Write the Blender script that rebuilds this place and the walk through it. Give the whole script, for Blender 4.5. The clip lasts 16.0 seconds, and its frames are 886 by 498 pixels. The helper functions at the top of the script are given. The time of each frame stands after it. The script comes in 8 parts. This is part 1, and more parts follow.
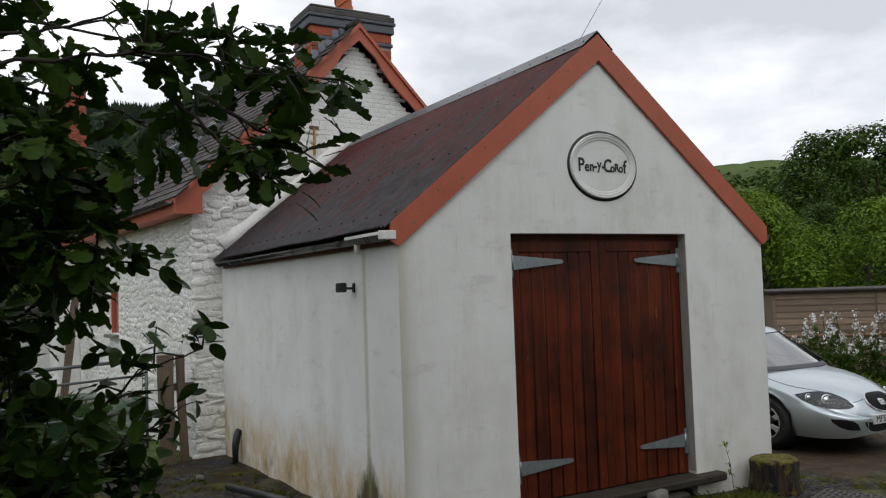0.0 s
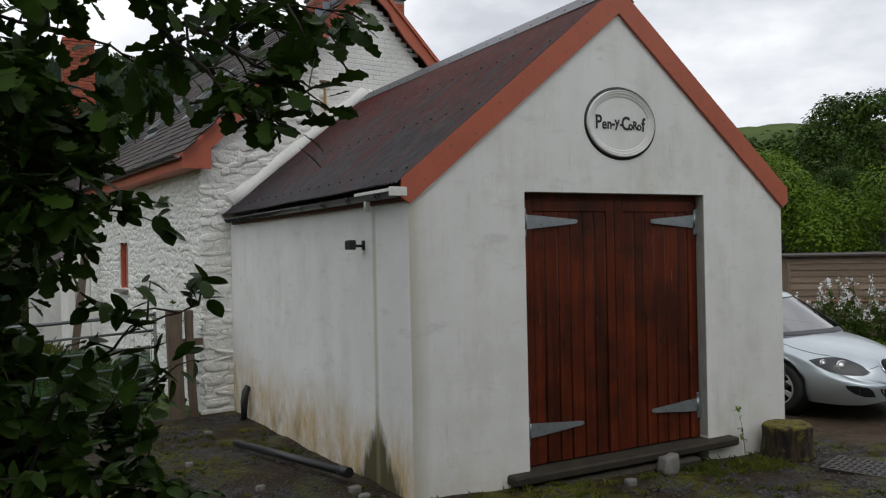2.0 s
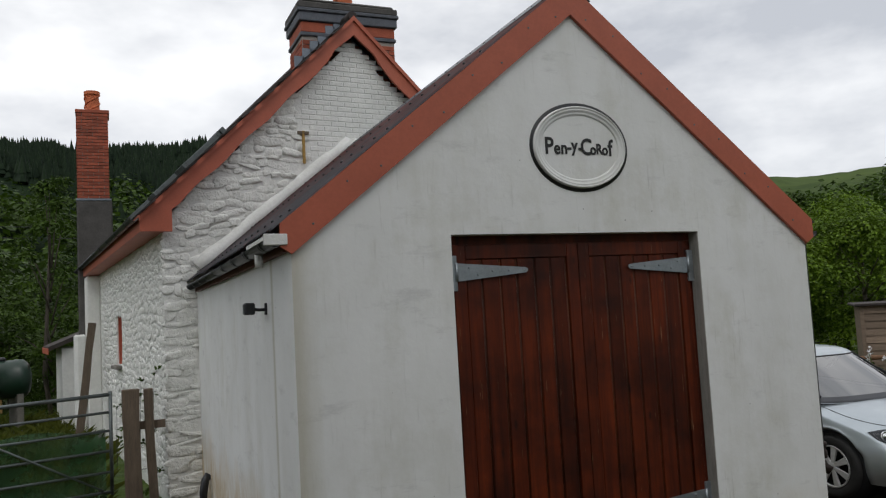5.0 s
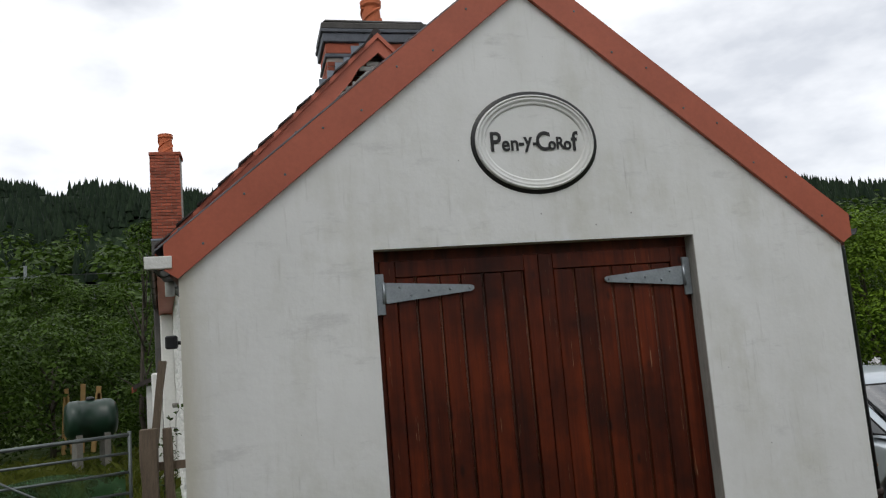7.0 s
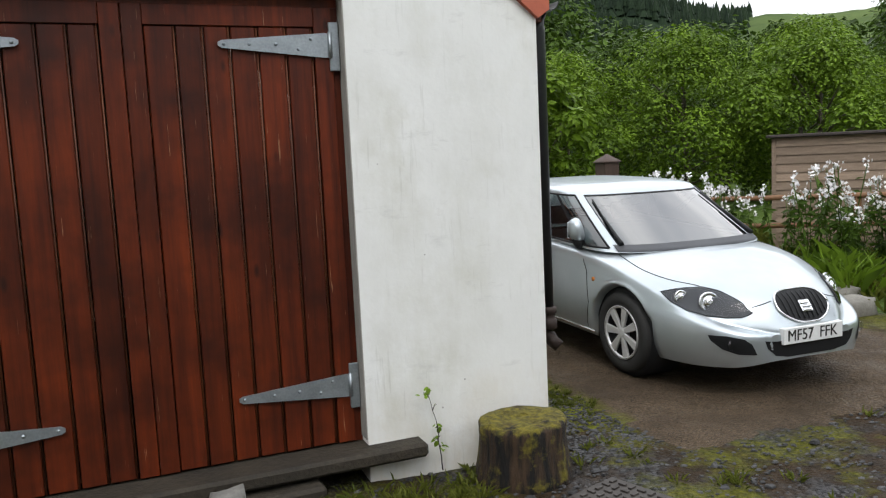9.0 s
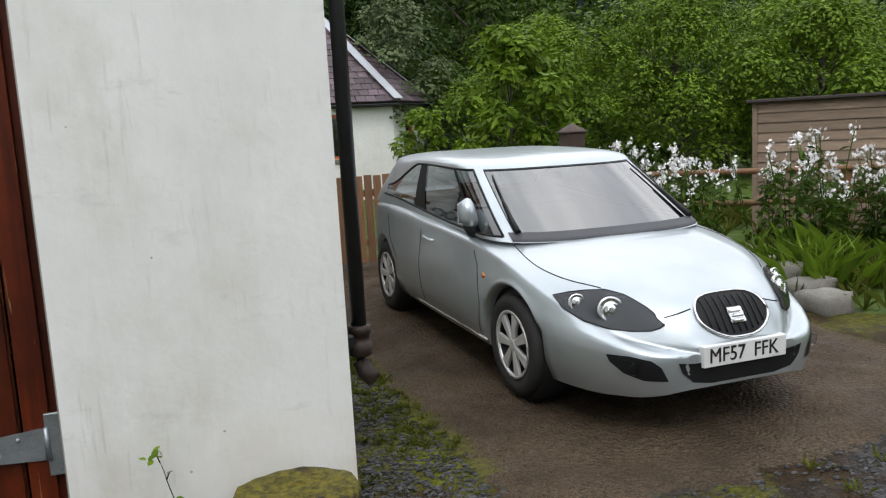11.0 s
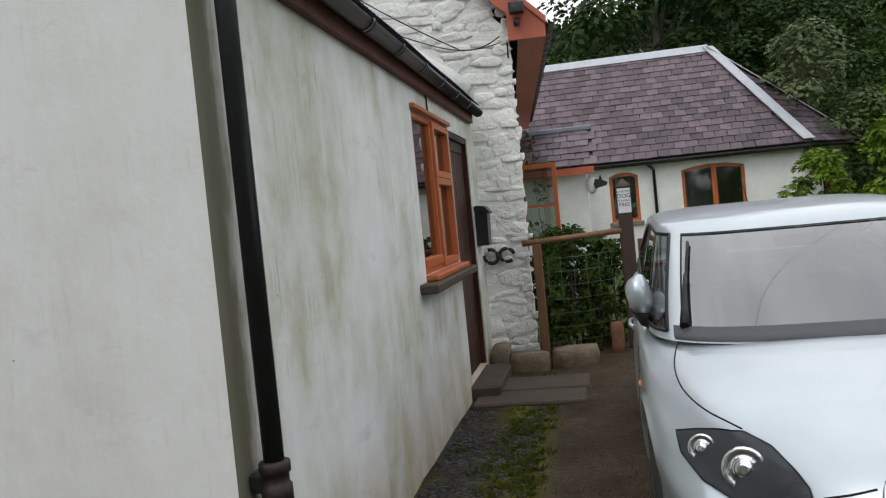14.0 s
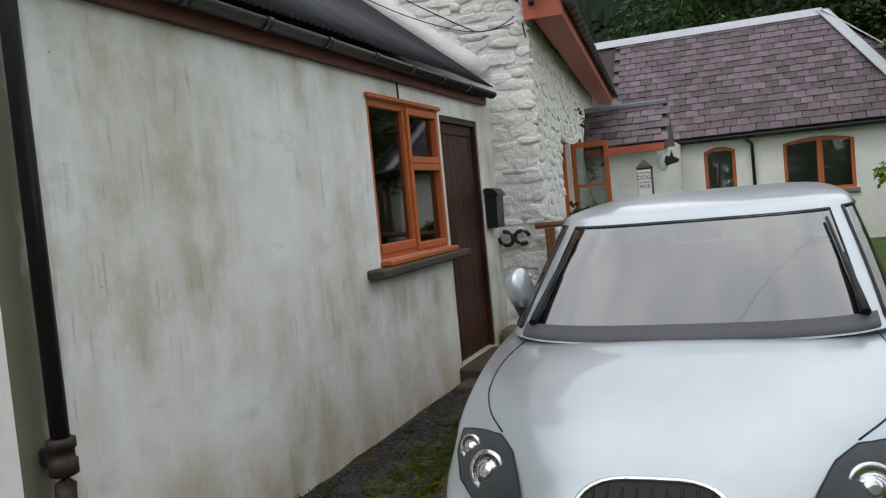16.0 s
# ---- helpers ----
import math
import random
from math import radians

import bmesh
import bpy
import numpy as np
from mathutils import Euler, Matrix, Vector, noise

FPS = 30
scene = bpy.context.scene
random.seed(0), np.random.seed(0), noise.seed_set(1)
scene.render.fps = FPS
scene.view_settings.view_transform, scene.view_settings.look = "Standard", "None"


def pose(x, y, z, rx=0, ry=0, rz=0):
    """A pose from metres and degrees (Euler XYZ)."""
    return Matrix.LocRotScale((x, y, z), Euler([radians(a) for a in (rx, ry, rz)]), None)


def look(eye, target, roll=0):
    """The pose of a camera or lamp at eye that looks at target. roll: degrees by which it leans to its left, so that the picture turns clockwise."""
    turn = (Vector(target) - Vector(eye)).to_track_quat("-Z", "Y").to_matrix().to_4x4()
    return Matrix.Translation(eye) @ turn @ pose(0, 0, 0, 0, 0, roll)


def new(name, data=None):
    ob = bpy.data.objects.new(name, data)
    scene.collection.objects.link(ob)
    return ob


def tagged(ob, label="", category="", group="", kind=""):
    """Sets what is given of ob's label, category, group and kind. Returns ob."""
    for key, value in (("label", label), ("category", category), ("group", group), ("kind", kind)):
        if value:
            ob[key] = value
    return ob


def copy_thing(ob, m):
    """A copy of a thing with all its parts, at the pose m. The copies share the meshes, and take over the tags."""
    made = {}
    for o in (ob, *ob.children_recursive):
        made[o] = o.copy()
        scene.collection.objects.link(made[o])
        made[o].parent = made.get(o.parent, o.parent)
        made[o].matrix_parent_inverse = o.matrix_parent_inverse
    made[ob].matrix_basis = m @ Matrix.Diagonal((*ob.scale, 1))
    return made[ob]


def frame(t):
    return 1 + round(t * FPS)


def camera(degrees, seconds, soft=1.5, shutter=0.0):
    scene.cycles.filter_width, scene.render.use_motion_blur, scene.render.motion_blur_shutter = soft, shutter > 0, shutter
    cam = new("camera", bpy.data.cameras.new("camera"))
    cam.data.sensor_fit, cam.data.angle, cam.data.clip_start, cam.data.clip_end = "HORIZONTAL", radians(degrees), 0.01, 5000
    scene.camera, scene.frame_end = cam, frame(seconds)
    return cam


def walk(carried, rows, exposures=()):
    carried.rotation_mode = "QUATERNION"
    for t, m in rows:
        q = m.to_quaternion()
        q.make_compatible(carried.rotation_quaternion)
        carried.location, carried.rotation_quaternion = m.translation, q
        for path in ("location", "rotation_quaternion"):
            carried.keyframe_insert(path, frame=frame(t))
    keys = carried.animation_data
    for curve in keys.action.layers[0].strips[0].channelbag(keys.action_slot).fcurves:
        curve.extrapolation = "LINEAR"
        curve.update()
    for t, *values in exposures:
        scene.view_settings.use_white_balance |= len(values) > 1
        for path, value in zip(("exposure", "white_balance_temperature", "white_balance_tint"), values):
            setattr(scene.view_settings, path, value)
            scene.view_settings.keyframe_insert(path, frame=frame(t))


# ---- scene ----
cam = camera(57.5, 16.0, 1.2)
PATH = [
    (0, (-3.053, -6.162, 2.275), (-2.067, -4.425, 2.371), -2.0),
    (0.5, (-3.045, -6.143, 2.28), (-2.101, -4.384, 2.395), -2.7),
    (1, (-3.017, -6.09, 2.297), (-2.091, -4.322, 2.426), -2.5),
    (1.5, (-3.029, -6.065, 2.299), (-2.083, -4.307, 2.429), -2.3),
    (2, (-2.978, -6.012, 2.263), (-2.016, -4.258, 2.261), -1.2),
    (2.5, (-2.749, -5.98, 2.224), (-1.909, -4.165, 2.186), -3.5),
    (3, (-2.453, -5.836, 2.208), (-1.581, -4.036, 2.172), -4.0),
    (3.5, (-2.147, -5.634, 2.243), (-1.227, -3.859, 2.304), -3.1),
    (4, (-1.822, -5.64, 2.19), (-1.021, -3.818, 2.386), -4.1),
    (4.5, (-1.497, -5.513, 2.176), (-0.743, -3.675, 2.407), -4.4),
    (4.7, (-1.365, -5.429, 2.186), (-0.577, -3.598, 2.352), -3.5),
    (6.8, (0.22, -5.0, 2.077), (0.722, -3.084, 2.275), -2.4),
    (7, (0.386, -4.962, 2.07), (0.861, -3.045, 2.329), -4.7),
    (7.5, (0.86, -4.898, 2.039), (1.36, -2.964, 2.137), -1.3),
    (8, (1.337, -4.775, 1.967), (1.874, -2.852, 1.849), -1.0),
    (8.5, (1.732, -4.519, 1.911), (2.353, -2.627, 1.717), -2.7),
    (9, (2.155, -4.302, 1.858), (2.907, -2.463, 1.63), -2.7),
    (9.5, (2.582, -4.161, 1.832), (3.314, -2.321, 1.551), -3.3),
    (9.7, (2.74, -4.071, 1.846), (3.482, -2.24, 1.54), -3.0),
    (11.8, (4.335, -3.114, 1.688), (4.956, -1.226, 1.458), -3.4),
    (12, (4.483, -3.07, 1.69), (4.953, -1.135, 1.503), -4.3),
    (12.5, (4.797, -2.902, 1.699), (5.038, -0.923, 1.549), -2.4),
    (13, (5.092, -2.711, 1.691), (5.138, -0.714, 1.606), -4.7),
    (13.5, (5.473, -2.557, 1.684), (5.308, -0.568, 1.553), -7.4),
    (14, (5.801, -2.437, 1.643), (5.426, -0.474, 1.57), -5.6),
    (14.5, (6.097, -2.345, 1.623), (5.557, -0.422, 1.508), -5.5),
    (15, (6.418, -2.354, 1.634), (5.687, -0.498, 1.493), -6.2),
    (15.5, (6.784, -2.234, 1.609), (6.072, -0.37, 1.473), -3.9),
    (16, (7.144, -2.161, 1.625), (6.43, -0.296, 1.515), -5.4),
]
EXPOSURES = [(0, 0.0), (1.8, -0.05), (2.1, -0.1), (2.6, 0.25), (3.1, 0.3), (3.5, 0.42), (4.0, -0.05), (4.5, -0.25), (6.8, 0.1), (7.0, 0.1), (7.5, -0.1), (8.1, 0.3), (8.6, 0.65), (9, 0.95), (9.7, 1.0), (11.8, 0.68), (13.0, 0.6), (14, 0.45), (16, 0.38)]
walk(cam, [(t, look(eye, target, roll)) for t, eye, target, roll in PATH], EXPOSURES)

# ---- world and sun: a bright overcast sky ----
world = bpy.data.worlds.new("overcast_sky")
scene.world = world
world.use_nodes = True
wn, wl = world.node_tree.nodes, world.node_tree.links
wn.clear()
w_out = wn.new("ShaderNodeOutputWorld")
w_bg = wn.new("ShaderNodeBackground")
w_sky = wn.new("ShaderNodeTexSky")
w_sky.sky_type = "NISHITA"
w_sky.sun_disc = False
w_sky.sun_elevation = radians(50)
w_sky.sun_rotation = radians(215)
w_geo = wn.new("ShaderNodeTexCoord")
w_map = wn.new("ShaderNodeMapping")
w_map.inputs["Scale"].default_value = (1.0, 1.0, 2.2)
w_noise = wn.new("ShaderNodeTexNoise")
w_noise.inputs["Scale"].default_value = 2.6
w_noise.inputs["Detail"].default_value = 6
w_noise.inputs["Roughness"].default_value = 0.55
w_ramp = wn.new("ShaderNodeValToRGB")
w_ramp.color_ramp.elements[0].position, w_ramp.color_ramp.elements[0].color = 0.36, (7.0, 7.3, 7.9, 1)
w_ramp.color_ramp.elements[1].position, w_ramp.color_ramp.elements[1].color = 0.60, (12.6, 12.7, 12.9, 1)
w_mix = wn.new("ShaderNodeMix")
w_mix.data_type = "RGBA"
w_mix.inputs["Factor"].default_value = 0.92
wl.new(w_geo.outputs["Generated"], w_map.inputs["Vector"])
wl.new(w_map.outputs["Vector"], w_noise.inputs["Vector"])
wl.new(w_noise.outputs["Fac"], w_ramp.inputs["Fac"])
wl.new(w_sky.outputs["Color"], w_mix.inputs[6])
wl.new(w_ramp.outputs["Color"], w_mix.inputs[7])
wl.new(w_mix.outputs[2], w_bg.inputs["Color"])
w_bg.inputs["Strength"].default_value = 0.1
wl.new(w_bg.outputs["Background"], w_out.inputs["Surface"])

sun_data = bpy.data.lights.new("sun", "SUN")
sun_data.energy, sun_data.angle, sun_data.color = 0.5, radians(25), (1.0, 0.97, 0.92)
sun = new("sun", sun_data)
sun.matrix_world = look((-8, -14, 22), (0, 0, 0))

# ---- materials ----
def nodes_of(name):
    m = bpy.data.materials.new(name)
    m.use_nodes = True
    nt = m.node_tree
    return m, nt, nt.nodes["Principled BSDF"]


def coords(nt, scale=(1, 1, 1), local=False):
    mp = nt.nodes.new("ShaderNodeMapping")
    mp.inputs["Scale"].default_value = scale
    if local:
        nt.links.new(nt.nodes.new("ShaderNodeTexCoord").outputs["Object"], mp.inputs["Vector"])
    else:
        nt.links.new(nt.nodes.new("ShaderNodeNewGeometry").outputs["Position"], mp.inputs["Vector"])
    return mp.outputs["Vector"]


def noise_of(nt, vec, scale, detail=4, rough=0.6):
    n = nt.nodes.new("ShaderNodeTexNoise")
    n.inputs["Scale"].default_value, n.inputs["Detail"].default_value, n.inputs["Roughness"].default_value = scale, detail, rough
    nt.links.new(vec, n.inputs["Vector"])
    return n.outputs["Fac"]


def ramp_of(nt, fac, lo, hi, a=(0, 0, 0), b=(1, 1, 1)):
    r = nt.nodes.new("ShaderNodeValToRGB")
    r.color_ramp.elements[0].position, r.color_ramp.elements[0].color = lo, (*a, 1)
    r.color_ramp.elements[1].position, r.color_ramp.elements[1].color = hi, (*b, 1)
    nt.links.new(fac, r.inputs["Fac"])
    return r.outputs["Color"]


def mix_of(nt, fac, a, b, blend="MIX"):
    mx = nt.nodes.new("ShaderNodeMix")
    mx.data_type, mx.blend_type = "RGBA", blend
    for sock, v in ((mx.inputs["Factor"], fac), (mx.inputs[6], a), (mx.inputs[7], b)):
        if isinstance(v, tuple):
            sock.default_value = (*v, 1)
        elif isinstance(v, (int, float)):
            sock.default_value = v
        else:
            nt.links.new(v, sock)
    return mx.outputs[2]


def math_of(nt, op, a, b=0.0):
    n = nt.nodes.new("ShaderNodeMath")
    n.operation = op
    for sock, v in ((n.inputs[0], a), (n.inputs[1], b)):
        if isinstance(v, (int, float)):
            sock.default_value = v
        else:
            nt.links.new(v, sock)
    return n.outputs[0]


def bump_of(nt, bsdf, height, strength=0.3, dist=0.01):
    b = nt.nodes.new("ShaderNodeBump")
    b.inputs["Strength"].default_value, b.inputs["Distance"].default_value = strength, dist
    nt.links.new(height, b.inputs["Height"])
    nt.links.new(b.outputs["Normal"], bsdf.inputs["Normal"])


def set_color(nt, bsdf, c):
    if isinstance(c, tuple):
        bsdf.inputs["Base Color"].default_value = (*c, 1)
    else:
        nt.links.new(c, bsdf.inputs["Base Color"])


def plain(name, color, rough=0.6, metal=0.0, vary=0.25, scale=6.0, grain=60.0, bump=0.15, dist=0.004, stretch=(1, 1, 1), island=0.0, local=False, coat=0.0):
    """A surface with two scales of variation: broad blotches and fine grain."""
    m, nt, bsdf = nodes_of(name)
    vec = coords(nt, stretch, local)
    dark = tuple(c * (1 - vary) for c in color)
    light = tuple(min(1, c * (1 + vary * 0.6)) for c in color)
    c = ramp_of(nt, noise_of(nt, vec, scale), 0.3, 0.7, dark, light)
    fine = noise_of(nt, vec, grain, 3)
    c = mix_of(nt, 0.35, c, ramp_of(nt, fine, 0.35, 0.65, dark, light))
    if island:
        rnd = nt.nodes.new("ShaderNodeNewGeometry").outputs["Random Per Island"]
        rnd2 = nt.nodes.new("ShaderNodeObjectInfo").outputs["Random"]
        both = math_of(nt, "FRACT", math_of(nt, "ADD", rnd, rnd2))
        c = mix_of(nt, 1.0, c, ramp_of(nt, both, 0, 1, (1 - island,) * 3, (1 + island * 0.5,) * 3), "MULTIPLY")
    set_color(nt, bsdf, c)
    bsdf.inputs["Roughness"].default_value = rough
    bsdf.inputs["Metallic"].default_value = metal
    bsdf.inputs["Coat Weight"].default_value = coat
    if bump:
        bump_of(nt, bsdf, fine, bump, dist)
    return m


def render_wall(name, algae, rust, base_z, spread=0.0, corner=0.0, tint=(0.36, 0.35, 0.22), patch_y=None):
    """White painted render with grey-green streaks, algae and ochre splash marks."""
    m, nt, bsdf = nodes_of(name)
    pos = coords(nt)
    streak = coords(nt, (3.2, 3.2, 0.55))
    c = ramp_of(nt, noise_of(nt, pos, 1.3), 0.3, 0.75, (0.77, 0.78, 0.76), (0.86, 0.87, 0.855))
    s1 = ramp_of(nt, mix_of(nt, 0.45, noise_of(nt, streak, 1.0, 4, 0.6), noise_of(nt, pos, 3.2, 5, 0.7)), 0.46 - spread, 0.70 - spread)
    blot = ramp_of(nt, noise_of(nt, pos, 0.9, 3), 0.38 - spread, 0.62 - spread)
    c = mix_of(nt, math_of(nt, "MULTIPLY", math_of(nt, "MULTIPLY", s1, blot), algae), c, tint)
    # thin dark runs inside the algae, grey smudges, small pits
    fine = ramp_of(nt, noise_of(nt, coords(nt, (26, 26, 2.4)), 1.0, 3, 0.6), 0.60, 0.74)
    c = mix_of(nt, math_of(nt, "MULTIPLY", mix_of(nt, 1.0, fine, blot, "MULTIPLY"), algae * 0.55), c, tuple(x * 0.5 for x in tint))
    smear = ramp_of(nt, noise_of(nt, coords(nt, (1.1, 1.1, 3.4)), 1.6, 6, 0.72), 0.57, 0.74)
    c = mix_of(nt, math_of(nt, "MULTIPLY", smear, 0.42), c, (0.40, 0.40, 0.39))
    pits = nt.nodes.new("ShaderNodeTexVoronoi")
    pits.inputs["Scale"].default_value = 5.0
    nt.links.new(pos, pits.inputs["Vector"])
    c = mix_of(nt, ramp_of(nt, pits.outputs["Distance"], 0.022, 0.034, (0.7,) * 3, (0,) * 3), c, (0.22, 0.21, 0.19))
    sep = nt.nodes.new("ShaderNodeSeparateXYZ")
    nt.links.new(pos, sep.inputs[0])
    if corner:
        # grime that has run down behind the downpipe
        run = math_of(nt, "ADD", sep.outputs[1], math_of(nt, "MULTIPLY", noise_of(nt, coords(nt, (12, 12, 3.0)), 1.0, 6, 0.7), 0.24))
        c = mix_of(nt, math_of(nt, "MULTIPLY", math_of(nt, "MULTIPLY", ramp_of(nt, run, 0.24, 0.40, (1, 1, 1), (0, 0, 0)), math_of(nt, "GREATER_THAN", sep.outputs[0], 4.574)), corner), c, (0.13, 0.125, 0.07))
    # a tawny run down the front beside the left corner
    side_run = math_of(nt, "ADD", sep.outputs[0], math_of(nt, "MULTIPLY", noise_of(nt, coords(nt, (6, 6, 1.0)), 1.0, 5), 0.16))
    c = mix_of(nt, math_of(nt, "MULTIPLY", mix_of(nt, 1.0, ramp_of(nt, side_run, 0.10, 0.26, (1, 1, 1), (0, 0, 0)), ramp_of(nt, sep.outputs[1], 0.002, 0.004, (1, 1, 1), (0, 0, 0)), "MULTIPLY"), 0.5), c, (0.38, 0.34, 0.20))
    drift = math_of(nt, "MULTIPLY", math_of(nt, "SUBTRACT", noise_of(nt, coords(nt, (1.5, 1.5, 0.9)), 1.0, 6, 0.7), 0.5), 0.9)
    edge = math_of(nt, "ADD", math_of(nt, "SUBTRACT", sep.outputs[2], base_z), drift)
    splash = ramp_of(nt, edge, 0.0, 0.55, (1, 1, 1), (0, 0, 0))
    splash = mix_of(nt, 1.0, splash, ramp_of(nt, noise_of(nt, coords(nt, (4, 4, 1.8)), 1.0, 6, 0.75), 0.30, 0.62), "MULTIPLY")
    c = mix_of(nt, math_of(nt, "MULTIPLY", splash, rust), c, (0.52, 0.37, 0.16))
    low = ramp_of(nt, math_of(nt, "ADD", edge, 0.22), 0.0, 0.3, (1, 1, 1), (0, 0, 0))
    green = ramp_of(nt, noise_of(nt, coords(nt, (1.6, 1.6, 1.0)), 1.0, 5, 0.7), 0.52, 0.72)
    c = mix_of(nt, math_of(nt, "MULTIPLY", math_of(nt, "MULTIPLY", low, green), rust), c, (0.09, 0.085, 0.025))
    if patch_y is not None:
        # mossy patch where the lamp's bracket drips, and its thin run above
        off = math_of(nt, "ABSOLUTE", math_of(nt, "SUBTRACT", sep.outputs[1], patch_y))
        ragged = math_of(nt, "MULTIPLY", math_of(nt, "SUBTRACT", noise_of(nt, coords(nt, (9, 9, 2.5)), 1.0, 5, 0.7), 0.5), 0.55)
        core = math_of(nt, "ADD", math_of(nt, "ADD", math_of(nt, "MULTIPLY", off, 0.95), math_of(nt, "MULTIPLY", sep.outputs[2], 0.80)), ragged)
        c = mix_of(nt, ramp_of(nt, core, 0.46, 0.64, (0.95,) * 3, (0,) * 3), c, (0.055, 0.048, 0.006))
        thin = ramp_of(nt, math_of(nt, "ADD", off, math_of(nt, "MULTIPLY", ragged, 0.12)), 0.015, 0.06, (0.45,) * 3, (0,) * 3)
        c = mix_of(nt, mix_of(nt, 1.0, thin, ramp_of(nt, sep.outputs[2], 1.9, 2.3, (1, 1, 1), (0, 0, 0)), "MULTIPLY"), c, (0.30, 0.27, 0.12))
    set_color(nt, bsdf, c)
    bsdf.inputs["Roughness"].default_value = 0.75
    h = math_of(nt, "ADD", noise_of(nt, pos, 22, 4), math_of(nt, "MULTIPLY", noise_of(nt, pos, 2.0, 2), 2.0))
    bump_of(nt, bsdf, h, 0.16, 0.012)
    return m


M_FRONT = render_wall("white_render", 0.5, 0.35, 0.02, 0.0, 0.0, (0.46, 0.45, 0.33))
M_LEFT = render_wall("white_render_rusty", 0.35, 0.95, 0.36, 0.0, 0.0, (0.42, 0.40, 0.26), 0.72)
M_RIGHT = render_wall("white_render_algae", 0.85, 0.7, 0.05, 0.06, 0.92, (0.44, 0.44, 0.29))
M_WHITE = plain("white_paint", (0.81, 0.81, 0.78), 0.7, vary=0.12, scale=2.5, grain=18, bump=0.4, dist=0.02)
M_STONE = plain("whitewashed_stone", (0.83, 0.83, 0.79), 0.85, vary=0.14, scale=4, grain=16, bump=0.7, dist=0.035)
M_TERRA = plain("terracotta_paint", (0.46, 0.115, 0.062), 0.55, vary=0.15, scale=3, grain=40, bump=0.12)
M_ORANGE = plain("orange_stained_wood", (0.50, 0.13, 0.035), 0.4, vary=0.2, scale=4, grain=40, stretch=(6, 6, 1), bump=0.1)
M_BLACK = plain("black_plastic", (0.018, 0.019, 0.022), 0.38, vary=0.3, scale=8, grain=50, bump=0.05)
M_STEEL = plain("galvanised_steel", (0.38, 0.42, 0.45), 0.42, 0.75, vary=0.25, scale=12, grain=80, bump=0.1)
M_DARKSTEEL = plain("weathered_steel", (0.16, 0.18, 0.18), 0.5, 0.7, vary=0.35, scale=8, grain=50)
M_BRICK = plain("red_brick", (0.34, 0.085, 0.045), 0.85, vary=0.3, scale=6, grain=70, bump=0.4, island=0.35)
M_MORTAR = plain("grey_mortar", (0.33, 0.30, 0.27), 0.95, vary=0.2, scale=8, grain=60, bump=0.4)
M_BLUEBRICK = plain("blue_brick", (0.10, 0.11, 0.13), 0.7, vary=0.35, scale=7, grain=50, bump=0.3, island=0.3)
M_LEAD = plain("lead_flashing", (0.20, 0.23, 0.27), 0.5, 0.3, vary=0.25, scale=7, grain=50, bump=0.2)
M_TERRACOTTA = plain("clay_pot", (0.50, 0.13, 0.05), 0.8, vary=0.25, scale=6, grain=50)
M_SLATE = plain("purple_slate", (0.115, 0.080, 0.095), 0.5, vary=0.4, scale=5, grain=40, bump=0.35, island=0.6)
M_OLDSLATE = plain("old_grey_slate", (0.055, 0.043, 0.040), 0.8, vary=0.5, scale=4, grain=30, bump=0.5, island=0.45)
M_CONCRETE = plain("weathered_concrete", (0.20, 0.19, 0.165), 0.9, vary=0.35, scale=5, grain=45, bump=0.5, dist=0.01)
M_SLAB = plain("damp_brown_concrete", (0.075, 0.056, 0.038), 0.75, vary=0.4, scale=4, grain=45, bump=0.5, dist=0.01)
M_GREYRENDER = plain("sooty_grey_render", (0.085, 0.08, 0.075), 0.9, vary=0.4, scale=3, grain=30, bump=0.4)
M_OLDWOOD = plain("weathered_wood", (0.16, 0.12, 0.085), 0.85, vary=0.4, scale=3, grain=20, stretch=(9, 9, 1), bump=0.5, island=0.2)
M_SHED = plain("grey_brown_boards", (0.27, 0.20, 0.145), 0.85, vary=0.3, scale=3, grain=25, stretch=(1, 1, 9), bump=0.4, island=0.3)
M_FENCE = plain("brown_stained_wood", (0.22, 0.11, 0.05), 0.7, vary=0.35, scale=3, grain=25, stretch=(9, 9, 1), bump=0.3, island=0.25)
M_POST = plain("dark_stained_post", (0.055, 0.032, 0.022), 0.65, vary=0.35, scale=4, grain=25, stretch=(9, 9, 1), bump=0.3)


# ---- building helpers ----
def bm_box(x0, x1, y0, y1, z0, z1, bevel=0.0, bm=None, m=None):
    out = bm or bmesh.new()
    r = bmesh.ops.create_cube(out, size=1)
    vs = r["verts"]
    bmesh.ops.scale(out, vec=(x1 - x0, y1 - y0, z1 - z0), verts=vs)
    bmesh.ops.translate(out, vec=((x0 + x1) / 2, (y0 + y1) / 2, (z0 + z1) / 2), verts=vs)
    if bevel:
        es = list({e for v in vs for e in v.link_edges})
        res = bmesh.ops.bevel(out, geom=es, offset=bevel, segments=1, affect="EDGES")
        vs = res["verts"] if not bm else vs
    if m is not None:
        bmesh.ops.transform(out, matrix=m, verts=[v for v in vs if v.is_valid])
    return out


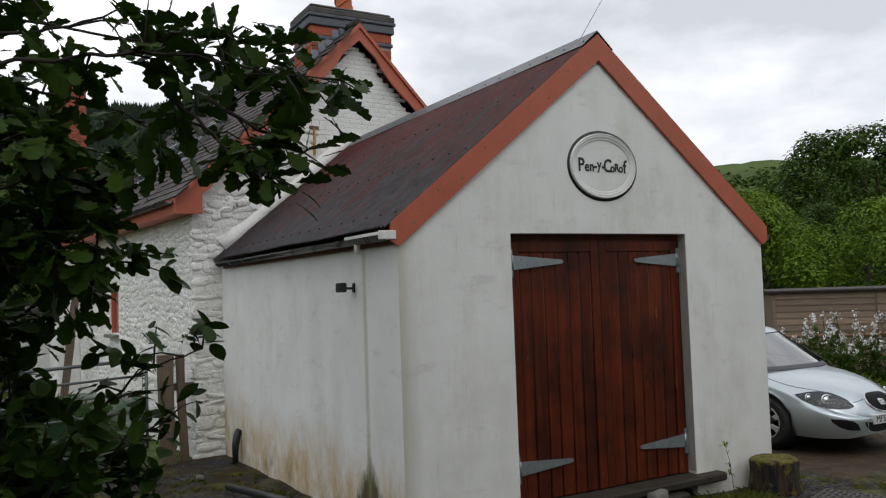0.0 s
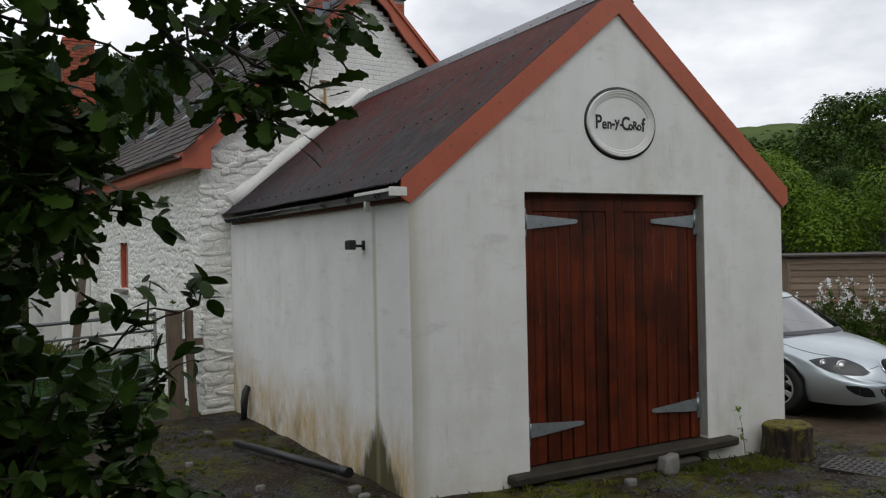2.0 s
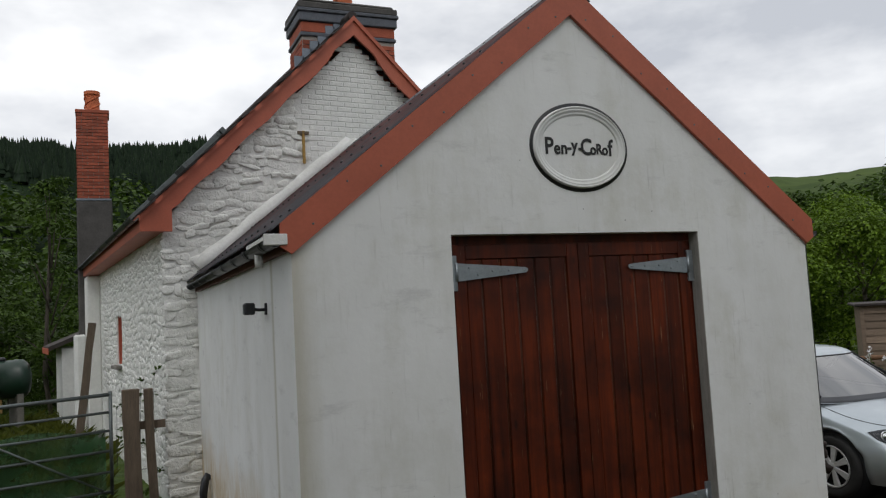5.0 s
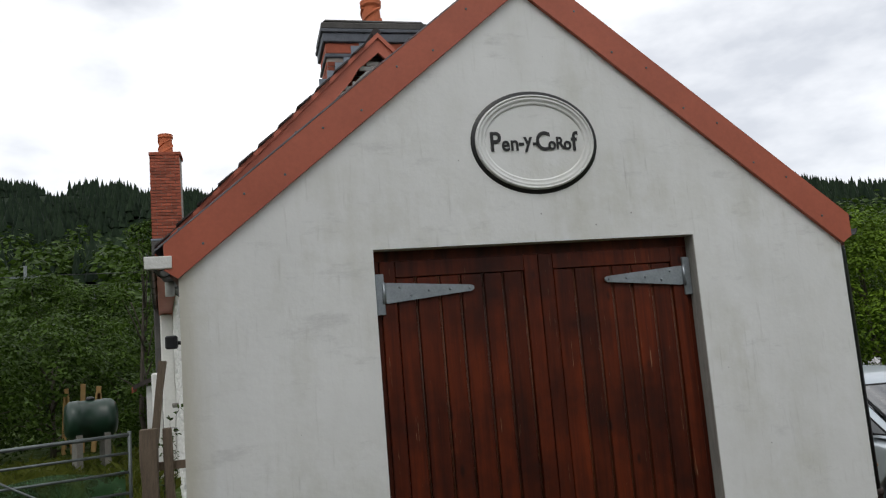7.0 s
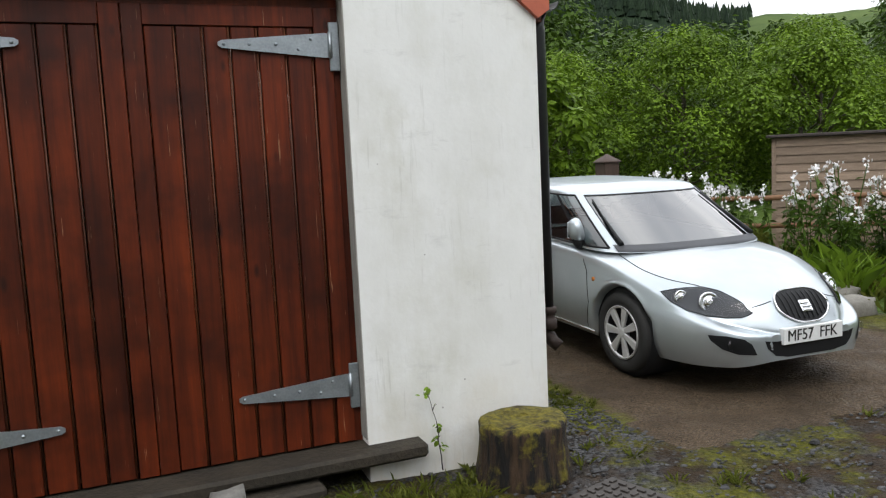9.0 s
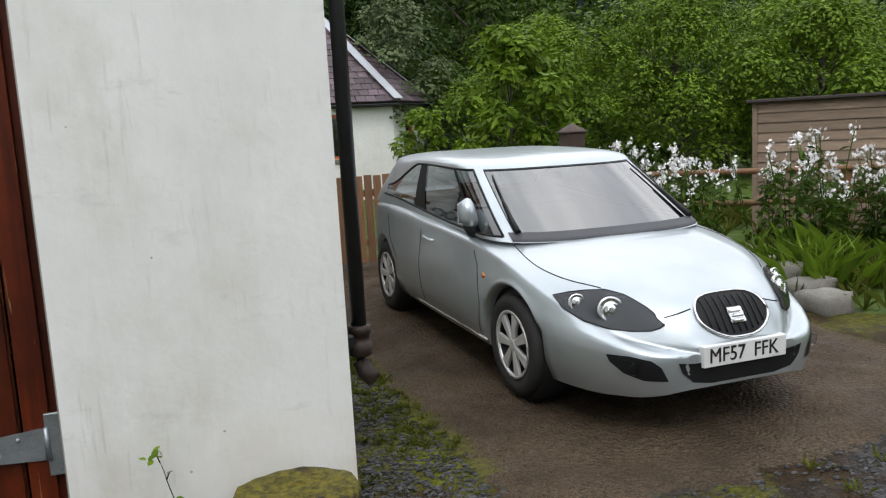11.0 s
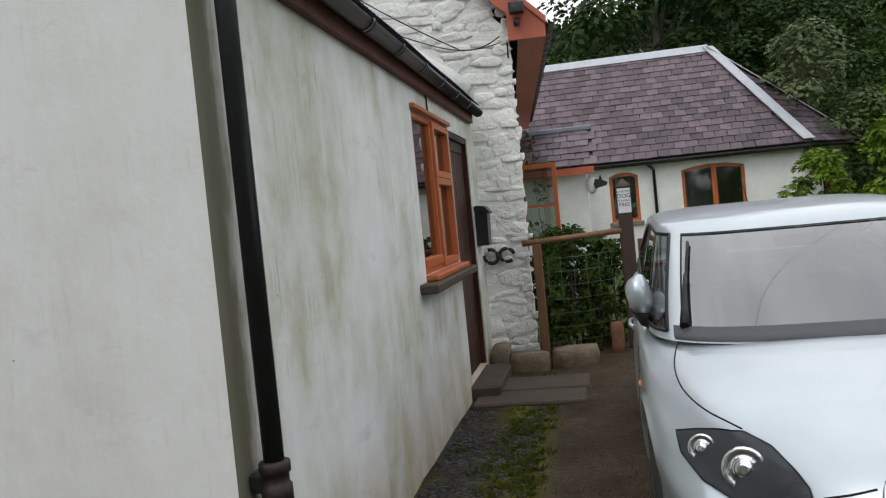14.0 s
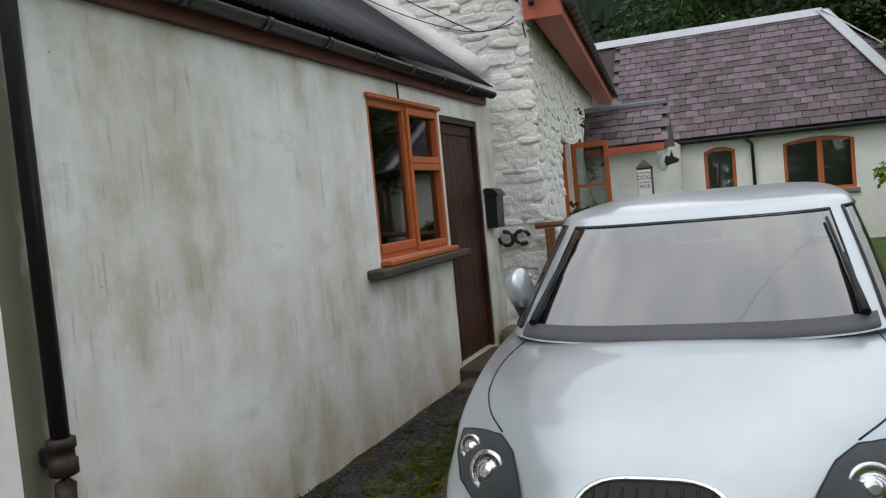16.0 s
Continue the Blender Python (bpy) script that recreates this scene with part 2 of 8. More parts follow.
def bm_poly(outline, depth, m=None):
    """A flat outline in x and z, given thickness along +y."""
    bm = bmesh.new()
    a = [bm.verts.new((x, 0, z)) for x, z in outline]
    b = [bm.verts.new((x, depth, z)) for x, z in outline]
    bm.faces.new(a)
    bm.faces.new(b[::-1])
    n = len(a)
    for i in range(n):
        bm.faces.new((a[i], b[i], b[(i + 1) % n], a[(i + 1) % n]))
    bmesh.ops.recalc_face_normals(bm, faces=bm.faces)
    if m is not None:
        bmesh.ops.transform(bm, matrix=m, verts=bm.verts)
    return bm


def bm_tube(points, radius, sides=8, bm=None, taper=None, cap=True):
    """A round bar along points; taper gives one radius a point."""
    out = bm or bmesh.new()
    rings, pts = [], [Vector(p) for p in points]
    up = Vector((0, 0, 1))
    for i, p in enumerate(pts):
        d = (pts[min(i + 1, len(pts) - 1)] - pts[max(i - 1, 0)]).normalized()
        side = d.cross(up)
        side = side.normalized() if side.length > 0.05 else Vector((1, 0, 0))
        other = side.cross(d)
        r = taper[i] if taper else radius
        rings.append([out.verts.new(p + r * (math.cos(a) * side + math.sin(a) * other)) for a in [2 * math.pi * k / sides for k in range(sides)]])
    for a, b in zip(rings, rings[1:]):
        for k in range(sides):
            f = out.faces.new((a[k], a[(k + 1) % sides], b[(k + 1) % sides], b[k]))
            f.smooth = True
    if cap:
        out.faces.new(rings[0][::-1])
        out.faces.new(rings[-1])
    return out


def bm_lathe(profile, sides=20, cap=True, m=None):
    """A turned shape: (radius, height) pairs about z."""
    bm = bmesh.new()
    rings = [[bm.verts.new((r * math.cos(2 * math.pi * k / sides), r * math.sin(2 * math.pi * k / sides), h)) for k in range(sides)] for r, h in profile]
    for a, b in zip(rings, rings[1:]):
        for k in range(sides):
            bm.faces.new((a[k], a[(k + 1) % sides], b[(k + 1) % sides], b[k])).smooth = True
    if cap:
        bm.faces.new(rings[0][::-1])
        bm.faces.new(rings[-1])
    if m is not None:
        bmesh.ops.transform(bm, matrix=m, verts=bm.verts)
    return bm


def mesh_of(name, bm, material):
    me = bpy.data.meshes.new(name)
    bm.normal_update()
    bm.to_mesh(me)
    bm.free()
    for mt in material if isinstance(material, (list, tuple)) else (material,):
        me.materials.append(mt)
    return me


def part(name, bm, material, parent, label=""):
    ob = new(name, bm if isinstance(bm, bpy.types.Mesh) else mesh_of(name, bm, material))
    ob.parent = parent
    return tagged(ob, label)


def thing(name, label, category, m=None, group="", kind=""):
    ob = tagged(new(name), label, category, group, kind)
    ob.empty_display_size = 0.1
    if m is not None:
        ob.matrix_basis = m
    return ob


def solid(name, bm, material, label, category="", kind="", group=""):
    return tagged(new(name, mesh_of(name, bm, material)), label, category, group, kind)


def smoothstep(a, b, x):
    t = min(1.0, max(0.0, (x - a) / (b - a)))
    return t * t * (3 - 2 * t)


def ground_z(x, y):
    """The yard: it falls towards the buildings and the car."""
    s = smoothstep(0.0, 4.6, x)
    base = 0.16 * (1 - s) + 0.0 * s
    slope = (0.085 * (1 - s) + 0.022 * s) * min(14.0, max(0.0, -y))
    back = 0.035 * (1 - s) * min(6.0, max(0.0, y))
    rise = 0.036 * smoothstep(1.4, 3.6, y) * smoothstep(5.3, 5.8, x) * (1 - smoothstep(8.4, 9.2, x))
    return base + slope - back + rise


# ---- ground ----
def graded(lo, hi, a, b, step, grow=1.35):
    """Grid lines: even between a and b, ever wider out to lo and hi."""
    vals, v, st = list(np.arange(a, b + step / 2, step)), b, step
    while v < hi:
        st *= grow
        v += st
        vals.append(v)
    v, st = a, step
    while v > lo:
        st *= grow
        v -= st
        vals.insert(0, v)
    return vals


def ground_sheet():
    xs, ys = graded(-1500, 1500, -7, 12, 0.11), graded(-600, 2500, -8, 9, 0.11)
    verts, faces = [], []
    for y in ys:
        for x in xs:
            near = 1 - smoothstep(8, 30, math.hypot(x - 2, y))
            drive = smoothstep(4.9, 5.3, x) * smoothstep(-0.9, -0.4, y)
            n = noise.noise((x * 1.7, y * 1.7, 0)) * 0.025 + noise.noise((x * 6, y * 6, 3)) * 0.012
            verts.append((x, y, ground_z(x, y) + n * near * (1 - 0.85 * drive) - 0.012))
    w = len(xs)
    for j in range(len(ys) - 1):
        for i in range(w - 1):
            a = j * w + i
            faces.append((a, a + 1, a + w + 1, a + w))
    me = bpy.data.meshes.new("ground")
    me.from_pydata(verts, [], faces)
    me.polygons.foreach_set("use_smooth", [True] * len(faces))
    return me


def ground_material():
    m, nt, bsdf = nodes_of("yard_ground")
    pos = coords(nt)
    sep = nt.nodes.new("ShaderNodeSeparateXYZ")
    nt.links.new(pos, sep.inputs[0])
    vor = nt.nodes.new("ShaderNodeTexVoronoi")
    vor.inputs["Scale"].default_value = 38
    nt.links.new(pos, vor.inputs["Vector"])
    gravel = mix_of(nt, 0.8, (0.03, 0.031, 0.034), ramp_of(nt, vor.outputs["Color"], 0.2, 0.95, (0.008, 0.009, 0.011), (0.13, 0.13, 0.135)))
    mud = ramp_of(nt, noise_of(nt, pos, 5, 6, 0.7), 0.3, 0.7, (0.010, 0.0065, 0.0035), (0.062, 0.039, 0.020))
    c = mix_of(nt, ramp_of(nt, noise_of(nt, pos, 1.6, 5, 0.65), 0.36, 0.54), gravel, mud)
    moss = ramp_of(nt, noise_of(nt, pos, 24, 4), 0.3, 0.7, (0.03, 0.036, 0.005), (0.13, 0.125, 0.014))
    c = mix_of(nt, ramp_of(nt, noise_of(nt, pos, 1.1, 7, 0.7), 0.50, 0.60), c, moss)
    # worn tarmac drive beside the building
    tar = ramp_of(nt, noise_of(nt, pos, 110, 3, 0.7), 0.36, 0.68, (0.014, 0.010, 0.007), (0.20, 0.145, 0.095))
    tar = mix_of(nt, math_of(nt, "MULTIPLY", ramp_of(nt, noise_of(nt, pos, 1.7, 6, 0.65), 0.40, 0.62), 0.55), tar, (0.030, 0.021, 0.014))
    wob = math_of(nt, "MULTIPLY", math_of(nt, "SUBTRACT", noise_of(nt, pos, 3.0, 5), 0.5), 0.7)
    inx = math_of(nt, "GREATER_THAN", math_of(nt, "ADD", sep.outputs[0], math_of(nt, "MULTIPLY", wob, 0.25)), 5.28)
    iny = math_of(nt, "GREATER_THAN", math_of(nt, "ADD", sep.outputs[1], wob), -0.45)
    inz = math_of(nt, "LESS_THAN", math_of(nt, "ADD", sep.outputs[1], wob), 7.6)
    end = math_of(nt, "LESS_THAN", math_of(nt, "ADD", sep.outputs[0], wob), 8.9)
    mask = math_of(nt, "MULTIPLY", math_of(nt, "MULTIPLY", inx, iny), math_of(nt, "MULTIPLY", inz, end))
    c = mix_of(nt, mask, c, tar)
    band = math_of(nt, "MULTIPLY", ramp_of(nt, math_of(nt, "ABSOLUTE", math_of(nt, "SUBTRACT", sep.outputs[0], 5.14)), 0.10, 0.30, (1, 1, 1), (0, 0, 0)), math_of(nt, "MULTIPLY", math_of(nt, "GREATER_THAN", sep.outputs[1], 0.2), math_of(nt, "LESS_THAN", sep.outputs[1], 4.36)))
    vivid = ramp_of(nt, noise_of(nt, pos, 30, 4), 0.3, 0.7, (0.045, 0.055, 0.004), (0.17, 0.18, 0.012))
    c = mix_of(nt, math_of(nt, "MULTIPLY", band, ramp_of(nt, noise_of(nt, pos, 5, 5, 0.7), 0.40, 0.52)), c, vivid)
    # meadow grass beyond the yard
    grass = ramp_of(nt, noise_of(nt, pos, 7, 6, 0.7), 0.3, 0.7, (0.035, 0.07, 0.012), (0.11, 0.16, 0.03))
    far = math_of(nt, "MAXIMUM", math_of(nt, "GREATER_THAN", math_of(nt, "ADD", sep.outputs[1], wob), 7.5), math_of(nt, "GREATER_THAN", math_of(nt, "ADD", sep.outputs[0], wob), 9.6))
    c = mix_of(nt, far, c, grass)
    leftg = math_of(nt, "MULTIPLY", math_of(nt, "LESS_THAN", sep.outputs[0], 0.0), math_of(nt, "GREATER_THAN", math_of(nt, "ADD", sep.outputs[1], wob), 5.9))
    c = mix_of(nt, leftg, c, grass)
    set_color(nt, bsdf, c)
    bsdf.inputs["Specular IOR Level"].default_value = 0.14
    nt.links.new(ramp_of(nt, noise_of(nt, pos, 2.5, 4), 0.35, 0.65, (0.45,) * 3, (0.9,) * 3), bsdf.inputs["Roughness"])
    h = math_of(nt, "ADD", math_of(nt, "MULTIPLY", vor.outputs["Distance"], -1.0), noise_of(nt, pos, 45, 4))
    bump_of(nt, bsdf, h, 0.9, 0.025)
    return m


ground_mesh = ground_sheet()
ground_mesh.materials.append(ground_material())
tagged(new("ground", ground_mesh), "slate gravel, mud and moss yard with grass beyond", "ground", kind="structure")

# ---- garage: white rendered, gable end to the yard ----
GW, GL, EAVE, RIDGE = 4.575, 6.05, 2.67, 4.52
SLOPE = (RIDGE - EAVE) / (GW / 2)
DX0, DX1, DTOP, DBOT = 1.165, 3.40, 2.757, 0.24
front = bm_poly([(0, -0.3), (DX0, -0.3), (DX0, DTOP), (DX1, DTOP), (DX1, -0.3), (GW, -0.3), (GW, EAVE + 0.02), (GW / 2, RIDGE + 0.1), (0, EAVE + 0.02)], 0.25)
wall_front = solid("wall_front", front, M_FRONT, "white rendered garage gable wall with grey stains", "wall", "structure")
wall_front.data.materials.append(M_LEFT)
wall_front.data.materials.append(M_RIGHT)
for p in wall_front.data.polygons:
    if abs(p.normal.x) > 0.9 and (p.center.x < 0.01 or p.center.x > GW - 0.01):
        p.material_index = 1 if p.center.x < 1 else 2
wall_left = solid("wall_left", bm_box(0, 0.25, 0.25, GL, -0.3, EAVE + 0.02), M_LEFT, "white rendered side wall with ochre rust stains", "wall", "structure")
WY0, WY1, WZ0, WZ1 = 3.25, 4.70, 1.25, 2.46
SY0, SY1, SZ0, SZ1 = 4.76, 5.84, 0.12, 2.44
right_bm = bmesh.new()
X0, X1 = GW - 0.25, GW
for y0, y1, z0, z1 in ((0.25, WY0, -0.3, 2.69), (WY0, WY1, -0.3, WZ0), (WY0, WY1, WZ1, 2.69), (WY1, SY0, -0.3, 2.69), (SY0, SY1, -0.3, SZ0), (SY0, SY1, SZ1, 2.69), (SY1, GL + 0.3, -0.3, 2.69)):
    bm_box(X0, X1, y0, y1, z0, z1, bm=right_bm)
wall_right = solid("wall_right", right_bm, M_RIGHT, "white rendered side wall streaked with green algae", "wall", "structure")
solid("floor", bm_box(0.25, GW - 0.25, 0.25, GL, 0.0, 0.1), M_CONCRETE, "grey concrete garage floor", "floor", "structure")

# ---- cottage: whitewashed rubble stone, turned a little from the garage ----
CA = 5.7
COT = pose(-0.42, 5.86, 0, 0, 0, CA)
CW, CL, CEAVE, CRIDGE = 5.5, 8.7, 3.62, 6.36
CMID = 2.80
cg = bm_poly([(0, -0.4), (CW, -0.4), (CW, CEAVE), (CMID, CRIDGE), (0, CEAVE)], 0.5, COT)
solid("wall_gable", cg, M_WHITE, "whitewashed stone and brick cottage gable wall", "wall", "structure")
cl = bmesh.new()
WV0, WV1 = 4.42, 5.08
for v0, v1, z0, z1 in ((0.5, WV0, -0.6, CEAVE), (WV0, WV1, -0.6, 1.62), (WV0, WV1, 2.50, CEAVE), (WV1, CL, -0.6, CEAVE)):
    bm_box(0, 0.5, v0, v1, z0, z1, bm=cl)
bmesh.ops.transform(cl, matrix=COT, verts=cl.verts)
solid("wall_cottage_left", cl, M_WHITE, "whitewashed rubble cottage side wall", "wall", "structure")
cr = bmesh.new()
for v0, v1, z0, z1 in ((0.5, 2.3, -0.4, CEAVE), (2.3, 3.4, -0.4, 1.05), (2.3, 3.4, 2.35, CEAVE), (3.4, CL, -0.4, CEAVE)):
    bm_box(CW - 0.5, CW, v0, v1, z0, z1, bm=cr)
bmesh.ops.transform(cr, matrix=COT, verts=cr.verts)
solid("wall_cottage_right", cr, M_WHITE, "whitewashed rubble cottage side wall", "wall", "structure")
cb = bm_poly([(0, -0.6), (CW, -0.6), (CW, CEAVE), (CMID, CRIDGE), (0, CEAVE)], 0.5, COT @ pose(0, CL, 0))
solid("wall_cottage_back", cb, M_WHITE, "whitewashed cottage end wall", "wall", "structure")


# ---- garage roof ----
def rusty_roof():
    m, nt, bsdf = nodes_of("rusted_corrugated_iron")
    pos = coords(nt)
    down = coords(nt, (0.7, 8.0, 0.7))
    grey = ramp_of(nt, noise_of(nt, pos, 6, 5), 0.3, 0.7, (0.035, 0.035, 0.04), (0.10, 0.10, 0.11))
    red = ramp_of(nt, noise_of(nt, pos, 9, 5), 0.3, 0.7, (0.085, 0.022, 0.018), (0.20, 0.05, 0.04))
    sep = nt.nodes.new("ShaderNodeSeparateXYZ")
    nt.links.new(pos, sep.inputs[0])
    high = math_of(nt, "MULTIPLY", math_of(nt, "SUBTRACT", sep.outputs[2], 3.6), 0.12)
    mask = ramp_of(nt, math_of(nt, "ADD", noise_of(nt, down, 1.6, 6, 0.7), high), 0.45, 0.56)
    set_color(nt, bsdf, mix_of(nt, mask, grey, red))
    bsdf.inputs["Roughness"].default_value = 0.5
    bsdf.inputs["Metallic"].default_value = 0.15
    bump_of(nt, bsdf, noise_of(nt, pos, 60, 3), 0.25, 0.004)
    return m


M_TIN = rusty_roof()
# a darker, more mottled terracotta for the garage eaves boards
M_EAVES = plain("dark_terracotta_board", (0.13, 0.038, 0.022), 0.7, vary=0.5, scale=4, grain=30, bump=0.2)
M_GREYTIN = plain("grey_corrugated_iron", (0.10, 0.105, 0.12), 0.45, 0.3, vary=0.3, scale=5, grain=50, bump=0.15)
ROOF0 = EAVE + 0.245


def tin_sheet(y0, y1, side):
    """One corrugated sheet from eave to ridge; side -1 is the left slope."""
    bm, pitch = bmesh.new(), 0.076
    n = round((y1 - y0) / pitch * 6)
    rows = []
    for r in range(5):
        f = r / 4
        x = -0.13 + (GW / 2 + 0.13) * f
        row = []
        for i in range(n + 1):
            y = y0 + (y1 - y0) * i / n
            z = ROOF0 + SLOPE * x + 0.011 * math.cos(2 * math.pi * y / pitch) + 0.004 * math.sin(y * 3 + r)
            row.append(bm.verts.new((x if side < 0 else GW - x, y, z)))
        rows.append(row)
    for a, b in zip(rows, rows[1:]):
        for i in range(n):
            bm.faces.new((a[i], a[i + 1], b[i + 1], b[i])).smooth = True
    bmesh.ops.solidify(bm, geom=bm.faces[:], thickness=0.004)
    return bm


garage_roof = thing("roof_garage", "corrugated iron garage roof, rust red over grey", "roof", kind="structure")
for side in (-1, 1):
    y = -0.03
    while y < 6.0:
        part("roofing_sheet", tin_sheet(y, min(y + 0.70, 6.3), side), M_TIN if side < 0 else M_GREYTIN, garage_roof)
        y += 0.684
# ridge cap, and rows of roofing bolts on the yard-side slope
cap = bm_poly([(GW / 2 - 0.2, ROOF0 + SLOPE * (GW / 2 - 0.2) + 0.015), (GW / 2, ROOF0 + SLOPE * GW / 2 + 0.03), (GW / 2 + 0.2, ROOF0 + SLOPE * (GW / 2 - 0.2) + 0.015), (GW / 2, ROOF0 + SLOPE * GW / 2 + 0.015)], 6.0, pose(0, -0.03, 0))
part("ridge_cap", cap, M_GREYTIN, garage_roof)
bolt_mesh = mesh_of("roof_bolt", bm_lathe([(0.014, 0), (0.014, 0.006), (0.008, 0.014)], 6), M_BLACK)
for fr in (0.06, 0.36, 0.68, 0.95):
    x = -0.13 + (GW / 2 + 0.13) * fr
    for k in range(20):
        b = part("roof_bolt", bolt_mesh, None, garage_roof)
        b.matrix_basis = pose(x, 0.038 + 0.304 * k, ROOF0 + SLOPE * x + 0.012, 0, -math.degrees(math.atan(SLOPE)), 0)
solid("ceiling", bm_poly([(0.2, EAVE + 0.02), (GW / 2, RIDGE), (GW - 0.2, EAVE + 0.02), (GW / 2, RIDGE - 0.03)], 5.7, pose(0, 0.25, 0)), M_OLDWOOD, "boarded underside of the garage roof", "ceiling", "structure")


def barge(side):
    pts = [(-0.075, EAVE + 0.02), (0.0, EAVE - 0.03), (GW / 2, RIDGE - 0.03 + 0.0), (GW / 2, ROOF0 + SLOPE * GW / 2 - 0.01), (-0.075, ROOF0 - SLOPE * 0.075 - 0.01)]
    if side > 0:
        pts = [(GW - x, z) for x, z in pts]
    return bm_poly(pts, 0.032, pose(0, -0.034, 0))


bargeboards = thing("bargeboards_garage", "terracotta painted bargeboards along the garage gable", "trim", kind="structure")
part("bargeboard", barge(-1), M_TERRA, bargeboards)
part("bargeboard", barge(1), M_TERRA, bargeboards)
nail_mesh = mesh_of("nail_head", bm_lathe([(0.009, 0), (0.007, 0.004)], 6, m=pose(0, 0, 0, 90)), M_DARKSTEEL)
for k in range(9):
    for side in (0, 1):
        x = 0.15 + 0.25 * k
        n = part("nail_head", nail_mesh, None, bargeboards)
        n.matrix_basis = pose(GW - x if side else x, -0.035, EAVE + SLOPE * x + 0.05 + 0.09 * (k % 2))


def gutter(y0, y1, x, z, r=0.056):
    bm = bmesh.new()
    rings = []
    for y in (y0, y1):
        outer = [(x + r * math.cos(a), z + r * math.sin(a)) for a in [math.pi + math.pi * k / 8 for k in range(9)]]
        inner = [(x + (r - 0.006) * math.cos(a), z + (r - 0.006) * math.sin(a)) for a in [2 * math.pi - math.pi * k / 8 for k in range(9)]]
        rings.append([bm.verts.new((px, y, pz)) for px, pz in outer + inner])
    n = len(rings[0])
    for k in range(n):
        bm.faces.new((rings[0][k], rings[0][(k + 1) % n], rings[1][(k + 1) % n], rings[1][k])).smooth = True
    bm.faces.new(rings[0])
    bm.faces.new(rings[1][::-1])
    return bm


def gutter_run(name, label, y0, y1, x, z, joints, m=None):
    g = thing(name, label, "gutter", m, kind="structure")
    part("gutter_channel", gutter(y0, y1, x, z), M_BLACK, g)
    for y in joints:
        part("gutter_bracket", gutter(y - 0.03, y + 0.03, x, z + 0.004, 0.064), M_BLACK, g)
    return g


g_left = gutter_run("gutter_left", "black half-round plastic gutter under the tin roof", -0.02, 5.62, -0.105, 2.745, [0.3 + 0.66 * k for k in range(8)])
part("end_cap", bm_box(-0.185, -0.03, -0.045, -0.012, 2.70, 2.775, 0.004), M_WHITE, g_left, "white painted end cap")
part("white_strip", bm_box(-0.172, -0.166, 0.0, 0.75, 2.742, 2.768), M_WHITE, g_left)
part("outlet", bm_tube([(-0.105, 0.62, 2.70), (-0.105, 0.62, 2.60)], 0.03), M_WHITE, g_left, "white plastic outlet stub")
solid("fascia_left", bm_box(-0.05, 0.0, 0.02, 5.62, 2.66, 2.76), M_EAVES, "narrow dark red-brown eaves board", "trim", "structure")
g_right = gutter_run("gutter_right", "black half-round plastic gutter over the side wall", 0.0, 6.15, GW + 0.105, 2.745, [0.4 + 0.7 * k for k in range(8)])
solid("fascia_right", bm_box(GW, GW + 0.05, 0.02, 6.1, 2.625, 2.76), M_EAVES, "narrow dark red-brown eaves board", "trim", "structure")


# ---- cottage roof ----
CR0 = 3.98
CS = (6.72 - CR0) / CMID


def slate_course(name, parent, corner, along, up, normal, width, rows, gauge, w, materials, limit=None, real=300, thick=0.02, seed=1):
    """Courses of overlapping slates on a slope: the first `real` ones are objects, the rest one joined part."""
    rng = random.Random(seed)
    corner, along, up, normal = Vector(corner), Vector(along).normalized(), Vector(up).normalized(), Vector(normal).normalized()
    meshes = []
    for k in range(5):
        bm = bm_box(-w / 2 + 0.007, w / 2 - 0.007, 0, gauge * 1.35, 0, thick)
        for v in bm.verts:
            v.co += Vector((rng.uniform(-0.006, 0.006), rng.uniform(-0.012, 0.012), 0))
        meshes.append(mesh_of(name, bm, materials))
    rest = bmesh.new()
    basis = Matrix((along, up, normal)).transposed().to_4x4()
    n = 0
    for r in range(rows):
        x = (0.5 if r % 2 else 0.0) * w
        while x < width + w * 0.3:
            if limit is None or limit(x, r * gauge):
                p = corner + along * x + up * (r * gauge) + normal * (0.004 + rng.uniform(0, 0.006))
                m = Matrix.Translation(p) @ basis @ pose(0, 0, 0, -3.6 + rng.uniform(-0.7, 0.7), rng.uniform(-0.8, 0.8), rng.uniform(-1.0, 1.0))
                if n < real:
                    o = part(name, meshes[rng.randrange(5)], None, parent)
                    o.matrix_basis = m
                else:
                    start = len(rest.verts)
                    rest.from_mesh(meshes[rng.randrange(5)])
                    rest.verts.ensure_lookup_table()
                    for v in rest.verts[start:]:
                        v.co = m @ v.co
                n += 1
            x += w
    if len(rest.verts):
        tagged(part("slates", rest, materials, parent), kind="stuff")


def slab_roof(u0, u1, v0, v1, z_at, thick, m):
    bm = bm_poly([(u0, z_at(u0)), (u1, z_at(u1)), (u1, z_at(u1) - thick), (u0, z_at(u0) - thick)], v1 - v0, m @ pose(0, v0, 0))
    return bm


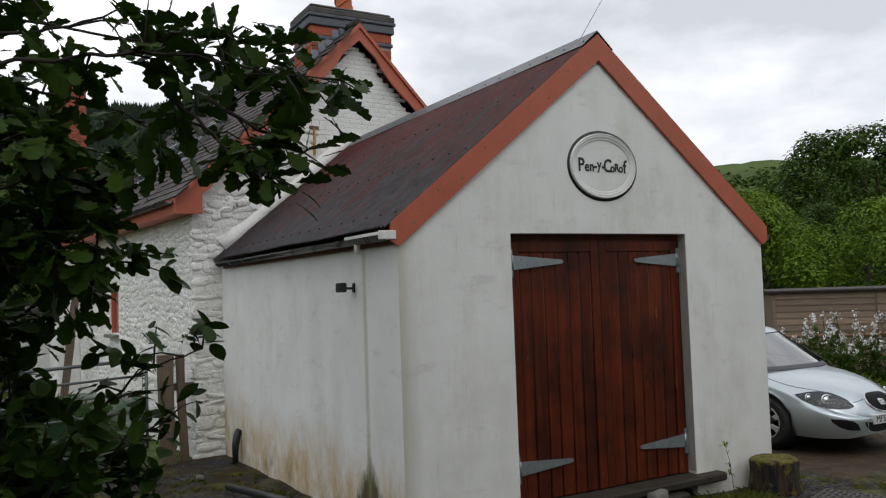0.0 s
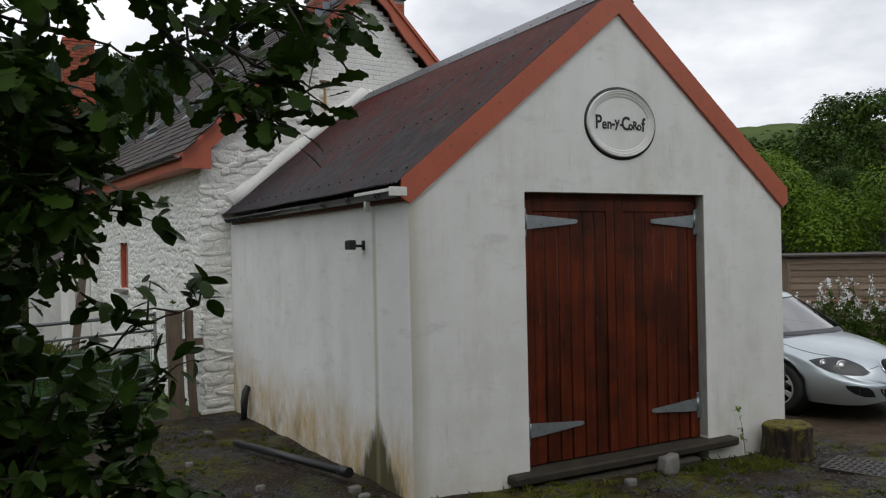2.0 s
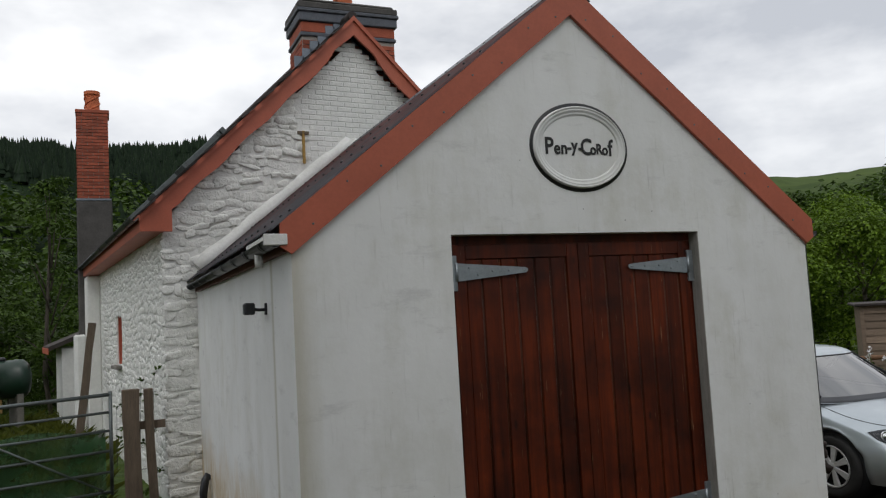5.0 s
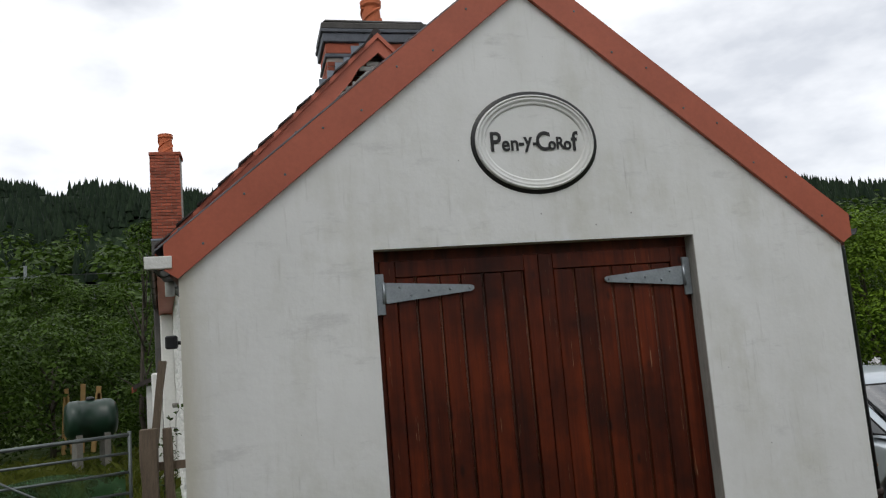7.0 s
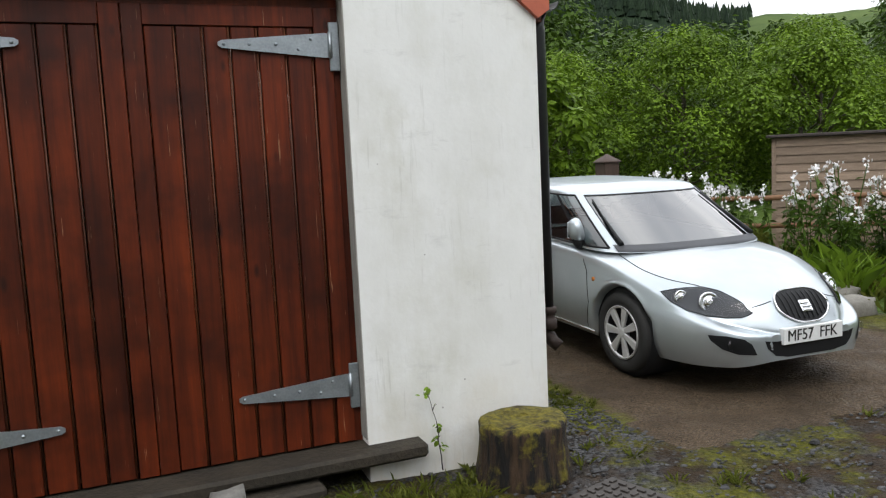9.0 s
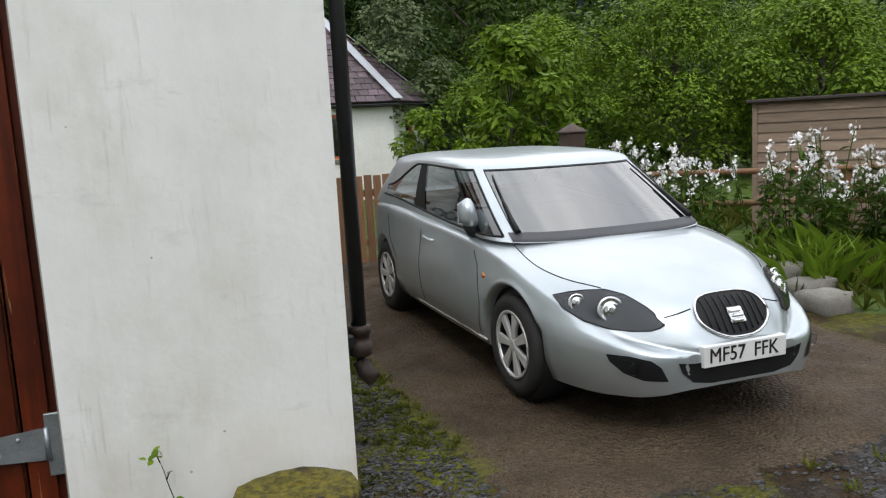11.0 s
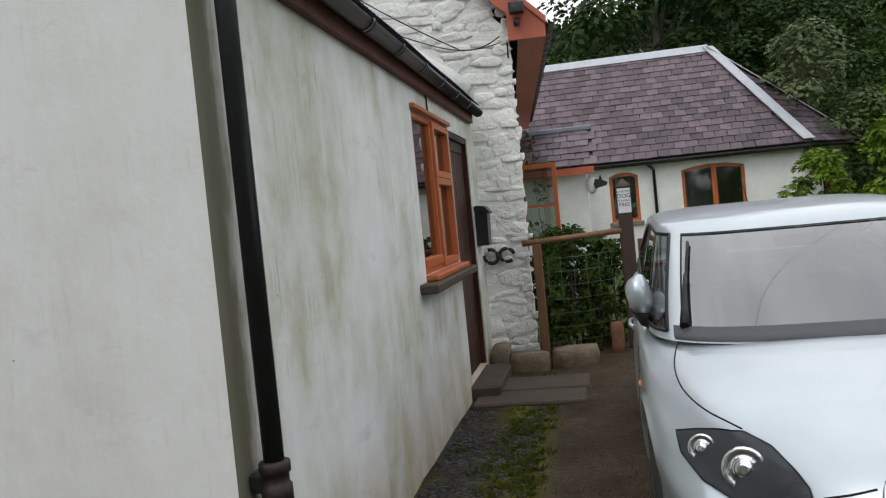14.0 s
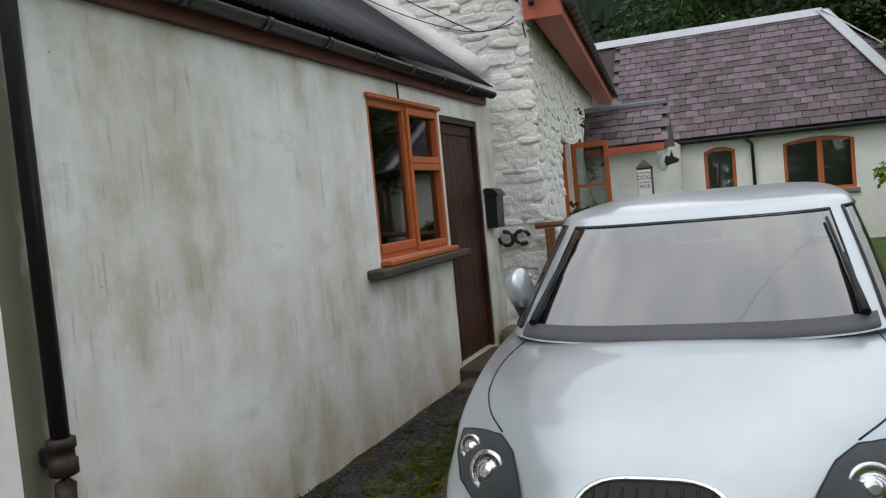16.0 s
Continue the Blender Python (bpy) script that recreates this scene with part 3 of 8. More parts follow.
cot_roof = thing("roof_cottage", "old dark slate cottage roof with patched slates", "roof", COT, kind="structure")
zl = lambda u: CR0 + CS * u
zr = lambda u: CR0 + CS * (2 * CMID - u)
part("roof_deck", slab_roof(-0.27, CMID, -0.12, CL + 0.75, zl, 0.1, pose(0, 0, 0)), M_OLDSLATE, cot_roof)
part("roof_deck", slab_roof(CMID, 2 * CMID + 0.27, -0.12, CL + 0.75, zr, 0.1, pose(0, 0, 0)), M_OLDSLATE, cot_roof)
nl = Vector((-CS, 0, 1)).normalized()
slate_course("slate", cot_roof, (-0.30, CL + 0.75, zl(-0.30) + 0.005), (0, -1, 0), (1, 0, CS), nl, CL + 0.85, 22, 0.19, 0.29, M_OLDSLATE, real=290, seed=3)


def roof_light(u0, u1, v0, v1):
    """A top-hung rooflight that lies on the slope: raised dark frame, glass, lead apron."""
    tilt = -math.degrees(math.atan(CS))
    w = math.hypot(u1 - u0, CS * (u1 - u0))
    m = COT @ pose(u0, v0, zl(u0) + 0.05, 0, tilt, 0)
    r = thing("roof_light", "dark framed rooflight set in the old slates", "window", m, "cottage rooflights")
    d = v1 - v0
    for x0, x1, y0, y1 in ((0, 0.07, 0, d), (w - 0.07, w, 0, d), (0.072, w - 0.072, 0, 0.07), (0.072, w - 0.072, d - 0.07, d)):
        part("frame_bar", bm_box(x0, x1, y0, y1, -0.06, 0.085, 0.006), M_DARKSTEEL, r)
    glass_box(0.065, w - 0.065, 0.065, d - 0.065, 0.05, 0.056, parent=r)
    part("apron", bm_box(-0.16, -0.004, -0.06, d + 0.06, -0.035, -0.005, 0.004), M_LEAD, r)
    part("hood", bm_box(w + 0.003, w + 0.10, -0.04, d + 0.04, -0.04, 0.10, 0.01), M_DARKSTEEL, r)


part("ridge_tile", bm_tube([(CMID, -0.14, 6.74), (CMID, 0.3, 6.74)], 0.07), M_OLDSLATE, cot_roof)
part("ridge_tile", bm_tube([(CMID, 1.0, 6.74), (CMID, CL + 0.75, 6.74)], 0.07), M_OLDSLATE, cot_roof)


def cottage_barge(side):
    """A board with a scalloped lower edge and a square box end."""
    top = lambda u: zl(u) - 0.015
    pts = [(-0.30, 3.47), (0.10, 3.47), (0.10, top(0.10) - 0.30)]
    n = 26
    for i in range(n + 1):
        u = 0.10 + (CMID - 0.10) * i / n
        d = 0.31 + 0.022 * math.cos(i * 2 * math.pi / 6.5) - (0.06 if i > n - 4 else 0)
        if i:
            pts.append((u, top(u) - d))
    pts += [(CMID, top(CMID)), (-0.30, top(-0.30))]
    if side > 0:
        pts = [(2 * CMID - u, z) for u, z in pts]
    return bm_poly(pts, 0.04, pose(0, -0.16, 0))


cot_barge = thing("bargeboards_cottage", "terracotta scalloped bargeboards on the cottage gable", "trim", COT, kind="structure")
for side in (-1, 1):
    part("bargeboard", cottage_barge(side), M_TERRA, cot_barge)
    q = lambda u: u if side < 0 else 2 * CMID - u
    fillet = [(q(-0.31), zl(-0.31)), (q(CMID), zl(CMID)), (q(CMID), zl(CMID) - 0.075), (q(-0.31), zl(-0.31) - 0.075)]
    part("bead", bm_poly(fillet, 0.03, pose(0, -0.192, 0)), M_TERRA, cot_barge)
    lo, hi = sorted((q(-0.30), q(0.0)))
    part("soffit", bm_box(lo, hi, -0.118, CL + 0.7, 3.47, 3.50), M_TERRA, cot_barge)
    lo, hi = sorted((q(-0.30), q(-0.275)))
    part("fascia", bm_box(lo, hi, -0.118, CL + 0.7, 3.502, 3.70), M_TERRA, cot_barge)
cg_l = gutter_run("gutter_cottage_left", "black cast gutter along the cottage eaves", -0.1, CL + 0.7, -0.36, 3.66, [0.5 + 1.1 * k for k in range(8)], COT)
cg_r = gutter_run("gutter_cottage_right", "black cast gutter along the cottage eaves", -0.1, CL + 0.7, 2 * CMID + 0.36, 3.66, [0.3 + 0.35 * k for k in range(20)], COT)

# ---- annex with a canted end and a hipped slate roof ----
AY, AYB, AX, AE, AR = 18.0, 23.0, 10.75, 2.62, 5.5
AW1, AW2 = (6.22, 6.92, 1.14, 2.36), (7.95, 9.42, 1.14, 2.36)
annex_outer = [(3.0, AY), (AX, AY), (12.2, AY + 1.45), (12.2, AYB - 1.45), (AX, AYB), (3.0, AYB)]
aw = bmesh.new()
for x0, x1, z0, z1 in ((3.0, AW1[0], -0.3, AE), (AW1[0], AW1[1], -0.3, AW1[2]), (AW1[0], AW1[1], AW1[3], AE), (AW1[1], AW2[0], -0.3, AE), (AW2[0], AW2[1], -0.3, AW2[2]), (AW2[0], AW2[1], AW2[3], AE), (AW2[1], AX, -0.3, AE)):
    bm_box(x0, x1, AY, AY + 0.3, z0, z1, bm=aw)
solid("wall_annex_front", aw, M_WHITE, "white rendered annex wall under a slate roof", "wall", "structure")
ca = bmesh.new()
for x0, x1, z0, z1 in ((0.0, 0.75, -0.3, AE), (0.75, 1.3, -0.3, 1.05), (0.75, 1.3, 2.42, AE), (1.3, 2.05, -0.3, AE)):
    bm_box(x0, x1, 0, 0.3, z0, z1, bm=ca)
CANT = pose(AX, AY, 0, 0, 0, 45)
bmesh.ops.transform(ca, matrix=CANT, verts=ca.verts)
solid("wall_annex_cant", ca, M_WHITE, "white rendered canted annex wall with a slim window", "wall", "structure")
solid("wall_annex_end", bm_box(11.9, 12.2, AY + 1.45, AYB - 1.45, -0.3, AE), M_WHITE, "white rendered annex end wall", "wall", "structure")
solid("wall_annex_back", bm_box(3.0, AX, AYB - 0.3, AYB, -0.3, AE), M_WHITE, "white rendered annex back wall", "wall", "structure")
annex_roof = thing("roof_annex", "purple slate hipped roof with pale lead hips", "roof", kind="structure")
RX = 9.17
eaves = [(2.8, AY - 0.25), (AX + 0.1, AY - 0.25), (12.45, AY + 1.35), (12.45, AYB - 1.35), (AX + 0.1, AYB + 0.25), (2.8, AYB + 0.25)]
ar = bmesh.new()
ev = [ar.verts.new((x, y, AE)) for x, y in eaves]
r0, r1 = ar.verts.new((2.8, 20.5, AR)), ar.verts.new((RX, 20.5, AR))
ar.faces.new((ev[0], ev[1], r1, r0))
ar.faces.new((ev[1], ev[2], r1))
ar.faces.new((ev[2], ev[3], r1))
ar.faces.new((ev[3], ev[4], r1))
ar.faces.new((ev[4], ev[5], r0, r1))
bmesh.ops.recalc_face_normals(ar, faces=ar.faces)
bmesh.ops.solidify(ar, geom=ar.faces[:], thickness=0.06)
part("roof_deck", ar, M_OLDSLATE, annex_roof)
s_len = math.hypot(20.5 - (AY - 0.25), AR - AE)
an = Vector((0, -(AR - AE), 20.5 - (AY - 0.25))).normalized()
slate_course("slate", annex_roof, (4.2, AY - 0.28, AE - 0.02), (1, 0, 0), (0, 20.5 - (AY - 0.25), AR - AE), an, 7.2, 17, s_len / 17, 0.28, M_SLATE, thick=0.045, limit=lambda x, d: 4.2 + x < AX + 0.0 - (AX + 0.1 - RX) * d / s_len, real=300, seed=5)
e1, e2, tip = Vector((*eaves[1], AE)), Vector((*eaves[2], AE)), Vector((RX, 20.5, AR))
along2 = (e2 - e1)
mid_l = along2.length
up2 = (tip - e1) - (tip - e1).project(along2)
h2 = up2.length
x_t = (tip - e1).dot(along2.normalized())
slate_course("slate", annex_roof, e1, along2, up2, along2.cross(up2), mid_l, 16, h2 / 17, 0.30, M_SLATE, limit=lambda x, d: x_t * d / h2 < x < mid_l - (mid_l - x_t) * d / h2, real=80, seed=6)


def strip(p, q, w, n, material, name, parent, t=0.02):
    p, q, n = Vector(p), Vector(q), Vector(n).normalized()
    d = (q - p).normalized()
    side = d.cross(n).normalized() * w / 2
    bm = bmesh.new()
    vs = [bm.verts.new(c + o) for o in (n * 0.0, n * t) for c in (p - side, p + side, q + side, q - side)]
    for f in ((0, 3, 2, 1), (4, 5, 6, 7), (0, 1, 5, 4), (1, 2, 6, 5), (2, 3, 7, 6), (3, 0, 4, 7)):
        bm.faces.new([vs[i] for i in f])
    return part(name, bm, material, parent)


M_HIP = plain("pale_lead", (0.42, 0.44, 0.48), 0.5, vary=0.15, scale=5, grain=40)
strip(e1 + Vector((0, -0.03, 0.065)), tip + Vector((0, 0, 0.075)), 0.34, an + Vector((0.4, 0, 0)), M_HIP, "hip_flashing", annex_roof)
strip(e2 + Vector((0, 0, 0.05)), tip + Vector((0, 0, 0.065)), 0.3, (1, -0.4, 1), M_HIP, "hip_flashing", annex_roof)
strip((2.8, 20.44, AR + 0.02), (RX, 20.44, AR + 0.02), 0.3, an, M_HIP, "ridge_flashing", annex_roof)
part("eaves_board", bm_box(2.8, AX + 0.1, AY - 0.22, AY - 0.19, AE - 0.14, AE - 0.02), M_BLACK, annex_roof)
ag = gutter_run("gutter_annex", "black half-round gutter under annex eaves", -(AX + 0.1), -2.8, AY - 0.3, AE - 0.06, [], pose(0, 0, 0, 0, 0, -90) @ pose(0, 0, 0, 0, 0, 0))
ag.matrix_basis = Matrix(((0, -1, 0, 0), (1, 0, 0, 0), (0, 0, 1, 0), (0, 0, 0, 1)))
ag2 = gutter_run("gutter_annex_cant", "black half-round gutter under annex eaves", 0, mid_l, 0, 0, [])
dv = along2.normalized()
ag2.matrix_basis = Matrix.Translation(e1 + Vector((0.03, -0.04, -0.06))) @ Matrix(((dv.y, dv.x, 0, 0), (-dv.x, dv.y, 0, 0), (0, 0, 1, 0), (0, 0, 0, 1)))

# ---- porch lean-to between cottage and annex ----
solid("wall_porch", bm_box(4.2, 5.72, 12.42, 12.6, -0.2, 2.5), M_WHITE, "white painted porch wall", "wall", "structure")
solid("wall_porch_side", bm_box(5.54, 5.72, 12.6, 18.0, -0.2, 2.5), M_WHITE, "white painted porch side wall", "wall", "structure")
porch = thing("roof_porch", "small slate lean-to roof with lead capping", "roof", kind="structure")
part("roof_deck", bm_poly([(12.2, 2.33), (13.3, 3.08), (14.4, 2.33)], 1.75, pose(5.87, 0, 0, 0, 0, 90)), M_SLATE, porch)
pn = Vector((0, -0.75, 1.1)).normalized()
slate_course("slate", porch, (4.25, 12.17, 2.35), (1, 0, 0), (0, 1.1, 0.75), pn, 1.5, 6, 0.22, 0.26, M_SLATE, real=60, seed=8)
part("lead_cap", bm_box(4.15, 5.88, 13.18, 13.42, 3.06, 3.16, 0.02), M_LEAD, porch)
part("fascia", bm_box(4.2, 5.86, 12.16, 12.2, 2.2, 2.33), M_TERRA, porch)


# ---- the silver hatchback ----
from mathutils.bvhtree import BVHTree


def car_paint():
    m, nt, bsdf = nodes_of("silver_blue_car_paint")
    pos = coords(nt, local=True)
    set_color(nt, bsdf, ramp_of(nt, noise_of(nt, pos, 3, 3), 0.3, 0.7, (0.46, 0.515, 0.55), (0.51, 0.56, 0.595)))
    bsdf.inputs["Metallic"].default_value = 0.72
    nt.links.new(ramp_of(nt, noise_of(nt, pos, 9, 5, 0.7), 0.3, 0.7, (0.30,) * 3, (0.40,) * 3), bsdf.inputs["Roughness"])
    bsdf.inputs["Coat Weight"].default_value = 0.6
    bsdf.inputs["Coat Roughness"].default_value = 0.05
    drops = nt.nodes.new("ShaderNodeTexVoronoi")
    drops.inputs["Scale"].default_value = 70
    nt.links.new(pos, drops.inputs["Vector"])
    bump_of(nt, bsdf, ramp_of(nt, drops.outputs["Distance"], 0.05, 0.16, (1,) * 3, (0,) * 3), 0.12, 0.002)
    return m


def pane(name, tint, gloss=0.0, ior=1.55):
    """Clear glass: what lies behind shows, with reflections that grow towards grazing angles."""
    m = bpy.data.materials.new(name)
    m.use_nodes = True
    nt = m.node_tree
    nt.nodes.clear()
    out, mx = nt.nodes.new("ShaderNodeOutputMaterial"), nt.nodes.new("ShaderNodeMixShader")
    tr, gl, fr = nt.nodes.new("ShaderNodeBsdfTransparent"), nt.nodes.new("ShaderNodeBsdfGlossy"), nt.nodes.new("ShaderNodeFresnel")
    tr.inputs["Color"].default_value = (*tint, 1)
    gl.inputs["Roughness"].default_value = 0.03
    fr.inputs["IOR"].default_value = ior
    nt.links.new(math_of(nt, "ADD", math_of(nt, "MULTIPLY", fr.outputs[0], 1.6), gloss), mx.inputs[0])
    nt.links.new(tr.outputs[0], mx.inputs[1])
    nt.links.new(gl.outputs[0], mx.inputs[2])
    nt.links.new(mx.outputs[0], out.inputs["Surface"])
    return m


M_CAR = car_paint()
M_CARGLASS = pane("car_glass", (0.42, 0.46, 0.45), 0.06)
M_WSGLASS = pane("windscreen_glass", (0.12, 0.16, 0.15), 0.19)
M_LENS = pane("lamp_lens", (0.85, 0.87, 0.9), 0.0, 1.25)
M_GLASS = pane("window_glass", (0.55, 0.6, 0.57), 0.02)
M_CHROME = plain("chrome", (0.75, 0.76, 0.78), 0.12, 1.0, vary=0.05, bump=0)
M_ALLOY = plain("alloy_wheel", (0.68, 0.68, 0.69), 0.38, 0.5, vary=0.15, scale=10, bump=0.05, local=True)
M_RUBBER = plain("tyre_rubber", (0.018, 0.018, 0.018), 0.75, vary=0.3, scale=20, grain=80, bump=0.3, local=True)
M_TRIM = plain("dark_car_trim", (0.010, 0.0105, 0.012), 0.5, vary=0.2, bump=0.03, local=True)
M_TRIM.node_tree.nodes["Principled BSDF"].inputs["Specular IOR Level"].default_value = 0.25
M_COWL = plain("grey_scuttle_plastic", (0.06, 0.063, 0.072), 0.6, vary=0.2, bump=0.03, local=True)
M_BEZEL = plain("smoked_lamp_bezel", (0.065, 0.068, 0.072), 0.5, 0.2, vary=0.3, scale=16, grain=60, bump=0.0, local=True)
M_SEAT = plain("grey_seat_cloth", (0.06, 0.065, 0.07), 0.9, vary=0.2, local=True)
M_PLATE = plain("white_number_plate", (0.75, 0.76, 0.76), 0.35, vary=0.05, bump=0)
M_AMBER = plain("amber_lens", (0.55, 0.20, 0.05), 0.2, vary=0.1, bump=0)

# half widths of the bumper and of the upper nose, heights of the middle line, of the shoulder and of the lower edge
S_W = ([0, 0.02, 0.06, 0.12, 0.2, 0.35, 0.55, 0.8, 1.1, 2.2, 3.3, 3.8, 4.1, 4.25, 4.32], [0.34, 0.42, 0.50, 0.57, 0.635, 0.73, 0.805, 0.852, 0.870, 0.884, 0.875, 0.845, 0.77, 0.64, 0.42])
S_U = ([0, 0.05, 0.1, 0.15, 0.2, 0.3, 0.45, 0.6, 0.8, 1.1, 1.5, 2.2, 3.3, 3.8, 4.1, 4.25, 4.32], [0.25, 0.34, 0.41, 0.465, 0.52, 0.605, 0.70, 0.772, 0.815, 0.838, 0.848, 0.853, 0.845, 0.815, 0.74, 0.61, 0.40])
S_H = ([0, 0.03, 0.07, 0.12, 0.18, 0.25, 0.4, 0.6, 0.9, 1.2, 1.4, 2.5, 3.6, 4.1, 4.25, 4.32], [0.49, 0.55, 0.62, 0.68, 0.722, 0.752, 0.803, 0.852, 0.905, 0.932, 0.945, 0.98, 1.02, 0.98, 0.86, 0.70])
S_E = ([0, 0.05, 0.1, 0.2, 0.3, 0.45, 0.6, 0.8, 1.1, 1.5, 2.5, 3.4, 4.0, 4.25, 4.32], [0.47, 0.485, 0.50, 0.53, 0.57, 0.635, 0.692, 0.765, 0.845, 0.90, 0.955, 0.99, 0.97, 0.84, 0.68])
S_B = ([0, 0.05, 0.15, 0.4, 0.9, 1.5, 3.0, 3.9, 4.2, 4.32], [0.262, 0.235, 0.21, 0.195, 0.20, 0.21, 0.22, 0.25, 0.30, 0.38])
WHEEL_F, WHEEL_R, WHEEL_Z, ARCH = 0.985, 3.563, 0.318, 0.358


def glide(s, table):
    """A smooth curve through a table that never overshoots between its entries."""
    xs, ys = table
    if s <= xs[0] or s >= xs[-1]:
        return ys[0] if s <= xs[0] else ys[-1]
    i = max(k for k in range(len(xs) - 1) if xs[k] <= s)

    def slope(k):
        if k in (0, len(xs) - 1):
            k0 = min(k, len(xs) - 2)
            return (ys[k0 + 1] - ys[k0]) / (xs[k0 + 1] - xs[k0])
        a, b = (ys[k] - ys[k - 1]) / (xs[k] - xs[k - 1]), (ys[k + 1] - ys[k]) / (xs[k + 1] - xs[k])
        return 0.0 if a * b <= 0 else 2 * a * b / (a + b)
    h, f = xs[i + 1] - xs[i], (s - xs[i]) / (xs[i + 1] - xs[i])
    return (ys[i] * (1 + 2 * f) * (1 - f) ** 2 + slope(i) * h * f * (1 - f) ** 2 + ys[i + 1] * f * f * (3 - 2 * f) + slope(i + 1) * h * f * f * (f - 1))


def car_section(s):
    """Half a cross-section from the sill over the shoulder to the middle line."""
    w, up, h, e, b = (glide(s, t) for t in (S_W, S_U, S_H, S_E, S_B))
    for c in (WHEEL_F, WHEEL_R):
        if abs(s - c) < ARCH:
            b = max(b, WHEEL_Z + math.sqrt(ARCH * ARCH - (s - c) ** 2))
    mid = glide(s, ([0, 0.3, 0.8], [0.43, 0.49, 0.56]))
    lo = min(b + 0.4 * (mid - b), mid) if b < mid - 0.02 else b + 0.02
    pts = [(w * 0.925, b), (w * 0.985, lo), (w, max(mid, b + 0.04)), (0.55 * w + 0.45 * up, max(0.45 * mid + 0.55 * e - 0.005, b + 0.06)), (up * 1.005, max(e - 0.03, b + 0.08)), (up * 0.955, e), (up * 0.80, e + 0.52 * (h - e)), (up * 0.55, e + 0.85 * (h - e)), (up * 0.27, e + 0.97 * (h - e)), (0, h)]
    out = []
    for i in range(len(pts) - 1):
        p0, p1, p2 = Vector(pts[max(0, i - 1)]), Vector(pts[i]), Vector(pts[i + 1])
        p3 = Vector(pts[i + 2]) if i + 2 < len(pts) else Vector((-pts[i][0], pts[i][1]))
        for f in (0.0, 1 / 3, 2 / 3):
            out.append(0.5 * (2 * p1 + (p2 - p0) * f + (2 * p0 - 5 * p1 + 4 * p2 - p3) * f * f + (3 * p1 - p0 - 3 * p2 + p3) * f ** 3))
    out.append(Vector(pts[-1]))
    return [Vector((max(0.0, p.x), s, max(b, p.y))) for p in out]


SHOULDER = 15


def car_shell():
    ss = sorted(set([0, 0.006, 0.015, 0.03, 0.045, 0.06, 0.075, 0.09, 0.105, 0.12, 0.14, 0.16, 0.18, 0.2, 0.225, 0.25, 0.275, 0.3, 0.33, 0.36, 0.395, 0.43, 0.465, 0.5, 0.54, 0.58] + [round(WHEEL_F + ARCH * math.sin(a), 4) for a in np.linspace(-1.5708, 1.5708, 17)] + [1.4, 1.5, 1.6, 1.75, 1.9, 2.05, 2.2, 2.35, 2.5, 2.65, 2.8, 2.95, 3.05] + [round(WHEEL_R + ARCH * math.sin(a), 4) for a in np.linspace(-1.5708, 1.5708, 17)] + [3.98, 4.06, 4.14, 4.2, 4.25, 4.29, 4.32]))
    bm = bmesh.new()
    rows = []
    for s in ss:
        half = car_section(s)
        rows.append([bm.verts.new((-p.x, p.y, p.z)) for p in half] + [bm.verts.new(p) for p in half[-2::-1]])
    for a, b in zip(rows, rows[1:]):
        for k in range(len(a) - 1):
            bm.faces.new((a[k], a[k + 1], b[k + 1], b[k])).smooth = True
    bm.faces.new(rows[0][::-1])
    bm.faces.new(rows[-1])
    bmesh.ops.recalc_face_normals(bm, faces=bm.faces)
    return bm


def cabin(t, h):
    """A place on the cabin: t runs from the windscreen's middle (0) round one side to the rear (1); h from belt to roof edge."""
    t, hh = min(1.0, max(0.0, t)), max(0.0, h)
    hw = 0.80 - 0.10 * hh ** 1.25
    sf, sr = 1.05 + 0.77 * hh ** 0.95, 4.17 - 0.46 * hh ** 1.3
    lf, lr = 0.50 - 0.12 * h, 0.42
    if t < 0.4:
        a = t / 0.4 * math.pi / 2
        x, s = hw * max(0.0, math.sin(a)) ** 0.62, sf + lf * (1 - max(0.0, math.cos(a)) ** 0.72)
    elif t < 0.7:
        x, s = hw, sf + lf + (sr - lr - sf - lf) * (t - 0.4) / 0.3
    else:
        a = (1 - t) / 0.3 * math.pi / 2
        x, s = hw * max(0.0, math.sin(a)) ** 0.55, sr - lr * (1 - max(0.0, math.cos(a)) ** 0.55)
    return Vector((x, s, 0.915 + 0.03 * (s - 1.2) * (1 - h) + 0.465 * h + 0.028 * math.sin(math.pi * min(1.0, max(0.0, (s - 1.8) / 2.4))) * h))


def glass_low(t):
    """The windows' lower edge: it rises towards the tail along the doors."""
    return 0.06 + 0.16 * smoothstep(0.42, 0.70, t) * (1 - smoothstep(0.71, 0.79, t))


def glass_high(t):
    """The windows' upper edge: the arch of the doors comes down to a point at the rear."""
    return 0.93 - 0.50 * smoothstep(0.57, 0.70, t) ** 1.5 * (1 - smoothstep(0.71, 0.79, t))


T_ALL = [i / 80 for i in range(81)]
W_EDGE, SIDE_0, SIDE_1, TAIL = 0.2125, 0.2625, 0.70, 0.80


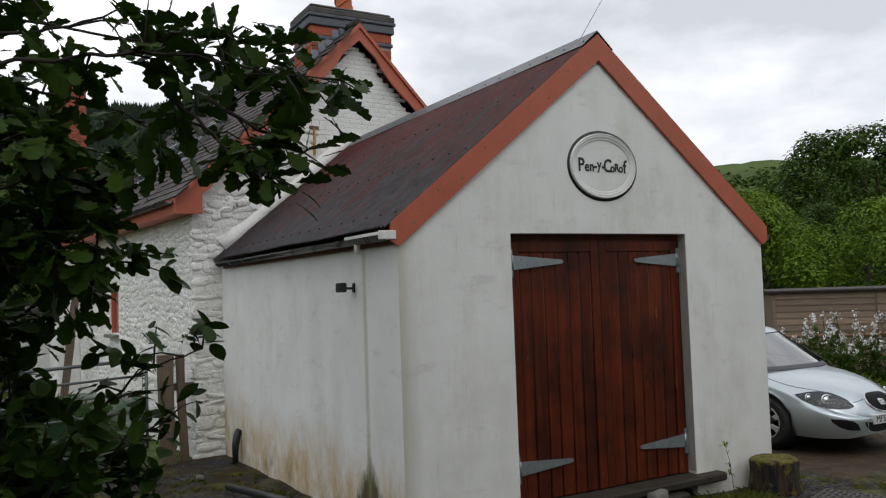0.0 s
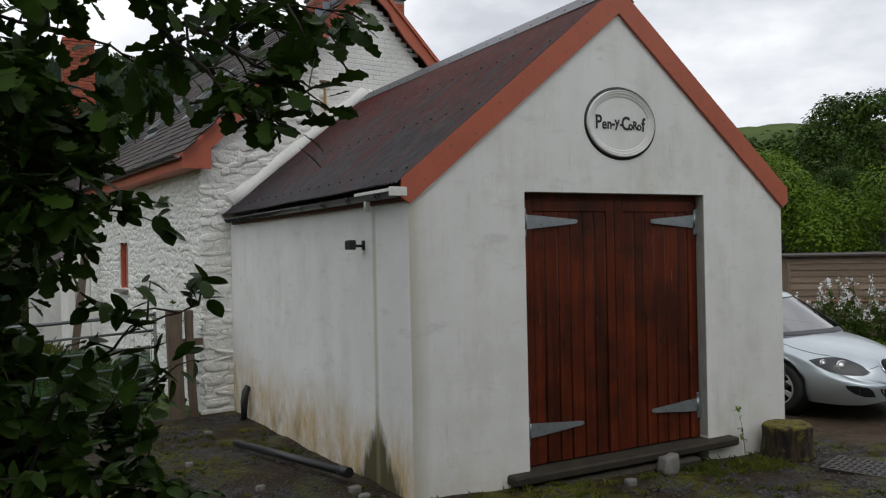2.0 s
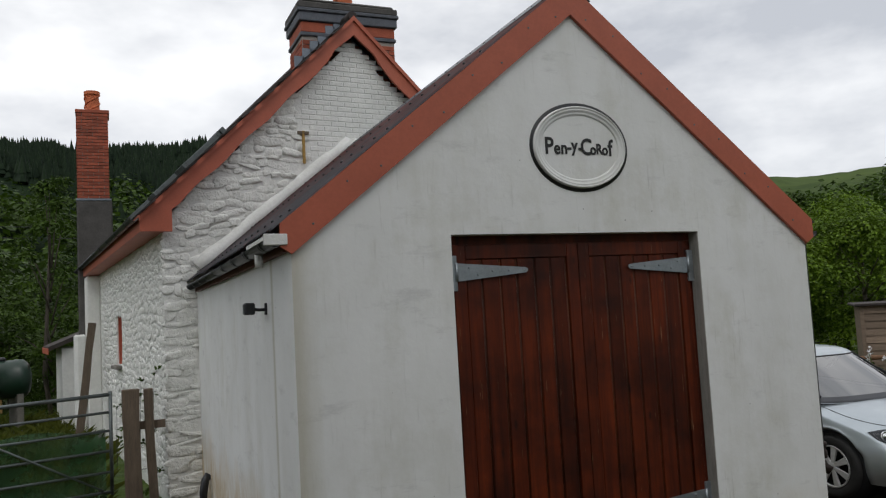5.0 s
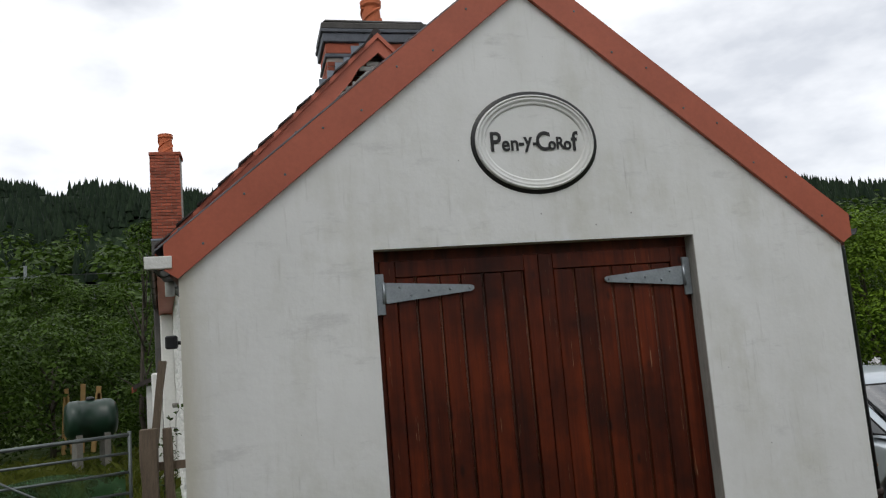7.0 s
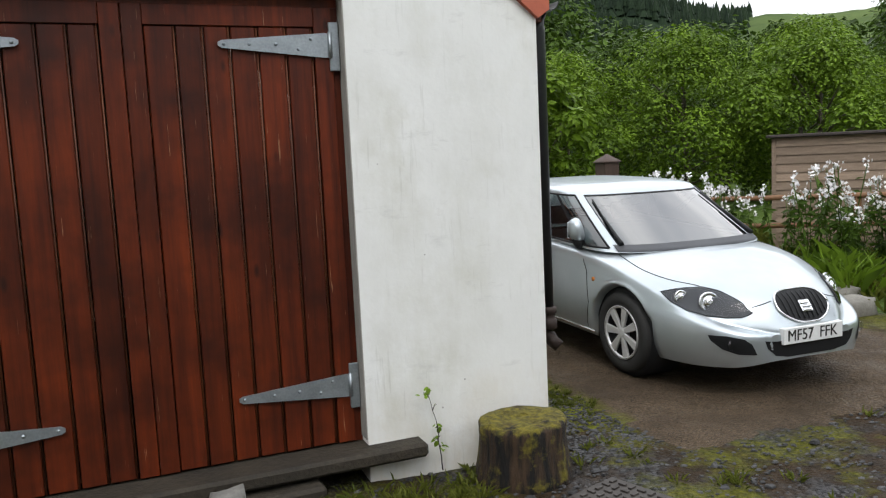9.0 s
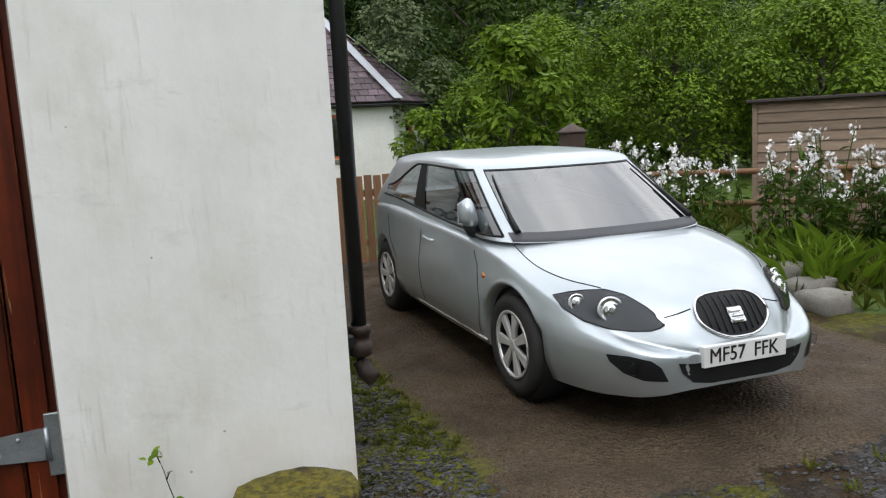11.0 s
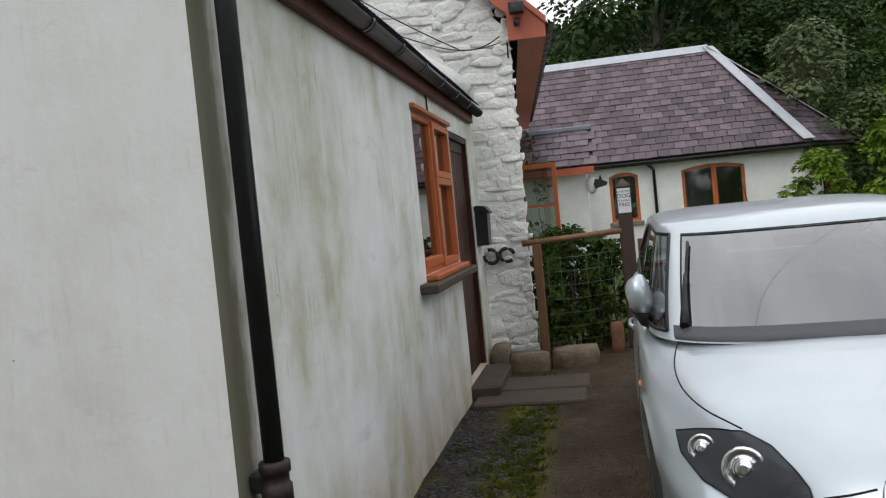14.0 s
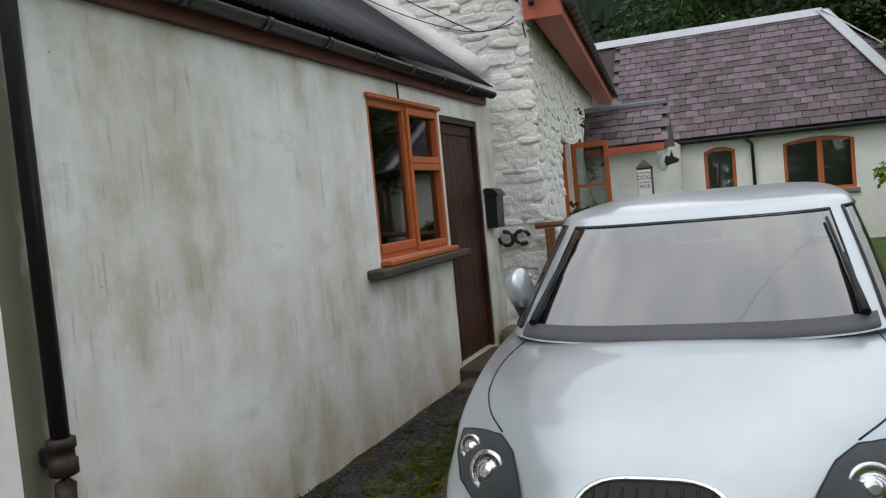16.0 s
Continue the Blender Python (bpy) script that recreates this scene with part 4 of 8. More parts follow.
def cabin_shell():
    bm = bmesh.new()
    ring = lambda f: [bm.verts.new(f(t, 1)) for t in T_ALL] + [bm.verts.new(f(t, -1)) for t in T_ALL[-2:0:-1]]
    side = lambda p, sg: Vector((p.x * sg, p.y, p.z))
    rows = [ring(lambda t, sg: side(cabin(t, 0), sg))]
    for j in range(7):
        rows.append(ring(lambda t, sg, j=j: side(cabin(t, glass_low(t) + (glass_high(t) - glass_low(t)) * j / 6), sg)))
    rows.append(ring(lambda t, sg: side(cabin(t, 0.5 + 0.5 * max(glass_high(t), 0.5)), sg)))
    rows.append(ring(lambda t, sg: side(cabin(t, 1.0), sg)))
    c = Vector((0, 2.85, 1.385))
    for k, lift in ((0.96, 0.016), (0.90, 0.031), (0.80, 0.046), (0.66, 0.058), (0.48, 0.067), (0.28, 0.072), (0.1, 0.074)):
        rows.append(ring(lambda t, sg, k=k, lift=lift: side(c + (cabin(t, 1) - c) * k, sg) + Vector((0, 0, lift))))
    n = len(rows[0])
    loop = T_ALL + T_ALL[-2:0:-1]
    for i, (a, b) in enumerate(zip(rows, rows[1:])):
        for k in range(n):
            lo, hi = sorted((loop[k], loop[(k + 1) % n]))
            # leave the window openings free
            glass = 1 <= i <= 6 and (hi <= W_EDGE + 0.001 or (SIDE_0 - 0.001 <= lo and hi <= SIDE_1 + 0.001) or lo >= TAIL - 0.001)
            if not glass:
                bm.faces.new((a[k], b[k], b[(k + 1) % n], a[(k + 1) % n])).smooth = True
    bm.faces.new(rows[-1])
    bmesh.ops.recalc_face_normals(bm, faces=bm.faces)
    return bm


def cabin_patch(t0, t1, h0, h1, out, sg=1, nt_=16, nh=8):
    """A piece of the cabin's skin, moved out by a little; h runs between the windows' lower and upper edges."""
    bm = bmesh.new()
    rows = []
    for j in range(nh + 1):
        row = []
        for i in range(nt_ + 1):
            t = t0 + (t1 - t0) * i / nt_
            h = glass_low(t) + (glass_high(t) - glass_low(t)) * (h0 + (h1 - h0) * j / nh)
            p = cabin(t, h)
            du, dh = cabin(min(t + 0.005, 1), h) - cabin(max(t - 0.005, 0), h), cabin(t, min(h + 0.01, 1)) - cabin(t, max(h - 0.01, 0))
            nrm = du.cross(dh).normalized() if t > 0.005 else Vector((0, -0.5, 0.85))
            p = p + nrm * out
            row.append(bm.verts.new((p.x * sg, p.y, p.z)))
        rows.append(row)
    for a, b in zip(rows, rows[1:]):
        for k in range(nt_):
            f = (a[k], a[k + 1], b[k + 1], b[k])
            bm.faces.new(f if sg > 0 else f[::-1]).smooth = True
    return bm


def cabin_bead(points, r, sg):
    """A round rubber seal through (t, h) places on the cabin's skin."""
    return bm_tube([Vector((p.x * sg, p.y, p.z)) for p in (cabin(t, h) for t, h in points)], r, 6)


def both_sides(make):
    """The patch of one side and its mirror image in one mesh (a pane across the middle)."""
    a, b = make(1), make(-1)
    me = bpy.data.meshes.new("tmp")
    b.to_mesh(me)
    a.from_mesh(me)
    b.free()
    bpy.data.meshes.remove(me)
    bmesh.ops.remove_doubles(a, verts=a.verts, dist=0.002)
    return a


shell = car_shell()
car_tree = BVHTree.FromBMesh(shell)


def stick(outline, way, out=0.004, rings=5, mirror=1):
    """A filled outline in x and z thrown onto the bodywork along a direction."""
    way = Vector(way).normalized()
    pts = []
    n = len(outline)
    # resample so that long edges follow the curved panel
    for i in range(n):
        a, b = Vector(outline[i]), Vector(outline[(i + 1) % n])
        steps = max(1, int((b - a).length / 0.03))
        pts += [a.lerp(b, k / steps) for k in range(steps)]
    deep = len(outline[0]) == 3
    c = sum(pts, Vector([0] * len(outline[0]))) / len(pts)
    bm = bmesh.new()

    def land(p):
        if deep:
            q = Vector((p.x, p.y, p.z))
            hit, nrm, _, _ = car_tree.find_nearest(q)
            if nrm.dot(Vector((0.3, -1, 0.4))) < 0:
                nrm = -nrm
            hit = hit + nrm * out
            return bm.verts.new((hit.x * mirror, hit.y, hit.z))
        q = Vector((p.x, 0, p.y))
        hit, nrm, _, _ = car_tree.ray_cast(q - way * 2.5, way)
        if hit is None:
            hit, nrm, _, _ = car_tree.find_nearest(q + way * 0.3)
        if nrm.dot(way) > 0:
            nrm = -nrm
        hit = hit + nrm * out
        return bm.verts.new((hit.x * mirror, hit.y, hit.z))
    loops = [[land(c.lerp(p, (k + 1) / rings)) for p in pts] for k in range(rings)]
    mid = land(c)
    m = len(pts)
    for k in range(m):
        bm.faces.new((mid, loops[0][k], loops[0][(k + 1) % m])).smooth = True
        for a, b in zip(loops, loops[1:]):
            bm.faces.new((a[k], b[k], b[(k + 1) % m], a[(k + 1) % m])).smooth = True
    bmesh.ops.recalc_face_normals(bm, faces=bm.faces)
    if sum(f.normal.dot(way * Vector((1, 1, 1))) if mirror > 0 else f.normal.y for f in bm.faces) > 0:
        bmesh.ops.reverse_faces(bm, faces=bm.faces)
    return bm


def edge_line(outline, way, out=0.006, r=0.006, mirror=1, closed=True):
    """A thin round bead along an outline thrown onto the bodywork."""
    way, pts = Vector(way).normalized(), []
    n = len(outline)
    for i in range(n if closed else n - 1):
        a, b = Vector(outline[i]), Vector(outline[(i + 1) % n])
        steps = max(1, int((b - a).length / 0.02))
        pts += [a.lerp(b, k / steps) for k in range(steps)]
    pts.append(Vector(outline[0 if closed else -1]))
    res = []
    for p in pts:
        if len(p) == 3:
            hit, nrm, _, _ = car_tree.find_nearest(p)
            if nrm.dot(Vector((0.3, -1, 0.4))) < 0:
                nrm = -nrm
            hit = hit + nrm * out
            res.append((hit.x * mirror, hit.y, hit.z))
            continue
        q = Vector((p.x, 0, p.y))
        hit, nrm, _, _ = car_tree.ray_cast(q - way * 2.5, way)
        if hit:
            hit = hit - way * out
            res.append((hit.x * mirror, hit.y, hit.z))
    return bm_tube(res, r, 6)


def side_line(points, r=0.0035, sg=1):
    """A shut line on the flank, from (s, z) pairs."""
    res = []
    for (s0, z0), (s1, z1) in zip(points, points[1:]):
        for k in range(8):
            s, z = s0 + (s1 - s0) * k / 8, z0 + (z1 - z0) * k / 8
            hit, nrm, _, _ = car_tree.ray_cast(Vector((2 * sg, s, z)), Vector((-sg, 0, 0)))
            if hit:
                res.append(hit)
    return bm_tube(res, r, 5)


car = thing("car", "silver hatchback parked on the tarmac drive", "car", pose(6.815, 0.056, 0.005, 0.45, 0, -1.8) @ Matrix.Diagonal((1.06, 1.14, 1.045, 1)))
body = part("body", shell.copy(), M_CAR, car)
part("cabin_frame", cabin_shell(), M_CAR, car)
part("windscreen", both_sides(lambda sg: cabin_patch(0, W_EDGE, 0, 1, -0.002, sg)), M_WSGLASS, car, "clear windscreen reflecting clouds")
part("rear_window", both_sides(lambda sg: cabin_patch(TAIL, 1.0, 0, 1, -0.002, sg)), M_CARGLASS, car)
for sg in (1, -1):
    part("quarter_glass", cabin_patch(SIDE_0, 0.388, 0, 1, -0.002, sg), M_CARGLASS, car)
    part("side_window", cabin_patch(0.392, 0.535, 0, 1, -0.002, sg), M_CARGLASS, car)
    part("side_window", cabin_patch(0.565, SIDE_1, 0, 1, -0.002, sg), M_CARGLASS, car)
    part("window_bar", cabin_patch(0.378, 0.394, 0, 1, 0.003, sg, 3), M_TRIM, car)
    part("door_pillar", cabin_patch(0.532, 0.568, 0, 1, 0.004, sg, 4), M_TRIM, car, "black door pillar")
    span = [SIDE_0 + (SIDE_1 - SIDE_0) * k / 40 for k in range(41)]
    part("window_seal", cabin_bead([(t, glass_low(t)) for t in span], 0.009, sg), M_TRIM, car)
    part("window_seal", cabin_bead([(t, glass_high(t)) for t in span], 0.009, sg), M_TRIM, car)
    part("window_seal", cabin_bead([(SIDE_0, 0.06 + 0.87 * k / 12) for k in range(13)], 0.009, sg), M_TRIM, car)
    part("windscreen_seal", cabin_bead([(W_EDGE, 0.06 + 0.87 * k / 12) for k in range(13)], 0.004, sg), M_TRIM, car, "black rubber windscreen edge")
# dark scuttle at the windscreen's foot and a shade band under the roof
part("cowl", both_sides(lambda sg: cabin_patch(0, 0.2375, -0.22, 0.05, 0.010, sg)), M_COWL, car, "grey plastic scuttle under the windscreen")
part("windscreen_band", both_sides(lambda sg: cabin_patch(0, W_EDGE, 0.985, 1.005, 0.003, sg)), M_TRIM, car)
for sg in (1, -1):
    # the wipers park upright along the pillars
    pts = [cabin(0.207 - 0.002 * k, 0.09 + 0.105 * k) for k in range(8)]
    w_arm = part("wiper", bm_tube([Vector((p.x * sg, p.y - 0.016, p.z + 0.018)) for p in pts[:5]], 0.012, 6, taper=[0.022, 0.018, 0.014, 0.011, 0.008]), M_TRIM, car, "black wiper parked along the pillar")
    part("wiper_blade", bm_tube([Vector((p.x * sg - 0.004 * sg, p.y - 0.010, p.z + 0.012)) for p in pts], 0.008, 5), M_TRIM, w_arm)
# grille, badge, plate
FRONT = (0, 1, 0)
oval = [(0.222 * math.copysign(abs(math.cos(a)) ** 0.62, math.cos(a)) * (1 - 0.34 * max(0, -math.sin(a)) ** 1.2), 0.612 + 0.105 * math.copysign(abs(math.sin(a)) ** 0.8, math.sin(a))) for a in [2 * math.pi * k / 36 for k in range(36)]]
grille = part("grille", stick(oval, FRONT, 0.005), M_TRIM, car, "black oval grille with a chrome rim")
part("grille_rim", edge_line(oval, FRONT, 0.010, 0.0085), M_CHROME, grille)
for k in range(9):
    x = -0.164 + 0.041 * k
    hgt = 0.088 * (1 - (abs(x) / 0.225) ** 2.6)
    part("grille_bar", edge_line([(x, 0.612 - hgt * 0.95), (x, 0.612 + 0.088)], FRONT, 0.010, 0.004, closed=False), M_TRIM, grille)
nose = car_tree.ray_cast(Vector((0, -2, 0.61)), Vector((0, 1, 0)))[0]
badge = bmesh.new()
bm_box(-0.046, 0.046, -0.004, 0.002, -0.045, 0.045, 0.004, bm=badge)
for z0, x0 in ((-0.040, -0.040), (-0.014, -0.030), (0.012, -0.040)):
    bm_box(x0, x0 + 0.07, -0.014, -0.003, z0, z0 + 0.018, 0.004, bm=badge)
bmesh.ops.transform(badge, matrix=Matrix.Translation((0, nose.y - 0.014, 0.612)) @ pose(0, 0, 0, -34), verts=badge.verts)
part("badge", badge, M_CHROME, grille, "plain chrome barred badge")
plate_y = car_tree.ray_cast(Vector((0, -2, 0.43)), Vector((0, 1, 0)))[0].y - 0.016
plate = part("number_plate", bm_box(-0.262, 0.262, plate_y - 0.008, plate_y + 0.05, 0.372, 0.486, 0.004), M_PLATE, car, "white number plate with black characters")


def lettering(name, text, size, m, material, parent, depth=0.002, squash=1.0, label="", bold=0.0):
    cu = bpy.data.curves.new(name, "FONT")
    cu.body, cu.size, cu.extrude, cu.offset, cu.align_x, cu.align_y = text, size, depth, bold, "CENTER", "CENTER"
    ob = new("tmp_text", cu)
    me = bpy.data.meshes.new_from_object(ob)
    bpy.data.objects.remove(ob)
    bpy.data.curves.remove(cu)
    me.materials.clear()
    me.materials.append(material)
    o = new(name, me)
    o.parent = parent
    o.matrix_basis = m @ Matrix.Diagonal((squash, 1, 1, 1))
    return tagged(o, label)


M_INK = plain("black_lettering", (0.012, 0.012, 0.012), 0.4, vary=0.1, bump=0)
for word, cx in (("MF57", -0.118), ("FFK", 0.128)):
    lettering("plate_text", word, 0.112, pose(cx, plate_y - 0.0095, 0.429, 90), M_INK, plate, squash=0.90, bold=0.0)
# lower air intake, fog lamp recesses, silver fins
intake = [(-0.39, 0.41), (-0.3, 0.40), (0.3, 0.40), (0.39, 0.41), (0.37, 0.355), (0.31, 0.30), (0.2, 0.28), (-0.2, 0.28), (-0.31, 0.30), (-0.37, 0.355)]
part("lower_intake", stick(intake, FRONT, 0.004), M_TRIM, car, "black lower air intake")
for sg in (1, -1):
    fog = [(0.44, 0.315), (0.475, 0.39), (0.52, 0.425), (0.61, 0.442), (0.70, 0.44), (0.685, 0.40), (0.63, 0.345), (0.55, 0.315)]
    f = part("fog_recess", stick(fog, (-0.15, 1, 0), 0.004, mirror=sg), M_TRIM, car, "black fog lamp recess")
    part("fog_lamp", bm_lathe([(0.035, 0), (0.038, 0.01), (0.03, 0.018)], 12, m=Matrix.Translation((0.575 * sg, car_tree.ray_cast(Vector((0.575, -2, 0.38)), Vector((0, 1, 0)))[0].y - 0.004, 0.38)) @ pose(0, 0, 0, 90)), M_LENS, f)
    # headlamp: dark housing, two bright reflectors, clear lens
    lamp = [(0.335, 0.19, 0.545), (0.385, 0.27, 0.612), (0.455, 0.37, 0.682), (0.53, 0.45, 0.716), (0.60, 0.50, 0.722), (0.68, 0.56, 0.716), (0.755, 0.62, 0.695), (0.745, 0.53, 0.638), (0.69, 0.41, 0.582), (0.60, 0.31, 0.55), (0.50, 0.24, 0.535), (0.41, 0.20, 0.532)]
    way = (-0.45, 1, -0.12)
    hl = part("headlight", stick(lamp, way, 0.004, mirror=sg), M_BEZEL, car, "clear headlight with dark housing and two bright lamps")
    part("lens", stick(lamp, way, 0.012, mirror=sg), M_LENS, hl)
    part("lens_edge", edge_line(lamp, way, 0.006, 0.0025, mirror=sg), M_TRIM, hl)
    for lx, ly, lz, lr in ((0.545, 0.36, 0.628, 0.074), (0.672, 0.50, 0.662, 0.05)):
        hit, nrm, _, _ = car_tree.find_nearest(Vector((lx, ly, lz)))
        q = Matrix.Translation((hit.x * sg, hit.y, hit.z)) @ Vector((0.35 * sg, -1.0, 0.25)).to_track_quat("Z", "Y").to_matrix().to_4x4()
        part("reflector", bm_lathe([(lr, -0.004), (lr, 0.010), (lr * 0.9, 0.014), (lr * 0.75, 0.009), (lr * 0.45, 0.007), (lr * 0.42, 0.018), (lr * 0.2, 0.024)], 20, m=q), M_CHROME, hl)
    # the one mirror that stands out; the far one is folded in
    if sg < 0:
        mz = 1.075
        mb = bmesh.new()
        bmesh.ops.create_uvsphere(mb, u_segments=18, v_segments=12, radius=1)
        for v in mb.verts:
            k = (abs(v.co.x) ** 3.2 + abs(v.co.z) ** 3.2 + abs(v.co.y) ** 2) ** 0.33
            v.co = v.co / max(0.6, k)
            v.co.z *= 1 - 0.18 * v.co.x
        bmesh.ops.transform(mb, matrix=Matrix.Translation((-0.83, 1.62, mz)) @ pose(0, 0, 0, 0, -14, -10) @ Matrix.Diagonal((-0.060, 0.08, 0.10, 1)), verts=mb.verts)
        for fc in mb.faces:
            fc.smooth = True
        for v in mb.verts:
            v.co.y = min(v.co.y, 1.66)
        bmesh.ops.recalc_face_normals(mb, faces=mb.faces)
        mir = part("door_mirror", mb, M_CAR, car, "silver door mirror on a black foot")
        part("mirror_foot", bm_tube([(-0.765, 1.60, 0.92), (-0.795, 1.61, 0.945), (-0.815, 1.625, 1.01)], 0.035, 8, taper=[0.030, 0.045, 0.060]), M_TRIM, mir)
        part("mirror_glass", bm_box(-0.882, -0.778, 1.662, 1.668, mz - 0.07, mz + 0.07, 0.003), M_CHROME, mir)
    # shut lines, handle, sill strip, side repeater
    part("shut_line", side_line([(1.44, 0.28), (1.38, 0.50), (1.42, 0.76), (1.48, 0.86)], sg=sg), M_TRIM, car)
    part("shut_line", side_line([(2.50, 0.28), (2.54, 0.60), (2.48, 0.92)], sg=sg), M_TRIM, car)
    part("shut_line", side_line([(3.14, 0.55), (3.34, 0.72), (3.40, 0.95)], sg=sg), M_TRIM, car)
    part("sill_strip", side_line([(1.36, 0.245), (3.12, 0.26)], 0.014, sg), M_CHROME, car)
    hd = car_tree.ray_cast(Vector((2 * sg, 2.30, 0.82)), Vector((-sg, 0, 0)))[0]
    part("door_handle", bm_tube([(hd.x, 2.20, 0.815), (hd.x + 0.022 * sg, 2.25, 0.821), (hd.x + 0.022 * sg, 2.37, 0.826), (hd.x, 2.42, 0.828)], 0.013, 8), M_CAR, car)
    rp = car_tree.ray_cast(Vector((2 * sg, 1.32, 0.70)), Vector((-sg, 0, 0)))[0]
    part("side_repeater", bm_lathe([(0.02, -0.004), (0.018, 0.006), (0.01, 0.01)], 10, m=Matrix.Translation(rp) @ pose(0, 0, 0, 0, 90 * sg)), M_AMBER, car)
    # the bonnet's shut line sweeps from the lamp up to the windscreen pillar
    seam = []
    for k in range(19):
        s = 0.46 + 0.75 * k / 18
        row = car_section(s)
        x_at = row[SHOULDER].x * (0.81 + 0.08 * math.sin(math.pi * k / 18) + 0.05 * (k / 18))
        a, b = next((p, q) for p, q in zip(row[SHOULDER - 4:], row[SHOULDER - 3:]) if q.x <= x_at)
        z_at = a.z + (b.z - a.z) * (a.x - x_at) / max(1e-6, a.x - b.x)
        seam.append((x_at * sg, s, z_at + 0.0005))
    part("bonnet_line", bm_tube(seam, 0.0035, 5), M_TRIM, car)
    part("arch_liner", bm_lathe([(0.36, -0.28), (0.36, 0.0), (0.30, 0.0)], 24, False, m=Matrix.Translation((0.80 * sg, WHEEL_F, WHEEL_Z)) @ pose(0, 0, 0, 0, 90 * sg)), M_TRIM, car)
    part("arch_liner", bm_lathe([(0.36, -0.28), (0.36, 0.0), (0.30, 0.0)], 24, False, m=Matrix.Translation((0.80 * sg, WHEEL_R, WHEEL_Z)) @ pose(0, 0, 0, 0, 90 * sg)), M_TRIM, car)
part("tow_cap", stick([(-0.38 + 0.030 * math.cos(a), 0.45 + 0.024 * math.sin(a)) for a in [k * math.pi / 6 for k in range(12)]], FRONT, 0.003), M_CAR, car)
for sg in (1, -1):
    part("bonnet_edge", edge_line([(0.232 * sg, 0.685), (0.30 * sg, 0.668), (0.37 * sg, 0.655)], (0, 1, -0.25), 0.001, 0.0035, closed=False), M_TRIM, car)
part("aerial", bm_tube([(0.0, 3.42, 1.41), (0.0, 3.66, 1.62)], 0.004, 5), M_TRIM, car)
part("underbody", bm_box(-0.60, 0.60, 0.45, 4.05, 0.175, 0.42), M_TRIM, car)
# interior seen through the glass
part("dashboard", bm_box(-0.66, 0.66, 1.42, 1.85, 0.70, 0.915, 0.04), M_TRIM, car)
for x in (-0.36, 0.36):
    seat = bmesh.new()
    bm_box(-0.23, 0.23, 0.0, 0.14, 0.5, 1.08, 0.04, bm=seat)
    bm_box(-0.11, 0.11, 0.06, 0.14, 1.12, 1.30, 0.03, bm=seat)
    bmesh.ops.transform(seat, matrix=pose(x, 2.30, -0.04, -14), verts=seat.verts)
    part("car_seat", seat, M_SEAT, car)
part("rear_seat", bm_box(-0.62, 0.62, 3.25, 3.4, 0.55, 1.10, 0.05), M_SEAT, car)
part("rear_view_mirror", bm_box(-0.11, 0.11, 1.98, 2.01, 1.23, 1.29, 0.01), M_TRIM, car)


def car_wheel(m, sg):
    tyre = bm_lathe([(0.205, -0.095), (0.26, -0.10), (0.298, -0.095), (0.316, -0.07), (0.318, 0.0), (0.316, 0.07), (0.298, 0.095), (0.26, 0.10), (0.212, 0.088), (0.205, 0.06)], 36, False, m=m @ pose(0, 0, 0, 0, 90 * sg))
    w = part("wheel", tyre, M_RUBBER, car, "alloy wheel with seven broad spokes and a black tyre")
    part("rim", bm_lathe([(0.215, 0.094), (0.205, 0.096), (0.195, 0.075), (0.19, 0.0), (0.05, -0.02), (0.02, -0.02)], 36, False, m=m @ pose(0, 0, 0, 0, 90 * sg)), M_TRIM, w)
    part("rim_lip", bm_lathe([(0.214, 0.088), (0.214, 0.097), (0.196, 0.093), (0.193, 0.080)], 36, False, m=m @ pose(0, 0, 0, 0, 90 * sg)), M_ALLOY, w)
    for k in range(7):
        sp = bm_poly([(-0.018, 0.03), (0.018, 0.03), (0.036, 0.198), (-0.036, 0.198)], 0.022)
        bmesh.ops.bevel(sp, geom=sp.edges[:], offset=0.004, segments=1, affect="EDGES")
        part("spoke", bmesh_at(sp, m @ pose(0, 0, 0, 0, 0, 90 * sg) @ pose(0, -0.090, 0, 0, k * 360 / 7 + 12, 0)), M_ALLOY, w)
    part("hub_cap", bm_lathe([(0.055, 0.05), (0.052, 0.085), (0.03, 0.094)], 16, m=m @ pose(0, 0, 0, 0, 90 * sg)), M_ALLOY, w)


def bmesh_at(bm, m):
    bmesh.ops.transform(bm, matrix=m, verts=bm.verts)
    return bm


for sg in (1, -1):
    for s in (WHEEL_F, WHEEL_R):
        car_wheel(pose(0.752 * sg, s, WHEEL_Z), sg)
shell.free()


